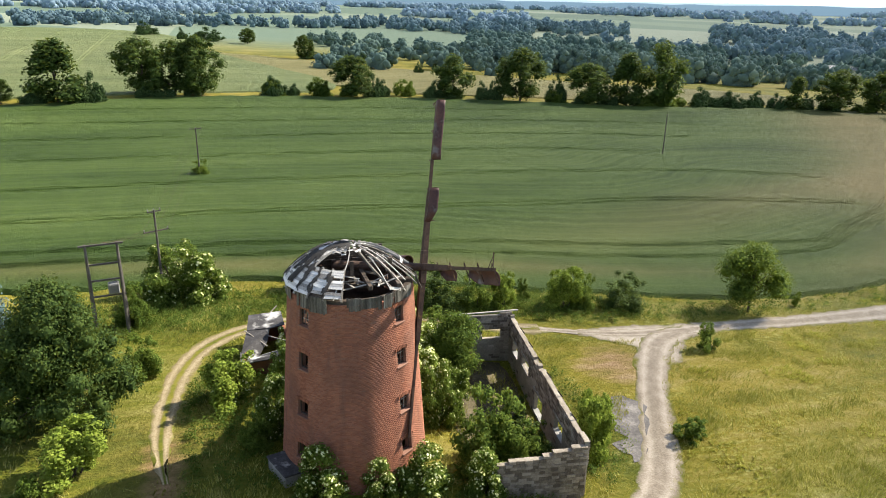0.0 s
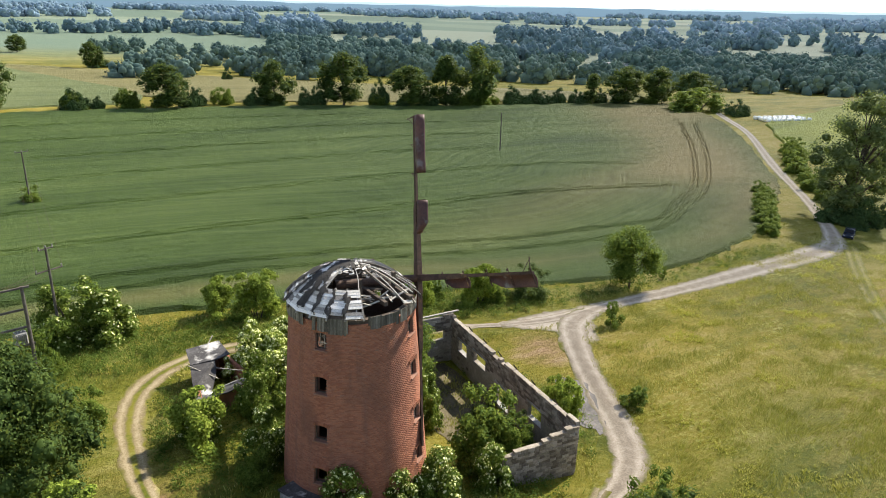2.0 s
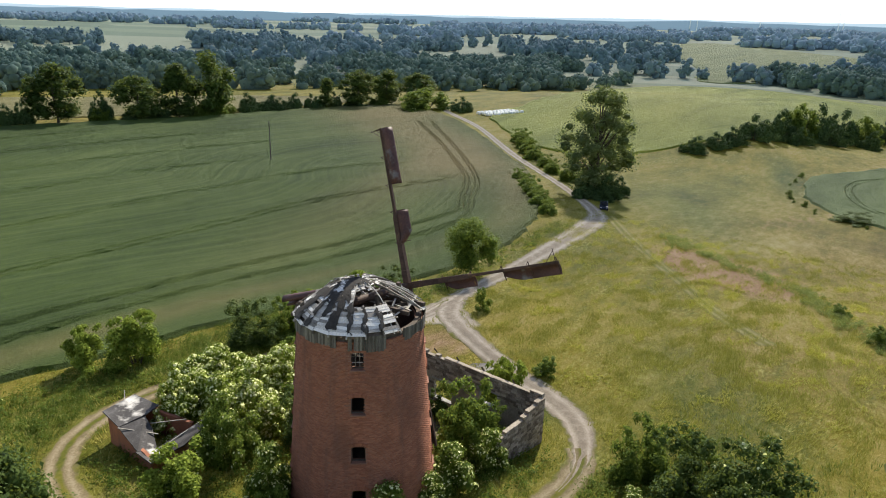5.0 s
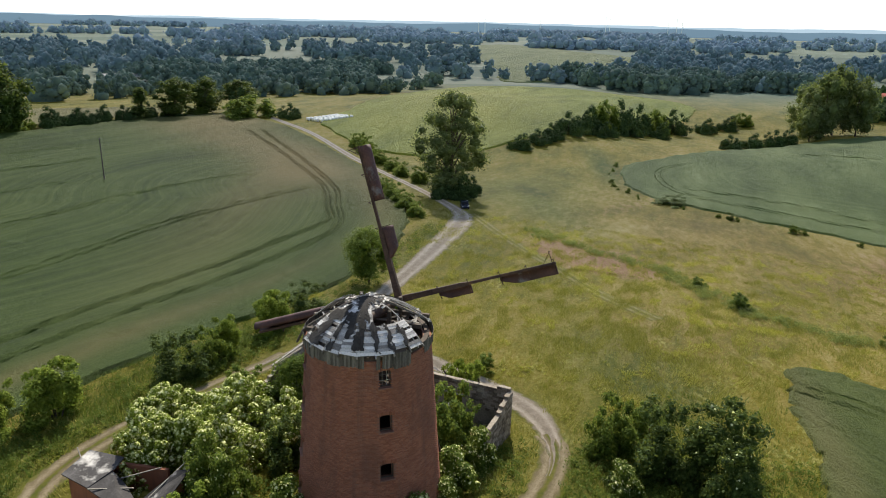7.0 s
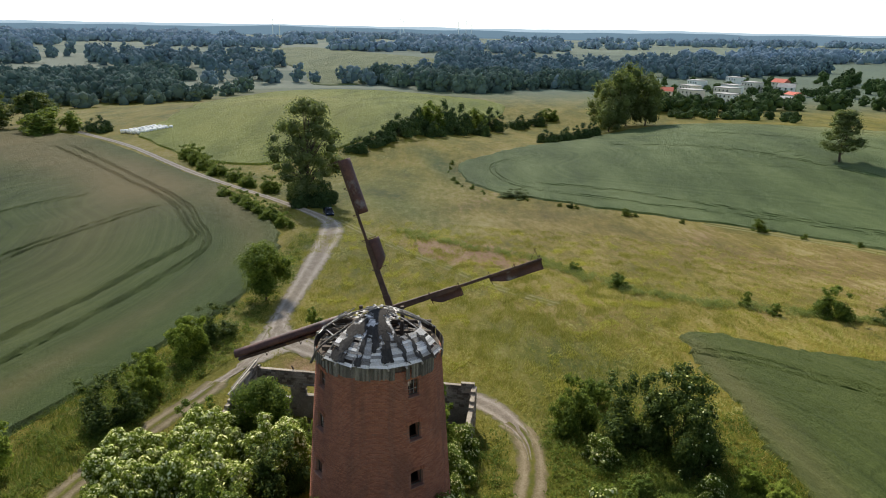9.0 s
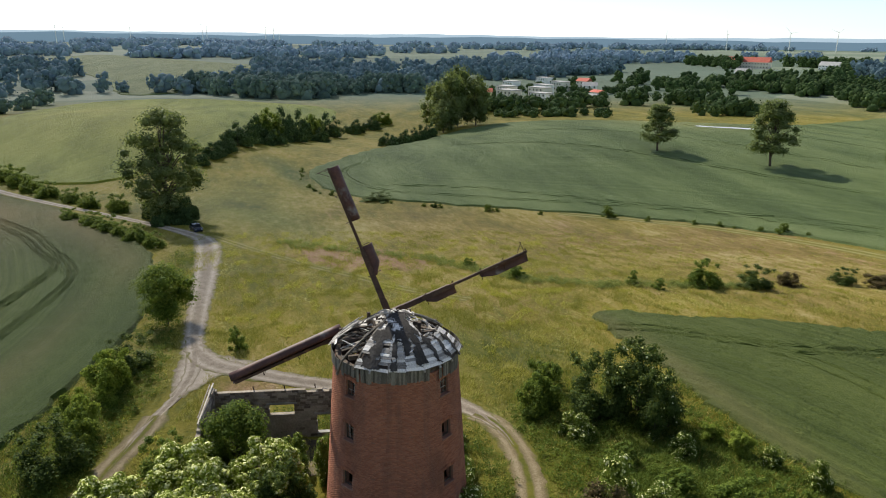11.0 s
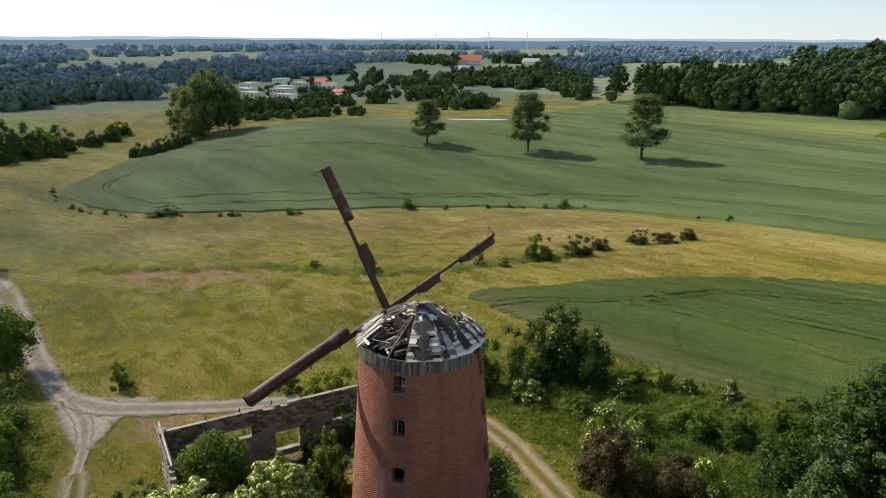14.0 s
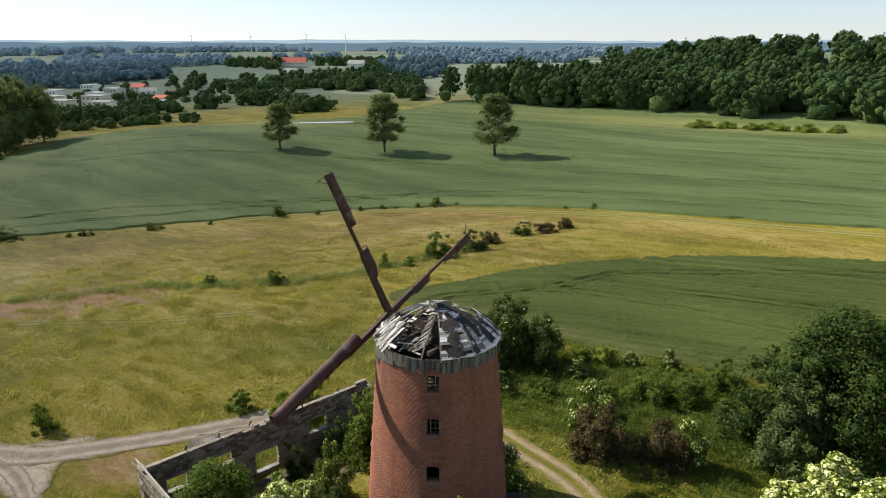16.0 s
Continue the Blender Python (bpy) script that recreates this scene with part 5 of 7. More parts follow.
for z, half in ((9.1, 1.9), (7.2, 1.35), (5.6, 1.35), (4.0, 1.6)):
    bm = bmesh.new()
    beam(bm, (-half, 0.12, z), (half, 0.12, z), 0.16, 0.16)
    part("crossbeam", bm, M["polewood"], tr)
bm = bmesh.new()
box(bm, (1.0, 0.75, 1.1), pose(0.6, 0.15, 4.7), 0.08)
for k in range(7):
    box(bm, (0.04, 0.95, 0.8), pose(0.2 + 0.13 * k, 0.15, 4.7))
part("transformer_tank", bm, M["concrete"], tr, "grey ribbed transformer tank")
for x in (0.35, 0.6, 0.85):
    bm = bmesh.new()
    rod(bm, (x, 0.15, 5.25), (x, 0.15, 5.55), 0.06, 0.04, 8)
    part("bushing", bm, M["concrete"], tr)


def wire(a, b, sag):
    cu = bpy.data.curves.new("power_line", "CURVE")
    cu.dimensions, cu.bevel_depth = "3D", 0.012
    s = cu.splines.new("POLY")
    s.points.add(24)
    a, b = Vector(a), Vector(b)
    for i in range(25):
        t = i / 24
        p = a + (b - a) * t - Vector((0, 0, sag * 4 * t * (1 - t)))
        s.points[i].co = (*p, 1)
    cu.materials.append(M["iron"])
    tagged(new("power_line", cu), "thin sagging overhead wire", "power line", "power lines")


za, zb2 = float(land(-3.6, 143.5)), float(land(-6.9, 77.2))
for t in (-1.0, 0.0, 1.0):
    wire((-6.9 + t * 1.2, 77.2 + t * 0.5, zb2 + 7.95), (-3.6 + t, 143.5 + t * 0.35, za + 9.55), 1.1)
    wire((-6.9 + t * 1.2, 77.2 + t * 0.5, zb2 + 7.95), (-11 + t * 1.2, 68.3, zt + 9.3), 0.3)

# ---- the parked car ----
zc = float(land(118.2, 62.6))
car = thing("car", 118.2, 62.8, zc + 0.02, "dark blue hatchback parked on the grass by the track", "car", turn=200)
paint = surface("dark_blue_car_paint", (0.008, 0.012, 0.022), (0.012, 0.018, 0.034), (0.02, 0.028, 0.05), 0.3, 3, 0.25, 0)
glassy = surface("dark_car_glass", (0.01, 0.012, 0.014), (0.02, 0.022, 0.025), (0.03, 0.032, 0.035), 0.5, 3, 0.08, 0)
tyre = surface("black_tyre_rubber", (0.012, 0.012, 0.012), (0.02, 0.02, 0.02), (0.03, 0.03, 0.03), 3, 20, 0.9, 0.2)
prof = [(-2.1, 0.35), (-2.12, 0.75), (-1.95, 0.95), (-1.55, 1.35), (-0.9, 1.5), (0.3, 1.48), (0.95, 1.02), (1.75, 0.9), (2.08, 0.7), (2.1, 0.35)]


def extrude_profile(prof, half, taper, mat, name, parent, label=""):
    bm = bmesh.new()
    rings = []
    for y in (-1, -0.86, 0.86, 1):
        rings.append([bm.verts.new((x * (0.985 if abs(y) == 1 else 1), half * y * (1 - taper * max(0, z - 0.9)), z)) for x, z in prof])
    k = len(prof)
    for a, b in zip(rings, rings[1:]):
        for i in range(k):
            bm.faces.new((a[i], a[(i + 1) % k], b[(i + 1) % k], b[i]))
    bm.faces.new(rings[0])
    bm.faces.new(rings[-1][::-1])
    bmesh.ops.recalc_face_normals(bm, faces=bm.faces)
    bmesh.ops.bevel(bm, geom=bm.edges[:], offset=0.03, segments=1, affect="EDGES")
    return part(name, bm, mat, parent, label)


extrude_profile(prof, 0.88, 0.28, paint, "body", car)
for s in (-1, 1):
    bm = bmesh.new()
    pts = [(-1.5, 1.0), (-1.3, 1.36), (0.2, 1.4), (0.75, 1.03)]
    vs = [bm.verts.new((x, s * (0.885 * (1 - 0.28 * (z - 0.9)) + 0.004), z)) for x, z in pts]
    vt = [bm.verts.new((x, s * (0.885 * (1 - 0.28 * (z - 0.9)) - 0.03), z)) for x, z in pts]
    bm.faces.new(vs)
    bm.faces.new(vt[::-1])
    for i in range(4):
        bm.faces.new((vs[i], vs[(i + 1) % 4], vt[(i + 1) % 4], vt[i]))
    bmesh.ops.recalc_face_normals(bm, faces=bm.faces)
    part("side_window", bm, glassy, car)
    bm = bmesh.new()
    box(bm, (0.12, 0.36, 0.16), pose(2.02, s * 0.62, 0.72), 0.03)
    part("headlight", bm, M["palewood"], car, "clear headlight")
    for x in (-1.3, 1.3):
        wh = new("wheel")
        wh.parent = car
        wh.matrix_basis = Matrix.Translation((x, s * 0.78, 0.32))
        bm = bmesh.new()
        bmesh.ops.create_cone(bm, cap_ends=True, segments=20, radius1=0.32, radius2=0.32, depth=0.2, matrix=pose(0, 0, 0, 90))
        bmesh.ops.bevel(bm, geom=[e for e in bm.edges if len(e.link_faces[0].verts) > 4 or len(e.link_faces[1].verts) > 4], offset=0.04, segments=2, affect="EDGES")
        part("tyre", bm, tyre, wh)
        bm = bmesh.new()
        bmesh.ops.create_cone(bm, cap_ends=True, segments=16, radius1=0.2, radius2=0.18, depth=0.22, matrix=pose(0, 0, 0, 90))
        part("rim", bm, M["concrete"], wh, "grey wheel rim")
bm = bmesh.new()
vs = [bm.verts.new(p) for p in ((0.36, -0.66, 1.455), (0.36, 0.66, 1.455), (0.96, 0.74, 1.045), (0.96, -0.74, 1.045))]
bm.faces.new(vs)
bmesh.ops.solidify(bm, geom=bm.faces[:], thickness=-0.02)
part("windscreen", bm, glassy, car)

# ---- growing things ----
def leaf_cloud(rg, clumps, n, size, droop=0.0, out=0.75, loose=0.55):
    """Leaves as folded lozenges on the shells of many clumps: vertices and triangles."""
    c = np.array([q[:3] for q in clumps])
    r = np.array([q[3] for q in clumps])
    w = r ** 2 / np.sum(r ** 2)
    k = rg.choice(len(r), n, p=w)
    d = rg.normal(size=(n, 3))
    d[:, 2] += 0.35
    d /= np.linalg.norm(d, axis=1)[:, None]
    rad = r[k] * (out - 0.15 + (1.42 - out) * rg.random(n) ** 0.85)
    p = c[k] + d * rad[:, None]
    nr = d + rg.normal(size=(n, 3)) * loose
    nr[:, 2] += 0.25
    nr /= np.linalg.norm(nr, axis=1)[:, None]
    t = np.cross(nr, rg.normal(size=(n, 3)))
    t /= np.linalg.norm(t, axis=1)[:, None] + 1e-9
    t[:, 2] -= droop
    b = np.cross(nr, t)
    s = size * rg.uniform(0.6, 1.35, n)[:, None]
    v = np.stack([p - t * s * 0.6, p + b * s * 0.36 + nr * s * 0.08, p + t * s * 0.6, p - b * s * 0.36 + nr * s * 0.08], 1).reshape(-1, 3)
    i = np.arange(n)[:, None] * 4
    f = np.concatenate([i + np.array([[0, 1, 2]]), i + np.array([[0, 2, 3]])], 0)
    return v, f


ICO = bmesh.new()
bmesh.ops.create_icosphere(ICO, subdivisions=1, radius=1.0)
ICO_V = np.array([v.co[:] for v in ICO.verts])
ICO_F = np.array([[v.index for v in f.verts] for f in ICO.faces])
ICO.free()


def lumps(rg, clumps, k, rough=0.36):
    """Ragged leafy masses for crowns seen from far away."""
    n = len(ICO_V)
    c = np.array(clumps)
    v = c[:, None, :3] + ICO_V[None] * (c[:, 3, None] * k * rg.uniform(1 - rough, 1 + rough, (len(c), n)))[:, :, None]
    f = ICO_F[None] + np.arange(len(c))[:, None, None] * n
    return v.reshape(-1, 3), f.reshape(-1, 3)


def cores(rg, clumps, k):
    """Shaded hearts of the clumps, rough lumps hidden among the leaves."""
    vs, fs = [], []
    for i, q in enumerate(clumps):
        vs.append(np.array(q[:3]) + ICO_V * q[3] * k * rg.uniform(0.75, 1.2, (len(ICO_V), 1)))
        fs.append(ICO_F + i * len(ICO_V))
    return np.concatenate(vs), np.concatenate(fs)


def joined(a, b):
    return np.concatenate([a[0], b[0]]), np.concatenate([a[1], b[1] + len(a[0])])


def bush_clumps(rg, n, w=1.0, h=1.0, fine=1.0):
    """Clumps of an uneven mound of several lobes, w wide and h high, on the ground."""
    out = []
    lobes = [(0.0, 0.0, 0.62, 1.0)]
    for i in range(5):
        a = 2 * math.pi * (i + rg.random()) / 5
        lobes.append((0.27 * w * math.cos(a), 0.27 * w * math.sin(a), rg.uniform(0.34, 0.5), rg.uniform(0.45, 0.9)))
    for i in range(n):
        lx, ly, lw, lh = lobes[i % len(lobes)]
        a, u = rg.uniform(0, 2 * math.pi), math.sqrt(rg.random())
        z = rg.uniform(0.05, 1.0)
        env = math.sqrt(max(0.0, 1 - (z * 0.94) ** 2)) * rg.uniform(0.7, 1.15)
        r = fine * rg.uniform(0.07, 0.15) * (w + h) * 0.5
        out.append((lx + u * env * 0.46 * lw * w * math.cos(a), ly + u * env * 0.46 * lw * w * math.sin(a), max(r * 0.3, h * lh * z - r * 0.7), r))
    return out


def tree_clumps(rg, n, w, h, stem, shape="round", fine=1.0):
    out = []
    for i in range(n):
        a, u = rg.uniform(0, 2 * math.pi), rg.random() ** 0.55
        z = rg.uniform(0.0, 1.0)
        if shape == "tall":
            env = (1 - 0.66 * z ** 1.3) * (0.75 + 0.25 * min(1.0, z * 5)) * rg.uniform(0.8, 1.15)
        elif shape == "dome":
            env = math.sqrt(max(0.02, 1 - z ** 1.5))
        elif shape == "cone":
            env = 1.0 - 0.92 * z
        else:
            env = math.sqrt(max(0.03, 1 - (2 * z - 0.9) ** 2 * 0.85))
        r = fine * rg.uniform(0.10, 0.19) * w
        out.append((u * env * (0.5 * w - r * 0.6) * math.cos(a), u * env * (0.5 * w - r * 0.6) * math.sin(a), stem + (h - stem - r) * z + r * 0.4, r))
    return out


def limbs(rg, w, h, stem, girth, clumps, count):
    """Tapered trunk with limbs that reach to the clumps."""
    bm = bmesh.new()
    pts = [Vector((0, 0, -0.4)), Vector((rg.uniform(-.02, .02) * h, rg.uniform(-.02, .02) * h, stem)), Vector((rg.uniform(-.04, .04) * h, rg.uniform(-.04, .04) * h, h * 0.55)), Vector((0, 0, h * 0.85))]
    rr = [girth, girth * 0.8, girth * 0.45, girth * 0.12]
    for i in range(3):
        rod(bm, pts[i], pts[i + 1], rr[i], rr[i + 1], 8)
    for i in rg.choice(len(clumps), min(count, len(clumps)), replace=False):
        c = Vector(clumps[i][:3])
        z0 = max(stem * 0.75, min(h * 0.7, c.z * 0.6))
        t = min(1.0, z0 / (h * 0.85))
        root = Vector((0, 0, z0))
        g = girth * (0.5 - 0.35 * t)
        mid = root.lerp(c, 0.55) + Vector((0, 0, 0.06 * h))
        rod(bm, root, mid, g, g * 0.6, 6)
        rod(bm, mid, c, g * 0.6, g * 0.15, 5)
    return bm


PROTO = {}


def proto_bush(key, seed, w, h, n, leaf, mat, flowers=0, nclump=26, loose=0, fine=1.0):
    """Meshes of one kind of bush: stems, crown, blossom."""
    rg = np.random.default_rng(seed)
    cl = bush_clumps(rg, nclump, w, h, fine)
    for i in range(loose):
        a = rg.uniform(0, 2 * math.pi)
        cl.append((0.42 * w * math.cos(a) * rg.random(), 0.42 * w * math.sin(a) * rg.random(), h * rg.uniform(0.9, 1.06), 0.07 * w))
    v, f = joined(leaf_cloud(rg, cl, n, leaf), cores(rg, cl, 0.56))
    v[:, 2] = np.maximum(v[:, 2], 0.02)
    crown = fast_mesh("crown", v, f, mat)
    bm = bmesh.new()
    for i in range(7):
        c = Vector(cl[i][:3])
        rod(bm, (c.x * 0.15, c.y * 0.15, -0.3), (c.x * 0.7, c.y * 0.7, c.z * 0.7), 0.035 * h / 2, 0.015 * h / 2, 5)
    st = bpy.data.meshes.new("woody_base")
    bm.to_mesh(st)
    bm.free()
    st.materials.append(M["bark"])
    fl = None
    if flowers:
        fv, ff = [], []
        tries = 0
        while len(fv) < flowers * 7 and tries < flowers * 30:
            tries += 1
            q = cl[rg.integers(len(cl))]
            d = Vector(rg.normal(size=3))
            d.z = abs(d.z) * 0.9 + 0.25
            d.normalize()
            p = Vector(q[:3]) + d * q[3] * 1.08
            if any((p - Vector(o[:3])).length < o[3] * 0.92 for o in cl):
                continue
            r = rg.uniform(0.05, 0.115)
            t = d.orthogonal().normalized()
            b = d.cross(t)
            i0 = len(fv)
            fv.append(tuple(p + d * r * 0.35))
            for k in range(6):
                an = k * math.pi / 3 + rg.uniform(-.2, .2)
                fv.append(tuple(p + (t * math.cos(an) + b * math.sin(an)) * r * rg.uniform(0.8, 1.2)))
            for k in range(6):
                ff.append((i0, i0 + 1 + k, i0 + 1 + (k + 1) % 6))
        fl = fast_mesh("blossom", np.array(fv), np.array(ff), M["blossom"])
    PROTO[key] = (st, crown, fl, w, h)


def bush(key, x, y, w, h, label, turn=None, group="bushes", sink=0.0):
    st, crown, fl, pw, ph = PROTO[key]
    t = rng.uniform(0, 360) if turn is None else turn
    ob = thing("bush", x, y, float(land(x, y)) - sink, label, "bush", group)
    ob.matrix_basis = pose(x, y, float(land(x, y)) - sink, 0, 0, t) @ Matrix.Diagonal((w / pw, w / pw, h / ph, 1))
    piece("woody_base", st, ob)
    piece("crown", crown, ob)
    if fl:
        piece("blossom", fl, ob, "clusters of cream-white blossom")
    return ob


def proto_tree(key, seed, w, h, stem, n, leaf, mat, nclump, shape="round", girth=None, nlimb=14, droop=0.0, fine=1.0):
    rg = np.random.default_rng(seed)
    cl = tree_clumps(rg, nclump, w, h, stem, shape, fine)
    v, f = joined(leaf_cloud(rg, cl, n, leaf, droop, 0.6), cores(rg, cl, 0.6))
    crown = fast_mesh("crown", v, f, mat)
    bm = limbs(rg, w, h, stem, girth or h * 0.022, cl, nlimb)
    tk = bpy.data.meshes.new("trunk")
    bm.to_mesh(tk)
    bm.free()
    tk.materials.append(M["bark"])
    PROTO[key] = (tk, crown, None, w, h)


def tree(key, x, y, w, h, label, group="trees", turn=None):
    tk, crown, _, pw, ph = PROTO[key]
    t = rng.uniform(0, 360) if turn is None else turn
    ob = thing("tree", x, y, float(land(x, y)), label, "tree", group)
    ob.matrix_basis = pose(x, y, float(land(x, y)), 0, 0, t) @ Matrix.Diagonal((w / pw, w / pw, h / ph, 1))
    piece("trunk", tk, ob)
    piece("crown", crown, ob)
    return ob


rng = random.Random(11)
proto_bush("elder", 1, 5.0, 4.2, 8000, 0.18, M["leaf"], 420, 42)
proto_bush("elder_full", 2, 8.0, 5.6, 26000, 0.17, M["leaf_light"], 4400, 330, 0, 0.46)
proto_bush("elder_mid", 8, 8.0, 5.6, 17000, 0.19, M["leaf"], 420, 130, 0, 0.68)
proto_bush("green", 3, 5.0, 4.0, 7000, 0.19, M["leaf"], 0, 42, 10)
proto_bush("light", 4, 4.5, 3.8, 6000, 0.20, M["leaf_light"], 0, 36, 12)
proto_bush("dark", 5, 6.0, 5.5, 9000, 0.19, M["leaf_dark"], 0, 46, 10)
proto_bush("dark_flower", 9, 6.0, 5.5, 9000, 0.19, M["leaf_dark"], 60, 46, 10)
proto_bush("brown", 6, 5.5, 4.5, 8000, 0.17, M["leaf_brown"], 0, 42)
proto_bush("small", 7, 2.5, 2.2, 2600, 0.15, M["leaf"], 0, 22, 6)
proto_bush("willow", 12, 6.0, 6.5, 9000, 0.22, M["leaf_grey"], 0, 44, 8)
proto_tree("locust", 21, 12.5, 11.5, 0.3, 46000, 0.21, M["leaf_dark"], 210, "dome", 0.22, 26, 0.25, 0.62)
proto_tree("rowan", 22, 8.0, 8.6, 1.6, 12000, 0.24, M["leaf"], 40, "round", 0.16, 18)
proto_tree("walnut", 23, 7.0, 8.0, 0.8, 14000, 0.22, M["leaf"], 40, "round", 0.16, 16)
proto_tree("spruce", 24, 6.0, 9.0, 0.3, 9000, 0.20, M["leaf_blue"], 60, "cone", 0.15, 20, 0.3)
proto_tree("poplar", 25, 17.0, 26.0, 1.2, 17000, 0.40, M["leaf_grey"], 105, "round", 0.45, 40, 0.0, 0.66)
proto_tree("corner", 37, 16.0, 20.0, 1.0, 7000, 0.55, M["leaf_grey"], 50, "round", 0.4, 10)
proto_tree("fieldtree", 26, 14.5, 23.0, 5.0, 10000, 0.42, M["leaf_grey"], 80, "tall", 0.36, 34, 0.0, 0.72)
proto_tree("hedge_a", 31, 16.0, 20.0, 2.0, 7000, 0.62, M["leaf_dark"], 80, "round", 0.4, 8, 0.0, 0.75)
proto_tree("hedge_b", 32, 15.0, 18.0, 1.5, 4200, 0.75, M["leaf_dark"], 40, "round", 0.4, 8)
proto_tree("hedge_c", 33, 13.0, 20.0, 1.0, 4000, 0.75, M["leaf_dark"], 40, "tall", 0.4, 8)
proto_bush("scrub", 34, 12.0, 8.0, 7000, 0.42, M["leaf"], 0, 84, 0, 0.85)
proto_bush("scrub_dark", 35, 12.0, 8.0, 7000, 0.42, M["leaf_wood"], 0, 84, 0, 0.85)
proto_bush("scrub_light", 36, 12.0, 8.0, 7000, 0.42, M["leaf_light"], 0, 84, 0, 0.85)

ELD, GRN = "elder bush in full cream blossom", "dense green bush"
# round the tower
bush("elder", 4.6, 38.2, 4.6, 3.6, ELD + " at the tower foot")
bush("elder", 8.2, 37.4, 3.2, 2.8, ELD + " at the tower foot")
bush("elder", 11.4, 37.6, 4.4, 3.4, ELD + " at the tower foot")
bush("elder", 15.2, 36.4, 3.8, 3.6, ELD + " beside the ruin")
bush("elder_mid", 15.0, 46.0, 4.4, 5.4, ELD + " against the tower")
bush("elder", 2.6, 46.4, 4.0, 4.6, ELD + " against the tower")
bush("green", 1.0, 44.6, 3.0, 2.4, GRN + " by the concrete block")
bush("light", -0.8, 51.4, 4.8, 3.6, "light green bush with a few blossoms")
bush("elder", -0.4, 51.8, 3.6, 3.2, "light elder bush with some blossom")
bush("elder_full", 6.8, 60.4, 7.0, 5.4, ELD + " growing over the shed")
bush("elder_full", 11.6, 61.6, 8.4, 5.0, ELD + " in a broad thicket")
bush("elder_full", 9.2, 55.4, 8.6, 6.0, ELD + " in a broad thicket")
bush("elder_full", 14.6, 56.6, 8.4, 5.4, ELD + " in a broad thicket")
bush("elder_mid", 5.0, 53.2, 6.4, 5.6, "tall elder bush beside the shed")
bush("elder_full", 13.6, 51.6, 7.6, 5.4, ELD + " in a broad thicket")
bush("elder_mid", 17.0, 49.6, 4.6, 3.8, "elder bush inside the ruin")
bush("dark", 10.6, 50.2, 5.2, 4.2, "dark green bush behind the tower")
bush("green", 18.8, 58.8, 5.0, 3.4, GRN + " behind the ruin")
tree("walnut", 19.2, 53.6, 5.8, 5.8, "leafy young tree inside the ruin", "trees by the mill")
bush("green", 16.7, 39.6, 5.8, 5.6, GRN + " inside the ruin")
bush("green", 18.8, 38.4, 4.0, 3.6, GRN + " inside the ruin")
bush("dark", 20.4, 40.4, 3.4, 3.0, "dark bush inside the ruin")
bush("dark", 20.8, 44.6, 2.8, 2.6, "dark bush inside the ruin")
bush("light", 25.0, 39.6, 3.4, 5.0, "fresh green sapling thicket outside the ruin wall")
bush("light", 26.2, 41.4, 3.0, 4.2, "fresh green sapling thicket outside the ruin wall")
bush("small", 34.8, 40.2, 3.0, 1.8, "low dark green clump in the meadow")
# yard and field edge
tree("locust", -12.6, 52.4, 11.4, 10.8, "large dark feathery tree in the yard", "trees by the mill")
bush("light", -10.8, 44.6, 4.8, 3.4, "bright feathery bush in the yard")
bush("small", -13.2, 42.6, 2.4, 1.6, "low bush in the yard")
tree("spruce", -20.5, 65.0, 6.4, 8.4, "blue-grey spruce at the yard edge", "trees by the mill")
bush("elder_mid", -5.0, 76.6, 11.0, 6.6, "big elder bush partly in blossom at the field edge")
bush("elder", -2.6, 75.6, 6.0, 5.4, ELD + " at the field edge")
bush("green", -9.2, 69.8, 3.6, 4.0, GRN + " under the transformer")
bush("green", -7.6, 57.8, 3.8, 3.4, GRN + " beside the yard track")
bush("light", 8.4, 76.4, 4.0, 3.8, "fresh bush on the field verge")
bush("light", 11.8, 73.6, 5.6, 4.8, "fresh bush on the field verge")
bush("dark", 21.6, 68.0, 6.4, 4.6, "dark bush on the field verge")
bush("green", 25.8, 67.0, 4.2, 3.8, GRN + " on the field verge")
bush("light", 29.2, 67.2, 3.4, 3.8, "fresh bush on the field verge")
bush("small", 32.4, 69.2, 2.0, 2.4, "small bush on the field verge")
bush("light", 36.4, 66.2, 5.0, 4.4, "fresh bush on the field verge")
bush("green", 38.6, 65.8, 3.4, 3.8, GRN + " on the field verge")
bush("dark", 43.8, 65.4, 6.2, 4.0, "dark rounded bush on the field verge")
tree("rowan", 59.7, 63.0, 8.2, 8.4, "round-crowned young tree beside the track", "trees by the mill")
bush("small", 46.4, 53.8, 2.7, 2.6, "single small bush at the fork")
bush("small", 67.6, 63.6, 1.2, 1.8, "tiny bush on the verge")
bush("green", -3.4, 143.8, 4.2, 2.8, "bush round the pole foot in the wheat")
# south of the tower
bush("green", 20.2, 26.4, 4.8, 4.6, GRN + " below the track")
bush("small", 24.6, 23.4, 3.6, 2.6, "low bush below the track")
bush("dark", 17.2, 22.2, 6.4, 6.0, "dark tall leafy bush")
bush("dark_flower", 17.2, 18.2, 7.0, 6.4, "large dark bush with some blossom")
bush("dark_flower", 13.4, 18.4, 5.2, 5.2, "dark bush with some blossom")
bush("elder", 14.0, 25.2, 3.0, 2.4, "small elder with blossom")
bush("brown", 0.8, 30.2, 5.4, 5.0, "brown withered leafy bush")
bush("brown", -3.4, 28.4, 5.0, 4.2, "brown withered leafy bush")
bush("elder", 3.2, 28.0, 4.6, 5.2, "elder with blossom among withered bushes")
bush("elder", -5.2, 27.2, 3.6, 4.2, "elder with blossom among withered bushes")
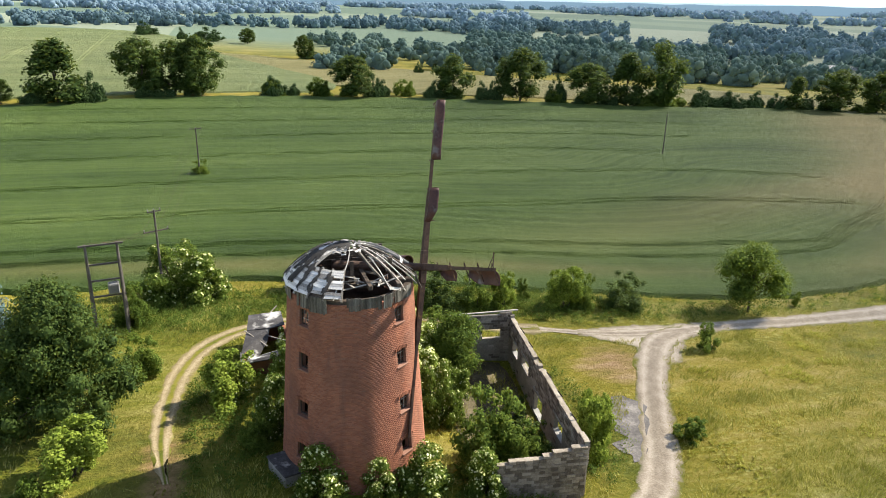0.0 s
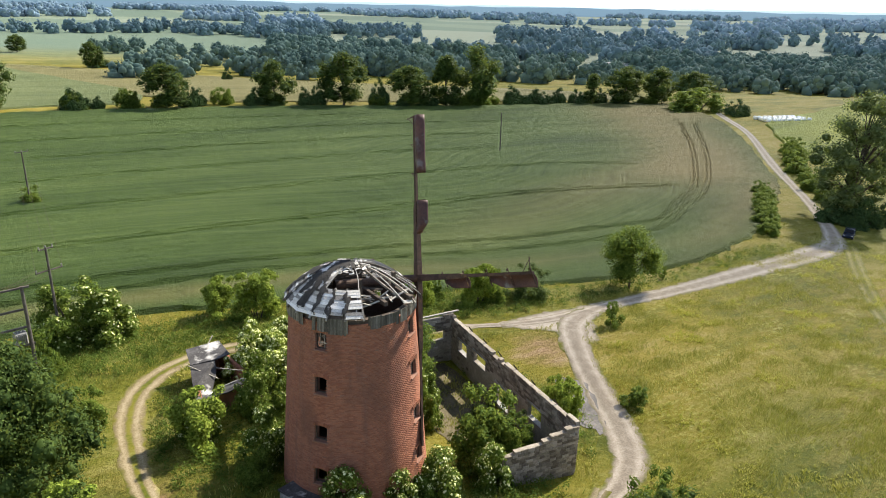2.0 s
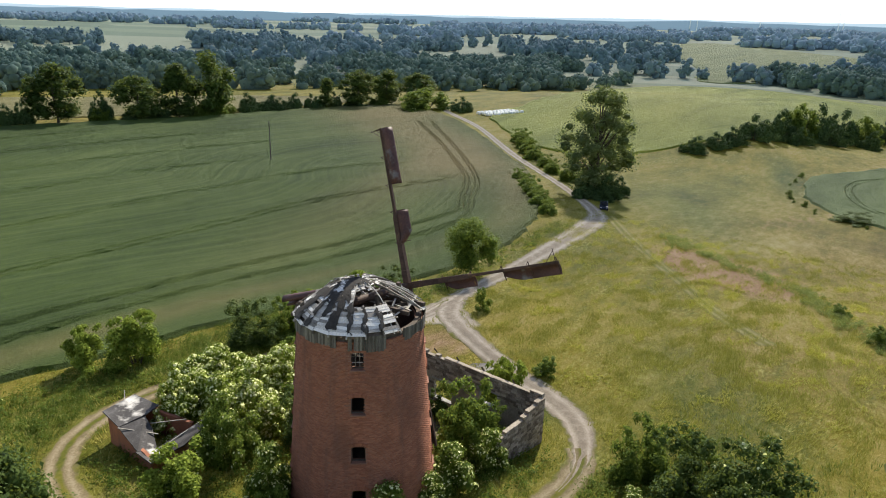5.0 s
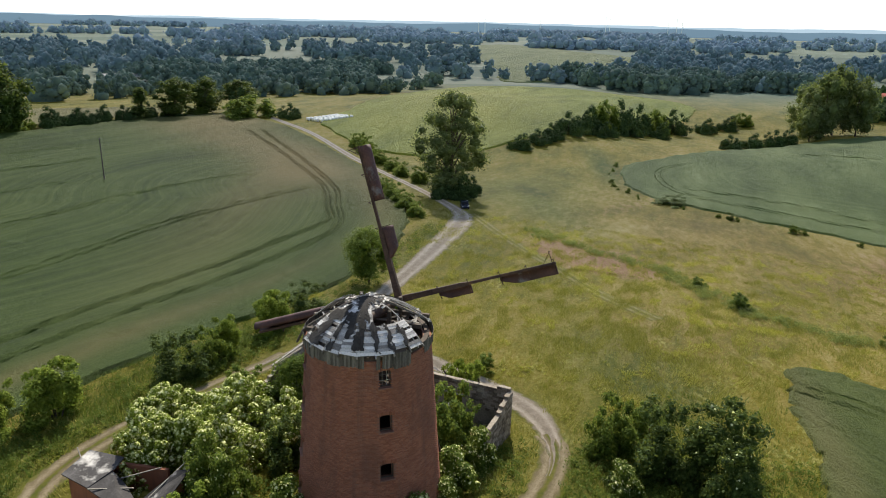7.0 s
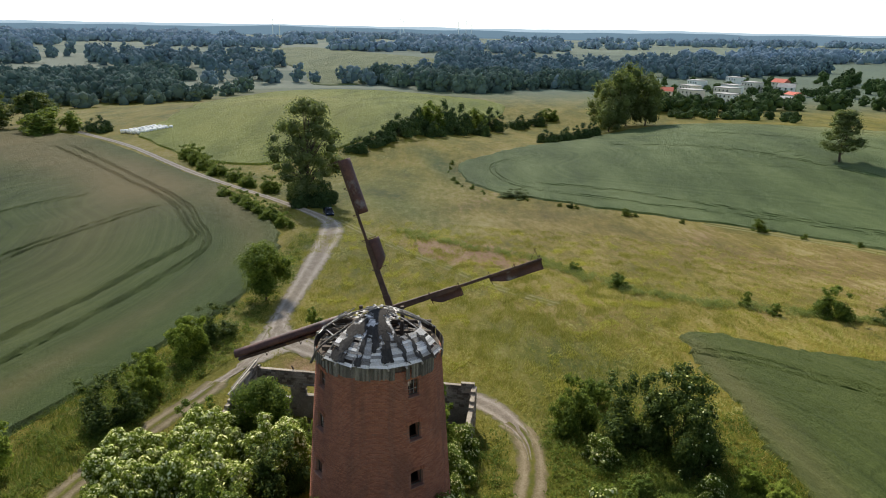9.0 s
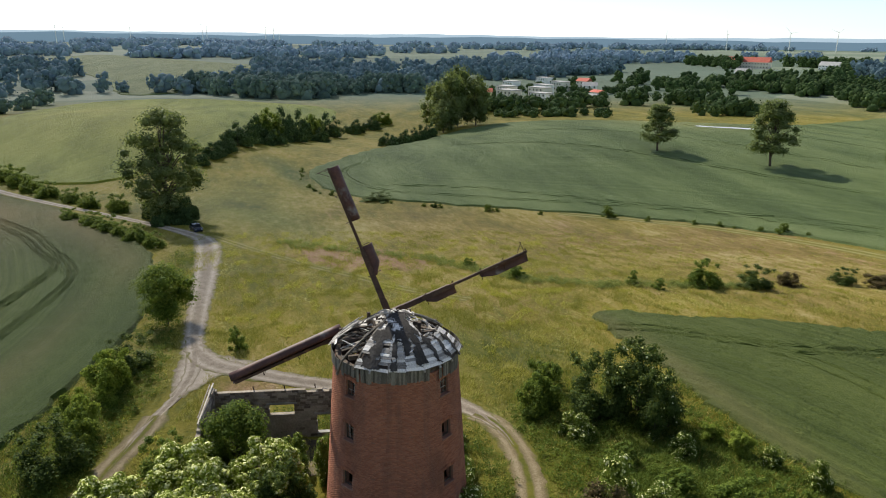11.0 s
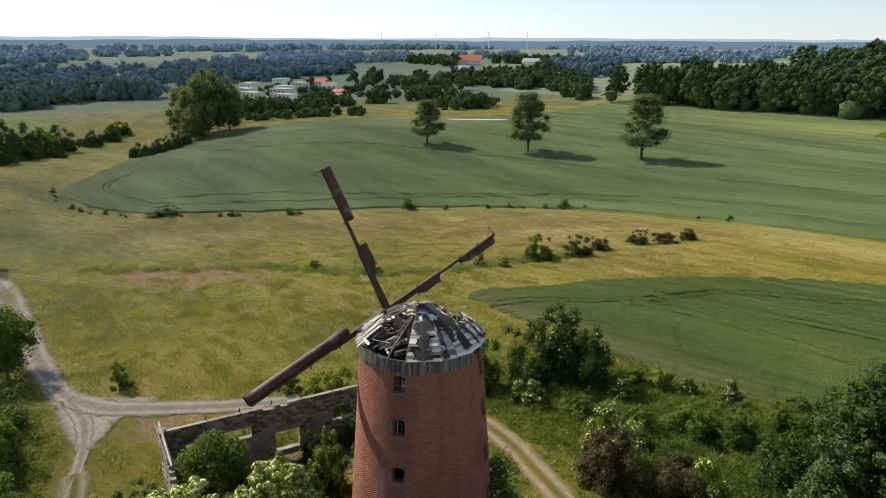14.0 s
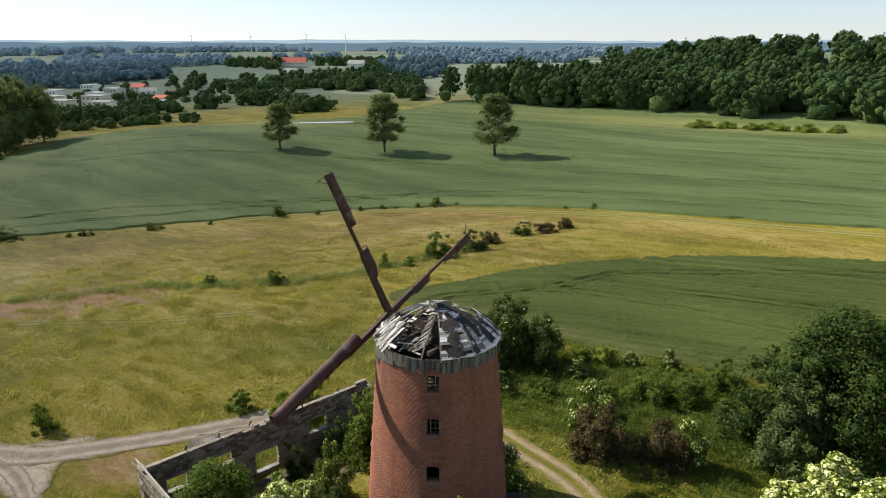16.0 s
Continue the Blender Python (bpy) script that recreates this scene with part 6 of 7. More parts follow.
bush("elder", 3.4, 24.2, 3.6, 2.0, "low elder with blossom")
tree("locust", -13.6, 16.2, 14.5, 11.5, "broad spreading dark green tree", "trees by the mill")
bush("dark", -8.2, 18.6, 8.0, 6.4, "dark dense green bush")
bush("willow", -11.4, 22.0, 6.0, 6.4, "grey-green drooping willow bush")
bush("elder_full", -15.4, 27.0, 10.4, 4.8, ELD + " in the thicket")
bush("elder", 2.6, 11.0, 2.4, 2.4, "small elder at the oat field edge")
bush("light", 8.4, 13.6, 2.6, 1.8, "small light shrub at the oat field edge")
BANK = ((15.3, 25.6, 2.6, 2.2, "elder", "low elder with blossom on the bank"), (9.1, 18.4, 2.8, 2.2, "elder", "low elder with blossom on the bank"), (6.2, 12.4, 2.2, 1.6, "elder", "small elder with blossom on the bank"),
        (1.6, 18.6, 5.0, 2.6, "green", "feathery green thicket on the bank"), (-1.4, 17.0, 4.6, 2.8, "green", "dense green thicket on the bank"), (4.8, 21.8, 3.4, 1.8, "small", "low leafy bush on the bank"),
        (-3.4, 12.2, 4.2, 2.6, "green", "dense green thicket on the bank"), (10.6, 14.8, 2.4, 1.5, "light", "low bright green bush on the bank"), (9.8, 23.6, 2.8, 1.5, "small", "low leafy clump on the bank"))
for x, y, w, h, k, lb in BANK:
    bush(k, x, y, w, h, lb)
# meadow shrubs
for x, y, w, h, k in ((126.5, -38.4, 4.4, 2.7, "small"), (95.3, -65.5, 3.9, 2.2, "small"), (53.8, -15, 5.4, 3.7, "green"), (51.8, -22.8, 6.0, 3.2, "dark"), (52.5, -29.7, 4.2, 2.4, "brown"), (51.9, -39.8, 4.6, 2.4, "dark"), (49.3, -44.1, 5.4, 2.2, "brown"),
                      (47.8, -49.5, 3.6, 2.5, "brown"), (65.5, 10.9, 3.7, 2.1, "small"), (56.9, -4.6, 1.9, 2.1, "small"), (76.3, 15.5, 2.8, 1.5, "small"), (53.6, -7.1, 2.3, 1.5, "small"), (161, 16.4, 9.8, 2.2, "dark"), (140, -10, 3.0, 1.8, "small"), (148, 3, 2.6, 1.6, "dark")):
    bush(k, x, y, w, h, "low shrub in the rough meadow", group="meadow shrubs")
# rough strip along the barley
edge_pts = spline([(222, 33), (190, 32), (166, 23), (150, 4), (139, -14), (127, -37), (116, -50), (104, -61), (85, -69.5), (54, -73.5), (22, -74.5)], 5.0)
for p in edge_pts:
    if rng.random() < 0.62:
        s = rng.uniform(0.9, 2.3)
        bush("small", p[0] + rng.uniform(-1.5, 0.5), p[1] + rng.uniform(-0.6, 2.2), s, s * rng.uniform(0.4, 0.7), "low tuft on the rough field edge", group="field edge tufts")
# along the far track
tree("poplar", 131.5, 69.6, 19.0, 25.0, "tall grey-green poplar by the track bend", "trees by the track")
for x, y, w, h in ((129, 66, 9, 6), (136, 72, 9, 7), (126, 70, 8, 5), (138, 66, 7, 5)):
    bush("scrub_dark", x, y, w, h, "dark scrub under the poplar", group="track scrub")
for x, y, w, h in ((103, 69.5, 4.5, 2.6), (108, 73, 5.5, 3.2), (113, 76.5, 5, 2.8), (118, 80, 6, 3.2), (125, 84, 5.5, 3), (133, 90, 5, 2.6), (146, 82, 6, 4), (154, 90, 6, 3.6), (163, 96, 6, 3.4), (172, 103.5, 7, 4), (181, 110, 7, 4), (190, 115, 8, 5), (198, 121, 8, 4.4)):
    bush("green", x, y, w, h, "scrub beside the gravel track", group="track scrub")
    bush("scrub", x + 3.2, y + 1.4, w * 0.9, h * 0.75, "low scrub beside the gravel track", group="track scrub")
# lone trees in the barley
for x, y, w, h in ((189.9, -91.1, 16.0, 16.5), (155.7, -111.2, 18.5, 21.0), (119.3, -128.7, 20.0, 21.4)):
    tree("fieldtree", x, y, w, h, "tall open-crowned tree standing in the barley", "lone field trees")
# tree row beyond the wheat
ROW = [(-65, 262, 7, 8, 0), (-47.9, 260.7, 17, 20.5, 2), (-39, 262.8, 13, 10, 3), (-55, 262, 8, 7, 3), (-23.5, 279, 17, 20, 0), (-13, 281.9, 17, 19, 0), (-4, 278.7, 16, 21, 0), (22.4, 278.5, 13, 7.5, 3), (39.5, 278.4, 11, 7.5, 4), (51.4, 271.6, 16, 15.5, 0),
       (60, 274, 10, 9, 3), (73.3, 278.3, 10.5, 7, 4), (90.6, 269.1, 14, 16, 1), (84, 272, 9, 7, 3), (107.8, 266.8, 9.5, 8.5, 3)]
ROW2 = [(115.6, 259.3, 17.5, 20, 0), (129.6, 255.1, 10, 11, 3), (139.2, 247.5, 17, 15.5, 0), (153.7, 243.2, 13, 20, 2), (166.3, 239, 16.5, 23, 1), (184.4, 238, 13.4, 8, 3), (194.7, 233.9, 12.5, 6.8, 3), (219.8, 225.6, 10, 13, 2), (231.3, 217.9, 15.5, 16, 0), (250.8, 216.3, 15, 15, 1),
        (241, 188, 26, 10, 4), (252, 200, 14, 12, 3), (244, 171, 12, 6.5, 3), (262, 205, 16, 14, 0)]
ROW_KINDS = ("hedge_a", "hedge_b", "hedge_c", "scrub_dark", "scrub")
for x, y, w, h, k in ROW + ROW2:
    (tree if k < 3 else bush)(ROW_KINDS[k], x, y, w * (1.2 if k < 3 else 1.0), h, "dark rounded tree in the hedgerow" if k < 3 else "dense scrub in the hedgerow", group="hedgerow")
hedge_line = spline([(-66, 262), (-40, 265), (-5, 281), (40, 279), (75, 274), (110, 264), (150, 246), (195, 235), (230, 220), (252, 205)], 9.0)
for p in hedge_line:
    if rng.random() < 0.8:
        bush(rng.choice(("scrub", "scrub_dark", "scrub_dark")), p[0] + rng.uniform(-2, 2), p[1] + rng.uniform(-2, 3), rng.uniform(7, 13), rng.uniform(3.5, 7.5), "dense scrub filling the hedgerow", group="hedgerow")
for x, y, w, h, k in ((-46, 618, 22, 11, 3), (-18, 577, 9, 9, 3), (1, 575, 26, 10, 3), (28, 555, 14, 11, 0), (55, 445, 13, 14, 0), (98, 413, 8, 8, 3), (107, 376, 6, 6.4, 3), (60, 452, 20, 6, 3), (88, 430, 16, 6, 3), (130, 400, 18, 6, 3)):
    (tree if k < 3 else bush)(ROW_KINDS[k], x, y, w, h, "field bush far beyond the hedgerow", group="far field bushes")
# copses in the dip
for x, y, w, h, k in ((234, 69, 12, 6, 3), (246, 64, 12, 6, 3), (256, 60, 12, 7, 3), (272, 55, 16, 10, 3), (284, 48, 16, 12, 3), (296, 42, 18, 15, 4), (306, 36, 18, 15, 3), (318, 28, 18, 14, 3), (332, 20, 18, 13, 4), (348, 10, 18, 13, 3), (300, 30, 14, 9, 3), (282, 40, 12, 7, 3), (318, 16, 12, 8, 3),
                      (366, -8, 14, 8, 3), (378, -20, 14, 8, 3), (392, -28, 14, 8, 4), (290, -12, 12, 6.5, 3), (300, -22, 12, 7, 3), (312, -32, 12, 8, 3), (322, -40, 12, 8, 3)):
    bush(ROW_KINDS[k], x, y, w, h, "dense copse of dark bushes in the dip", group="copse")
for x, y, w, h, k in ((346, -58, 22, 32, 0), (358, -66, 22, 34, 1), (350, -74, 20, 28, 0), (338, -52, 16, 18, 1), (362, -54, 20, 26, 0)):
    tree("corner", x, y, w, h, "tall dense grey-green trees at the field corner", "corner trees")
for x, y in ((100, -281), (88, -284), (76, -285), (64, -287), (52, -288), (40, -289), (70, -292), (90, -290)):
    bush("scrub_light", x, y, rng.uniform(9, 15), rng.uniform(3, 5), "low willow scrub round a wet hollow", group="hollow scrub")


# ---- woods ----
def wood(name, spots, mat, label, leaves, size, seed, boughs=11):
    """A far wood: many crowns in one mesh. spots: x, y, width, height."""
    rg = np.random.default_rng(seed)
    vs, fs, o = [], [], 0
    size_k = 0.55 / math.sqrt(boughs)
    for x, y, w, h in spots:
        z = float(land(x, y))
        cl = []
        k = int(rg.integers(int(boughs * 0.8), int(boughs * 1.2) + 1))
        slim = rg.uniform(0.85, 1.15)
        for i in range(k):
            q = 0.26 + 0.66 * (i + rg.random()) / k
            env = math.sqrt(max(0.05, 1 - ((q - 0.46) / 0.50) ** 2)) * slim
            a, u = 2.4 * i + rg.uniform(-0.5, 0.5), rg.uniform(0.55, 1.0)
            cl.append((x + 0.40 * w * u * env * math.cos(a), y + 0.40 * w * u * env * math.sin(a), z + h * q, size_k * w * rg.uniform(0.7, 1.3)))
        cl.append((x, y, z + h * 0.42, 0.32 * w))
        cl.append((x, y, z + h * 0.66, 0.26 * w))
        cl.append((x + 0.2 * w * rg.normal(), y + 0.2 * w * rg.normal(), z + h * 0.14, 0.3 * w))
        v, f = lumps(rg, cl, 0.78)
        if leaves:
            v, f = joined(leaf_cloud(rg, cl, leaves, size * rg.uniform(0.85, 1.2), 0.0, 0.86, 0.55), (v, f))
        v[:, 2] = np.maximum(v[:, 2], z + 0.1)
        vs.append(v)
        fs.append(f + o)
        o += len(v)
    me = fast_mesh(name, np.concatenate(vs), np.concatenate(fs), mat)
    return tagged(new(name, me), label, "wood", kind="stuff")


def band(line, depth, gap, w, h, seed, jitter=0.5):
    """Tree places along a line, several rows deep."""
    rg = np.random.default_rng(seed)
    out = []
    ln = spline(line, gap)
    nr = offset(ln, 1.0) - ln
    for row in range(depth):
        for p, q in zip(ln, nr):
            if rg.random() < 0.88:
                out.append((p[0] + q[0] * row * gap + rg.normal(0, gap * jitter * 0.5), p[1] + q[1] * row * gap + rg.normal(0, gap * jitter * 0.5), w * rg.uniform(0.7, 1.3), h * rg.uniform(0.7, 1.2)))
    return out


# the wood on the rise
spots = band([(300, -336), (270, -356), (246, -373), (205, -388), (169, -392), (112, -388), (70, -374), (28, -362), (-40, -348), (-120, -338)][::-1], 16, 15, 24, 20, 41)
spots = [(x, y if y < -330 else 2 * -340 - y, w, h * (1.0 + 0.22 * min(1.0, max(0.0, (x - 60) / 150)))) for x, y, w, h in spots]
wood("wood_rise", spots[::2], M["leaf_wood"], "dark dense broadleaf wood on the rise", 520, 1.15, 42, 34)
wood("wood_rise_light", spots[1::2], M["leaf_wood"], "dense broadleaf wood on the rise", 520, 1.15, 43, 34)


def scatter(n, az0, az1, r0, r1, cut, size, high, seed, freq=0.006, avoid=()):
    """Tree places in a sector of the land, in groups."""
    rg = np.random.default_rng(seed)
    out = []
    tries = 0
    while len(out) < n and tries < n * 40:
        tries += 1
        a, r = radians(rg.uniform(az0, az1)), math.sqrt(rg.uniform(r0 * r0, r1 * r1))
        x, y = 15 + r * math.cos(a), 38 + r * math.sin(a)
        if noise.noise(Vector((x * freq, y * freq, seed * 1.7))) < cut or any(bool(inside(np.array(p, float), x, y)) for p in avoid):
            continue
        out.append((x, y, size * rg.uniform(0.7, 1.35), high * rg.uniform(0.65, 1.25)))
    return out


VILLAGE = [(430, -120), (680, -120), (720, -320), (430, -320)]
HILL = [(230, 160), (190, 95), (350, 20), (470, -5), (560, 60), (560, 150), (470, 185), (300, 170)]
VALLEY = [(1122, 342), (1477, 313), (1162, 129), (963, 23), (717, 64), (599, 141), (766, 191)]
MANOR = [(560, -400), (980, -560), (980, -780), (700, -760), (560, -520)]
spots = scatter(450, 22, 70, 395, 600, -0.18, 18, 14, 1, avoid=(HILL, VALLEY)) + scatter(170, -13, 24, 440, 640, -0.25, 18, 15, 2, avoid=(HILL, VILLAGE, VALLEY))
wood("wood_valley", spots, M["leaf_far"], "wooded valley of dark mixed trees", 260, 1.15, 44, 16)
spots = scatter(150, 15, 70, 385, 620, -0.2, 14, 10, 3, avoid=(HILL, VALLEY)) + scatter(60, 62, 84, 350, 560, 0.12, 13, 9, 4, 0.012)
wood("wood_valley_light", spots, M["leaf_far"], "lighter trees and scrub of the valley", 170, 1.0, 49, 12)
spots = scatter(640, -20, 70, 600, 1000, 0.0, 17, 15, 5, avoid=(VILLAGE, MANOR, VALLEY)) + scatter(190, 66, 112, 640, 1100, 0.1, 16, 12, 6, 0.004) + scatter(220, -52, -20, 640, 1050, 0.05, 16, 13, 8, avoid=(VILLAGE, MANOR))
wood("wood_middle", spots, M["leaf_mid_haze"], "scattered woods of the middle distance", 70, 1.8, 45, 9)
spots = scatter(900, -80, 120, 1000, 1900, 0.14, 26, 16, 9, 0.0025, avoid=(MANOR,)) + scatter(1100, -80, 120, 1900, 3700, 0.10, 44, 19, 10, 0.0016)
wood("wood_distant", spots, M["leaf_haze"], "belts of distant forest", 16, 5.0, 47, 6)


# ---- far ridges ----
def ridge(name, radius, base, height, seed, col, label):
    """A plain rim of distance, its haze painted as blue colour and glow."""
    m = bpy.data.materials.new(name)
    m.use_nodes = True
    nt = m.node_tree
    b = nt.nodes["Principled BSDF"]
    b.inputs["Roughness"].default_value = 1.0
    b.inputs["Specular IOR Level"].default_value = 0.0
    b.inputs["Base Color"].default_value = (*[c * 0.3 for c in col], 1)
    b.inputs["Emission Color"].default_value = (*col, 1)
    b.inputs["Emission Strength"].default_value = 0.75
    n = 720
    v, f = [], []
    for i in range(n):
        a = 2 * math.pi * i / n
        hh = base + height * (0.55 + 0.5 * noise.noise(Vector((math.cos(a) * 5, math.sin(a) * 5, seed))) + 0.28 * noise.noise(Vector((math.cos(a) * 28, math.sin(a) * 28, seed))))
        for rr, z in ((radius, -60.0), (radius, hh), (radius + 60, -60.0)):
            v.append((15 + rr * math.cos(a), 38 + rr * math.sin(a), z))
    for i in range(n):
        j = (i + 1) % n
        f.append((3 * i, 3 * j, 3 * j + 1, 3 * i + 1))
        f.append((3 * i + 1, 3 * j + 1, 3 * j + 2, 3 * i + 2))
    tagged(new(name, mesh(name, v, f, m)), label, "backdrop", kind="structure")


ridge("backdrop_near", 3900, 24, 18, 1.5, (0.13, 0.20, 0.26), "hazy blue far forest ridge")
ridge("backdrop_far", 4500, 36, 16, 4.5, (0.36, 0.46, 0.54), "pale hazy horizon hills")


# ---- distant buildings ----
def house(x, y, w, d, h, roof, wallmat, roofmat, turn, label, floors=2, cols=4):
    ob = thing("house", x, y, float(land(x, y)), label, "house", "village houses", turn=turn)
    bm = bmesh.new()
    box(bm, (w, d, h + 1), pose(0, 0, (h - 1) / 2), 0.05)
    part("wall", bm, wallmat, ob)
    bm = bmesh.new()
    if roof:
        o = 0.5
        vs = [bm.verts.new(p) for p in ((-w / 2 - o, -d / 2 - o, h), (w / 2 + o, -d / 2 - o, h), (w / 2 + o, d / 2 + o, h), (-w / 2 - o, d / 2 + o, h), (-w / 2 - o, 0, h + roof), (w / 2 + o, 0, h + roof))]
        for q in ((0, 1, 5, 4), (2, 3, 4, 5), (0, 4, 3), (1, 2, 5), (0, 3, 2, 1)):
            bm.faces.new([vs[i] for i in q])
    else:
        box(bm, (w + 0.6, d + 0.6, 0.5), pose(0, 0, h + 0.25), 0.05)
    part("roof", bm, roofmat, ob)
    for side in (-1, 1):
        for fl in range(floors):
            for c in range(cols):
                bm = bmesh.new()
                box(bm, (1.3, 0.12, 1.4), pose(-w / 2 + w * (c + 0.5) / cols, side * (d / 2 + 0.03), h * (fl + 0.55) / floors))
                part("window", bm, glassy, ob)


cream = surface("cream_render", (0.5, 0.46, 0.38), (0.62, 0.58, 0.50), (0.72, 0.68, 0.60), 0.2, 2, 0.9, 0)
white = surface("white_render", (0.6, 0.6, 0.58), (0.72, 0.72, 0.70), (0.8, 0.8, 0.78), 0.2, 2, 0.9, 0)
tile_red = surface("red_roof_tiles", (0.30, 0.07, 0.05), (0.42, 0.11, 0.08), (0.5, 0.17, 0.12), 0.5, 3, 0.8, 0)
grey_roof = surface("grey_flat_roof", (0.2, 0.2, 0.2), (0.3, 0.3, 0.3), (0.42, 0.42, 0.41), 0.3, 2, 0.9, 0)
for x, y, w, d, h, rf, wm, rm, tn, lb in (
        (500, -150, 18, 11, 8, 0, cream, grey_roof, 20, "flat-roofed cream block of flats"), (486, -172, 16, 10, 6, 0, white, grey_roof, 25, "flat-roofed white village block"), (520, -185, 18, 11, 8, 0, cream, grey_roof, 18, "flat-roofed cream block of flats"),
        (548, -200, 16, 10, 8, 0, white, grey_roof, 15, "flat-roofed white block of flats"), (545, -165, 16, 10, 8, 0, cream, grey_roof, 15, "flat-roofed cream block of flats"), (575, -228, 16, 10, 8, 0, cream, grey_roof, 12, "flat-roofed cream block of flats"),
        (600, -190, 16, 10, 8, 0, white, grey_roof, 12, "flat-roofed white block of flats"), (596, -262, 12, 9, 6, 3, cream, tile_red, 30, "small house with red roof"), (560, -250, 13, 9, 5, 3, white, grey_roof, 60, "small white village house"),
        (470, -205, 13, 9, 4, 2, white, grey_roof, 40, "low white village outhouse"), (505, -230, 12, 8, 4, 2, cream, tile_red, 10, "low house with red roof"), (640, -240, 16, 10, 7, 0, white, grey_roof, 12, "flat-roofed white block of flats"),
        (530, -140, 12, 9, 5, 3, cream, tile_red, 70, "village house with red roof"), (455, -178, 20, 6, 3.5, 0, white, grey_roof, 15, "long low white shed"),
        (621, -458, 15, 10, 6, 4, white, grey_roof, 30, "white gabled village house"), (860, -650, 60, 16, 9, 7, cream, tile_red, 35, "long manor with bright red roof"), (900, -690, 36, 14, 8, 6, cream, tile_red, 120, "wing of the manor with red roof"), (760, -700, 26, 12, 6, 5, white, grey_roof, 20, "pale long farm building"),
        (480, 330, 40, 14, 6, 2, white, grey_roof, -40, "long pale farm shed among trees"), (420, 395, 30, 12, 5, 2, white, grey_roof, -50, "pale farm shed among trees")):
    house(x, y, w, d, h, rf, wm, rm, tn, lb, 2 if h > 4.5 else 1, max(3, int(w / 4)))
rg = np.random.default_rng(50)
spots = [(rg.uniform(440, 660), rg.uniform(-300, -130), rg.uniform(6, 11), rg.uniform(4, 8)) for _ in range(80)] + band([(400, -395), (432, -402), (470, -385)], 2, 12, 12, 13, 90) + band([(470, -330), (560, -330), (640, -340)], 2, 18, 15, 12, 91)
wood("wood_village", spots, M["leaf_wood"], "garden trees between the village houses", 110, 0.9, 48, 12)
spots = scatter(170, -50, -18, 380, 640, 0.0, 13, 9, 14, 0.012, avoid=(FIELD_B, HILL, VILLAGE)) + [(x, y, w, h) for x, y, w, h in band([(388, -98), (367, -106), (349, -128), (330, -152)], 2, 9, 9, 4.5, 92)]
spots += scatter(120, -47, -34, 640, 1250, -0.1, 17, 14, 15, 0.008, avoid=(MANOR,)) + band([(820, -600), (880, -650), (940, -640)], 2, 16, 16, 16, 93) + band([(459, -378), (432, -399), (407, -416)], 3, 9, 12, 12, 94)
wood("wood_garden", spots, M["leaf_wood"], "scattered trees and hedges round the village", 110, 1.0, 95, 12)


def turbine(x, y, hgt, spin):
    ob = thing("wind_turbine", x, y, float(land(x, y)), "slender white wind turbine on the horizon", "wind turbine", "wind turbines")
    bm = bmesh.new()
    rod(bm, (0, 0, 0), (0, 0, hgt), 1.5, 0.9, 10)
    part("tower", bm, white, ob)
    d = Vector((15 - x, 38 - y, 0)).normalized()
    s = Vector((-d.y, d.x, 0))
    bm = bmesh.new()
    rod(bm, Vector((0, 0, hgt)) - d * 4, Vector((0, 0, hgt)) + d * 4, 2, 1.6, 8)
    part("nacelle", bm, white, ob)
    for k in range(3):
        a = radians(spin + 120 * k)
        bm = bmesh.new()
        t = s * math.cos(a) + Vector((0, 0, 1)) * math.sin(a)
        rod(bm, Vector((0, 0, hgt)) + d * 4, Vector((0, 0, hgt)) + d * 4 + t * hgt * 0.42, 0.6, 0.2, 6)
        part("blade", bm, white, ob)


for k, (az, hgt) in enumerate(((12.8, 70), (12.3, 62), (8.0, 66), (3.0, 84), (2.7, 74), (-1.6, 74), (-2.2, 80), (-2.6, 64), (-32.5, 70), (-36.8, 66), (-41, 72), (-44, 76))):
    turbine(15 + 3300 * math.cos(radians(az)), 38 + 3300 * math.sin(radians(az)), hgt, 25 * k)

# wrapped bales at the end of the track
bale_mat = surface("white_bale_wrap", (0.55, 0.57, 0.55), (0.70, 0.71, 0.69), (0.80, 0.81, 0.79), 1, 5, 0.4, 0.2)
bm = bmesh.new()
bmesh.ops.create_cone(bm, cap_ends=True, segments=14, radius1=0.75, radius2=0.75, depth=1.3, matrix=pose(0, 0, 0.72, 90))
bmesh.ops.bevel(bm, geom=bm.edges[:], offset=0.1, segments=1, affect="EDGES")
bale_me = bpy.data.meshes.new("bale")
bm.to_mesh(bale_me)
bm.free()
bale_me.materials.append(bale_mat)
for i in range(9):
    for j in range(4):
        x, y = 236.5 + i * 1.7 - j * 0.4 + rng.uniform(-.3, .3), 160.5 - i * 0.9 - j * 2.3 + rng.uniform(-.3, .3)
        x += 4
        ob = new("silage_bale", bale_me)
        ob.matrix_basis = pose(x, y, float(land(x, y)), 0, 0, rng.uniform(-15, 15))
        tagged(ob, "round white-wrapped silage bale", "bale", "silage bales")


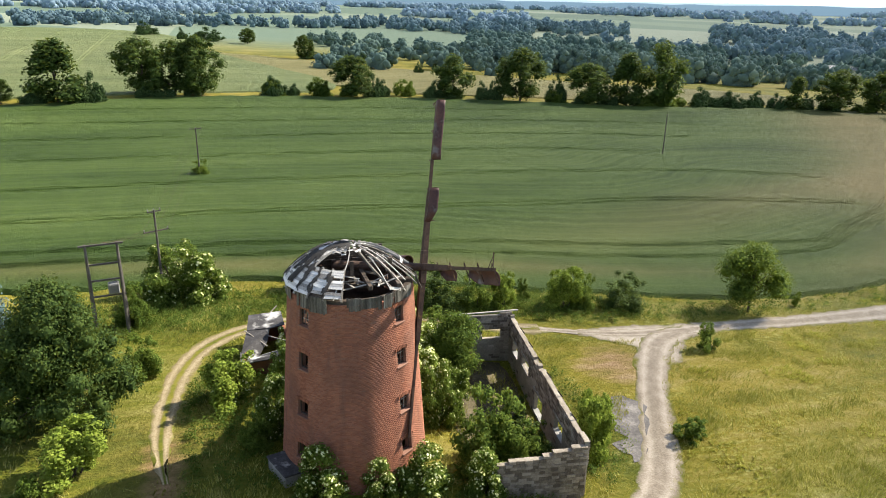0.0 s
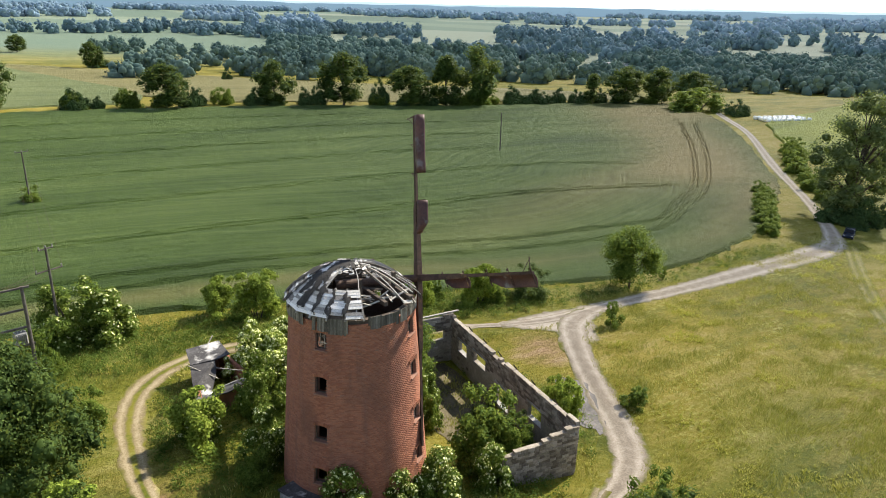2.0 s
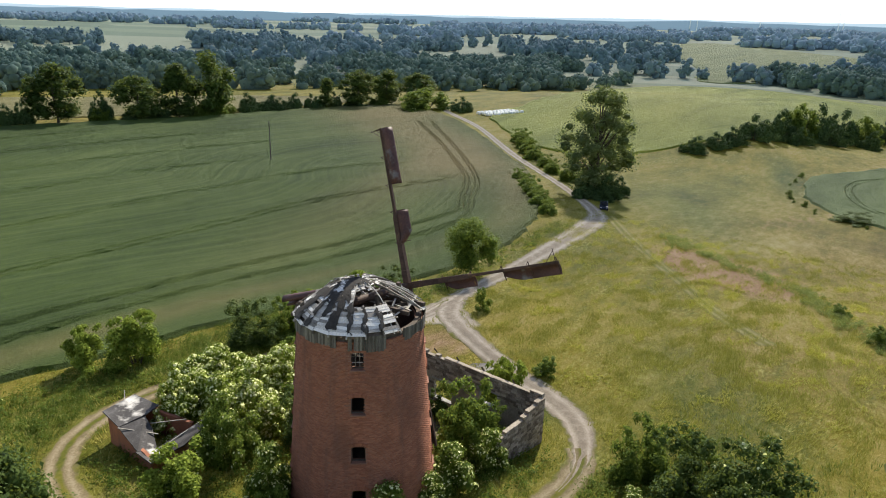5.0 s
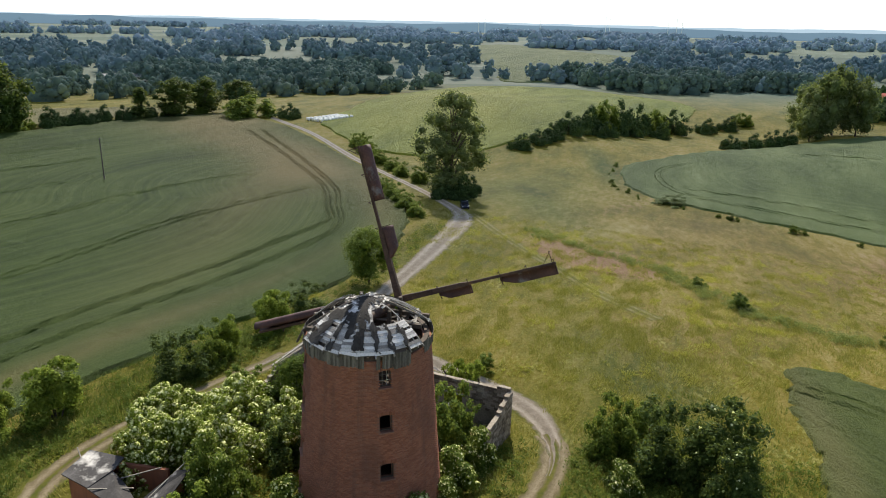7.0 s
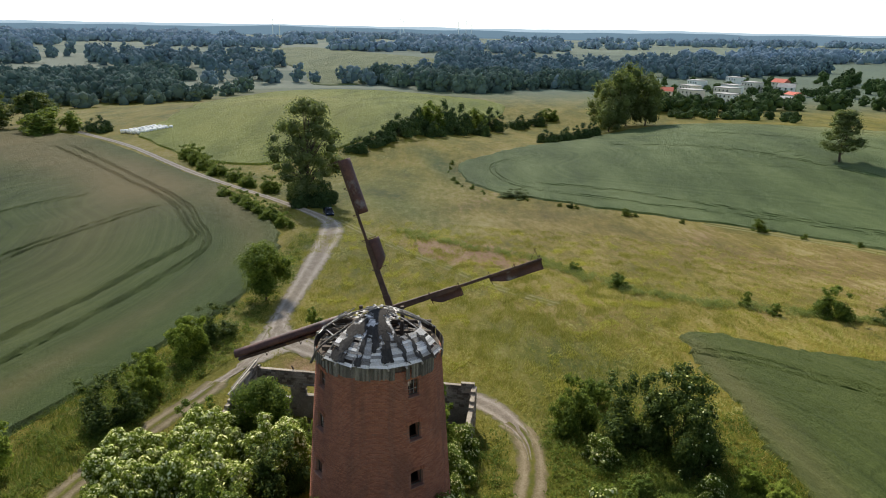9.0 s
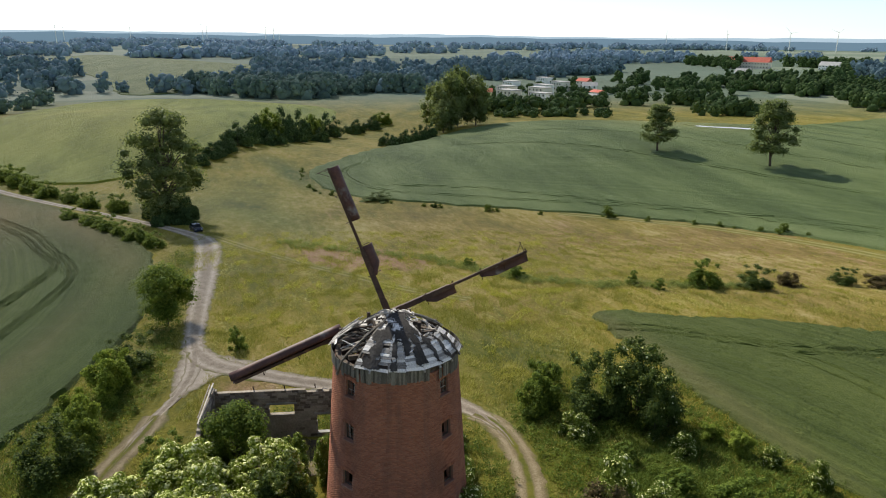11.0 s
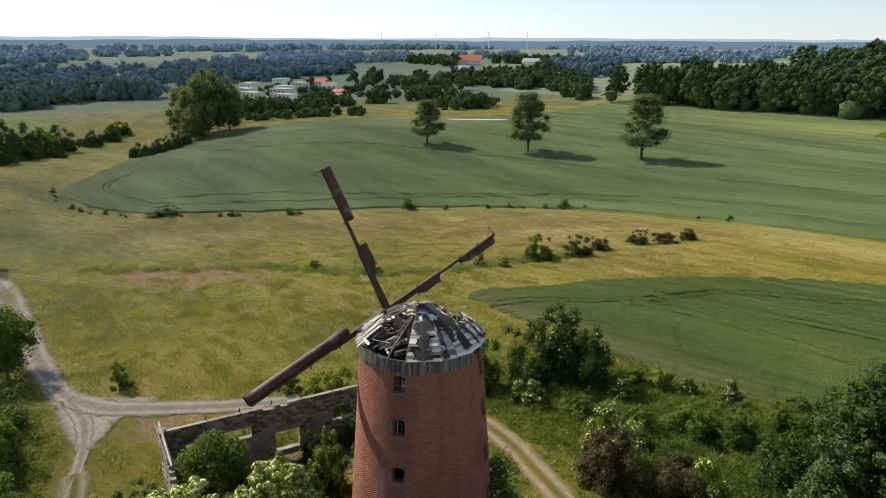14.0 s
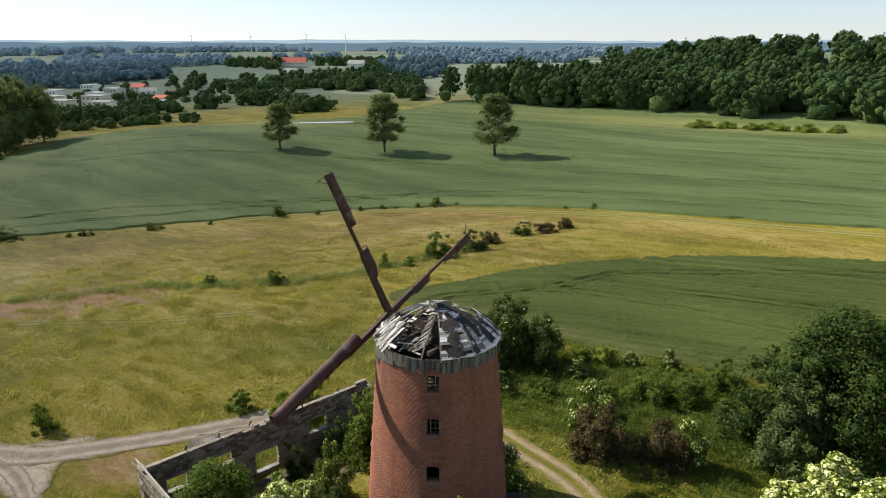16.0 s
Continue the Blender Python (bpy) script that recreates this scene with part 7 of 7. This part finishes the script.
# ---- grass and weeds ----
TRACKS = [([(29, 62), (39, 58.9), (53, 59.2), (66, 59.4), (83, 59.3)], 2.0), ([(45.5, 58.5), (40.2, 54.5), (36.2, 49.3), (30, 38.6), (23.8, 32.2), (20.6, 31.1)], 1.7),
          ([(21.5, 31.2), (13.5, 30.9), (6, 32.9), (-4, 37.5)], 1.3), ([(31, 61.2), (18.2, 64.9), (5, 67), (-1, 64.4), (-4.7, 57), (-5.7, 47)], 1.4)]
TRACK_PTS = np.concatenate([np.c_[spline(l, 0.7), np.full(len(spline(l, 0.7)), w)] for l, w in TRACKS])


def open_ground(x, y):
    """True where grass may grow."""
    ok = np.ones(len(x), bool)
    for poly in (FIELD_A, FIELD_B, FIELD_C):
        ok &= ~inside(np.array(poly, float), x, y)
    for px, py, w in TRACK_PTS:
        ok &= np.hypot(x - px, y - py) > w
    ok &= np.hypot(x - TX, y - TY) > 5.2
    ok &= np.hypot((x - 35) / 5.5, (y - 52.5) / 4.5) > 1
    return ok


def grass(name, n, mat, x0, x1, y0, y1, cx, cy, reach, lo, hi, blades, seed, label, dense=None, crop=None, lift=0.0):
    """Tufts of thin blades over open ground, thinning out with distance."""
    rg = np.random.default_rng(seed)
    x, y = rg.uniform(x0, x1, n * 6), rg.uniform(y0, y1, n * 6)
    p = np.exp(-((x - cx) ** 2 + (y - cy) ** 2) / (2 * reach * reach))
    if dense is not None:
        p = p * dense(x, y)
    k = rg.random(len(x)) < p
    x, y = x[k], y[k]
    k = open_ground(x, y) if crop is None else inside(np.array(crop, float), x, y)
    x, y = x[k][:n], y[k][:n]
    z = land(x, y) + lift
    m = len(x) * blades
    X, Y, Z = (np.repeat(q, blades) for q in (x, y, z))
    hgt = np.repeat(rg.uniform(lo, hi, len(x)), blades) * rg.uniform(0.6, 1.2, m)
    lay = np.array([6.0 * noise.noise(Vector((a * 0.16, b * 0.16, 5.5))) for a, b in zip(x, y)])
    an = np.repeat(lay, blades) + rg.normal(0, 0.7, m)
    lean = rg.uniform(0.3, 1.3, m) * hgt
    wx = 0.018 + 0.028 * rg.random(m)
    X, Y = X + rg.normal(0, 0.17, m), Y + rg.normal(0, 0.17, m)
    a = np.stack([X - wx * np.sin(an), Y + wx * np.cos(an), Z - 0.03], 1)
    b = np.stack([X + wx * np.sin(an), Y - wx * np.cos(an), Z - 0.03], 1)
    c = np.stack([X + lean * np.cos(an), Y + lean * np.sin(an), Z + hgt], 1)
    v = np.stack([a, b, c], 1).reshape(-1, 3)
    f = np.arange(m * 3).reshape(-1, 3)
    return tagged(new(name, fast_mesh(name, v, f, mat)), label, "grass", kind="stuff")


def patchy(x, y):
    return np.array([0.06 + 1.3 * max(0.0, noise.noise(Vector((a * 0.22, b * 0.5, 2.2))) + 0.12) for a, b in zip(x, y)])


grass("meadow_grass", 125000, M["grassblade"], -30, 115, -70, 82, 48, 28, 40, 0.18, 0.42, 4, 101, "tall yellow-green meadow grass", patchy)


def south_bank(x, y):
    return 0.8 * np.exp(-((x - 4) / 15) ** 2 - ((y - 19) / 9) ** 2) + 0.5 * np.exp(-((x + 10) / 9) ** 2 - ((y - 26) / 8) ** 2) + 0.5 * np.exp(-((x - 15) / 30) ** 2 - ((y - 71) / 5) ** 2)


grass("lush_grass", 34000, M["lushblade"], -28, 60, 6, 82, 10, 35, 40, 0.2, 0.55, 5, 103, "lush green grass on the bank", south_bank)


def weeds(name, n, mat, areas, seed, label, leaves=44, size=0.12):
    """Clumps of lush weeds: nettles, docks and long grass."""
    rg = np.random.default_rng(seed)
    vs, fs, o = [], [], 0
    for cx, cy, rx, ry, share in areas:
        k = int(n * share)
        x, y = cx + rx * rg.uniform(-1, 1, k * 2), cy + ry * rg.uniform(-1, 1, k * 2)
        g = open_ground(x, y)
        for px, py in list(zip(x[g], y[g]))[:k]:
            w, h = rg.uniform(0.5, 1.3), rg.uniform(0.3, 1.0)
            z = float(land(px, py))
            cl = [(px + rg.normal(0, w * 0.3), py + rg.normal(0, w * 0.3), z + h * rg.uniform(0.2, 0.7), w * 0.36) for _ in range(3)]
            v, f = leaf_cloud(rg, cl, leaves, size)
            v[:, 2] = np.maximum(v[:, 2], z)
            vs.append(v)
            fs.append(f + o)
            o += len(v)
    return tagged(new(name, fast_mesh(name, np.concatenate(vs), np.concatenate(fs), mat)), label, "weeds", kind="stuff")


weeds("weeds_south", 1700, M["weed"], [(6, 20, 16, 9, 0.45), (-6, 14, 14, 10, 0.25), (10, 26, 10, 4, 0.15), (-8, 26, 10, 6, 0.15)], 201, "lush green weeds and nettles")
weeds("weeds_verge", 1300, M["weed"], [(10, 71, 26, 4.5, 0.4), (45, 64, 18, 2.6, 0.2), (-8, 73, 16, 4, 0.15), (28, 66, 10, 3, 0.15), (80, 63.5, 18, 2, 0.1)], 202, "tall weeds along the field verge")
weeds("weeds_yard", 800, M["weed"], [(2, 47, 6, 8, 0.3), (12, 36, 8, 3, 0.2), (18, 38, 4, 3, 0.1), (26.5, 44, 2.5, 9, 0.15), (-1, 56, 3, 5, 0.15)], 203, "weeds round the mill and ruin")

DITCH = spline([(104, 46), (94, 34), (84, 22), (73, 15), (63, 9), (58, 1), (55, -10), (52, -22)], 2.0)
rgd = np.random.default_rng(61)
weeds("weeds_ditch", 900, leafy("pale_ditch_weeds", (0.10, 0.135, 0.035), (0.19, 0.225, 0.065), (0.34, 0.36, 0.14), 0.3),
      [(p[0] + rgd.normal(0, 0.8), p[1] + rgd.normal(0, 0.8), 1.6, 1.6, 1.2 / len(DITCH)) for p in DITCH], 204, "pale tall weeds along the meadow ditch")

# ---- bricks and blocks, piece by piece ----
def brickwork():
    rg = random.Random(77)
    pitch, length = 0.083, 0.262
    me = bpy.data.meshes.new("brick")
    bm = bmesh.new()
    box(bm, (0.12, 0.257, 0.067), None, 0.005)
    bm.to_mesh(me)
    bm.free()
    me.materials.append(M["brick"])
    verts, faces = [], []
    picked = 0
    z, k = FOOT, 0
    while z < TOP - 0.05:
        zc = z + pitch / 2
        r = tower_r(zc)
        n = int(2 * math.pi * r / length)
        for i in range(n):
            a = 2 * math.pi * (i + 0.5 * (k % 2)) / n
            deg = math.degrees(a)
            if in_window(deg, zc, 0.04):
                continue
            out = r + rg.uniform(-0.0006, 0.001)
            if rg.random() < 0.004:
                out -= 0.05
            d = (deg + 180) % 360 - 180
            if picked < 300 and 4.35 < zc < 6.2 and -152 < d < -110:
                piece("brick", me, wall, "", pose(0, 0, 0, 0, 0, deg) @ pose(out - 0.06, 0, zc, 0, -4.3, 0))
                picked += 1
                continue
            h, w = 0.0335, 0.1295 * (2 * math.pi * r / n) / length
            c, s = math.cos(a), math.sin(a)
            o = len(verts)
            for x, q, p in ((out - 0.05, 1.0, 1.0), (out, 0.985, 0.90)):
                for y, zz in ((-w * q, -h * p), (w * q, -h * p), (w * q, h * p), (-w * q, h * p)):
                    verts.append((c * x - s * y, s * x + c * y, zc + zz))
            faces += [(o + 4, o + 5, o + 6, o + 7), (o, o + 1, o + 5, o + 4), (o + 1, o + 2, o + 6, o + 5), (o + 2, o + 3, o + 7, o + 6), (o + 3, o, o + 4, o + 7)]
        z += pitch
        k += 1
    ob = piece("brickwork", fast_mesh("brickwork", verts, faces, M["brick"]), wall, "rows of weathered red bricks")
    ob["kind"] = "stuff"


brickwork()


def ruin_pieces():
    rg = random.Random(13)
    me = bpy.data.meshes.new("stone_block")
    bm = bmesh.new()
    box(bm, (1, 1, 1), None, 0.035)
    bm.to_mesh(me)
    bm.free()
    me.materials.append(M["block"])
    for (nm, st, al, ln, zf, tf, hs, lb), (wl, blocks, ch, nrm, base, thick) in RUIN_BLOCKS:
        picked = 0
        rest = bmesh.new()
        for a, e, z in sorted(blocks, key=lambda q: -q[2]):
            top = tf((a + e) / 2)
            bare = z > top - 2.1 + 0.9 * noise.noise(Vector((a * 0.4, z * 0.5, 9))) or rg.random() < 0.12 or nm == "wall_near"
            if not bare:
                continue
            mm = Matrix((al, nrm, Vector((0, 0, 1)))).transposed().to_4x4()
            mm.translation = base + al * ((a + e) / 2) + Vector((0, 0, z + ch / 2)) + nrm * rg.uniform(-0.015, 0.015)
            mm = mm @ pose(0, 0, 0, 0, rg.gauss(0, 0.5), rg.gauss(0, 0.8)) @ Matrix.Diagonal((e - a - 0.018, thick + rg.uniform(-0.03, 0.02), ch - 0.018, 1))
            if picked < 300:
                piece("stone_block", me, wl, "", mm)
                picked += 1
            else:
                box(rest, (1, 1, 1), mm)
        if len(rest.verts):
            ob = part("stonework", rest, M["block"], wl, "courses of grey-brown stone blocks")
            ob["kind"] = "stuff"
        else:
            rest.free()


ruin_pieces()
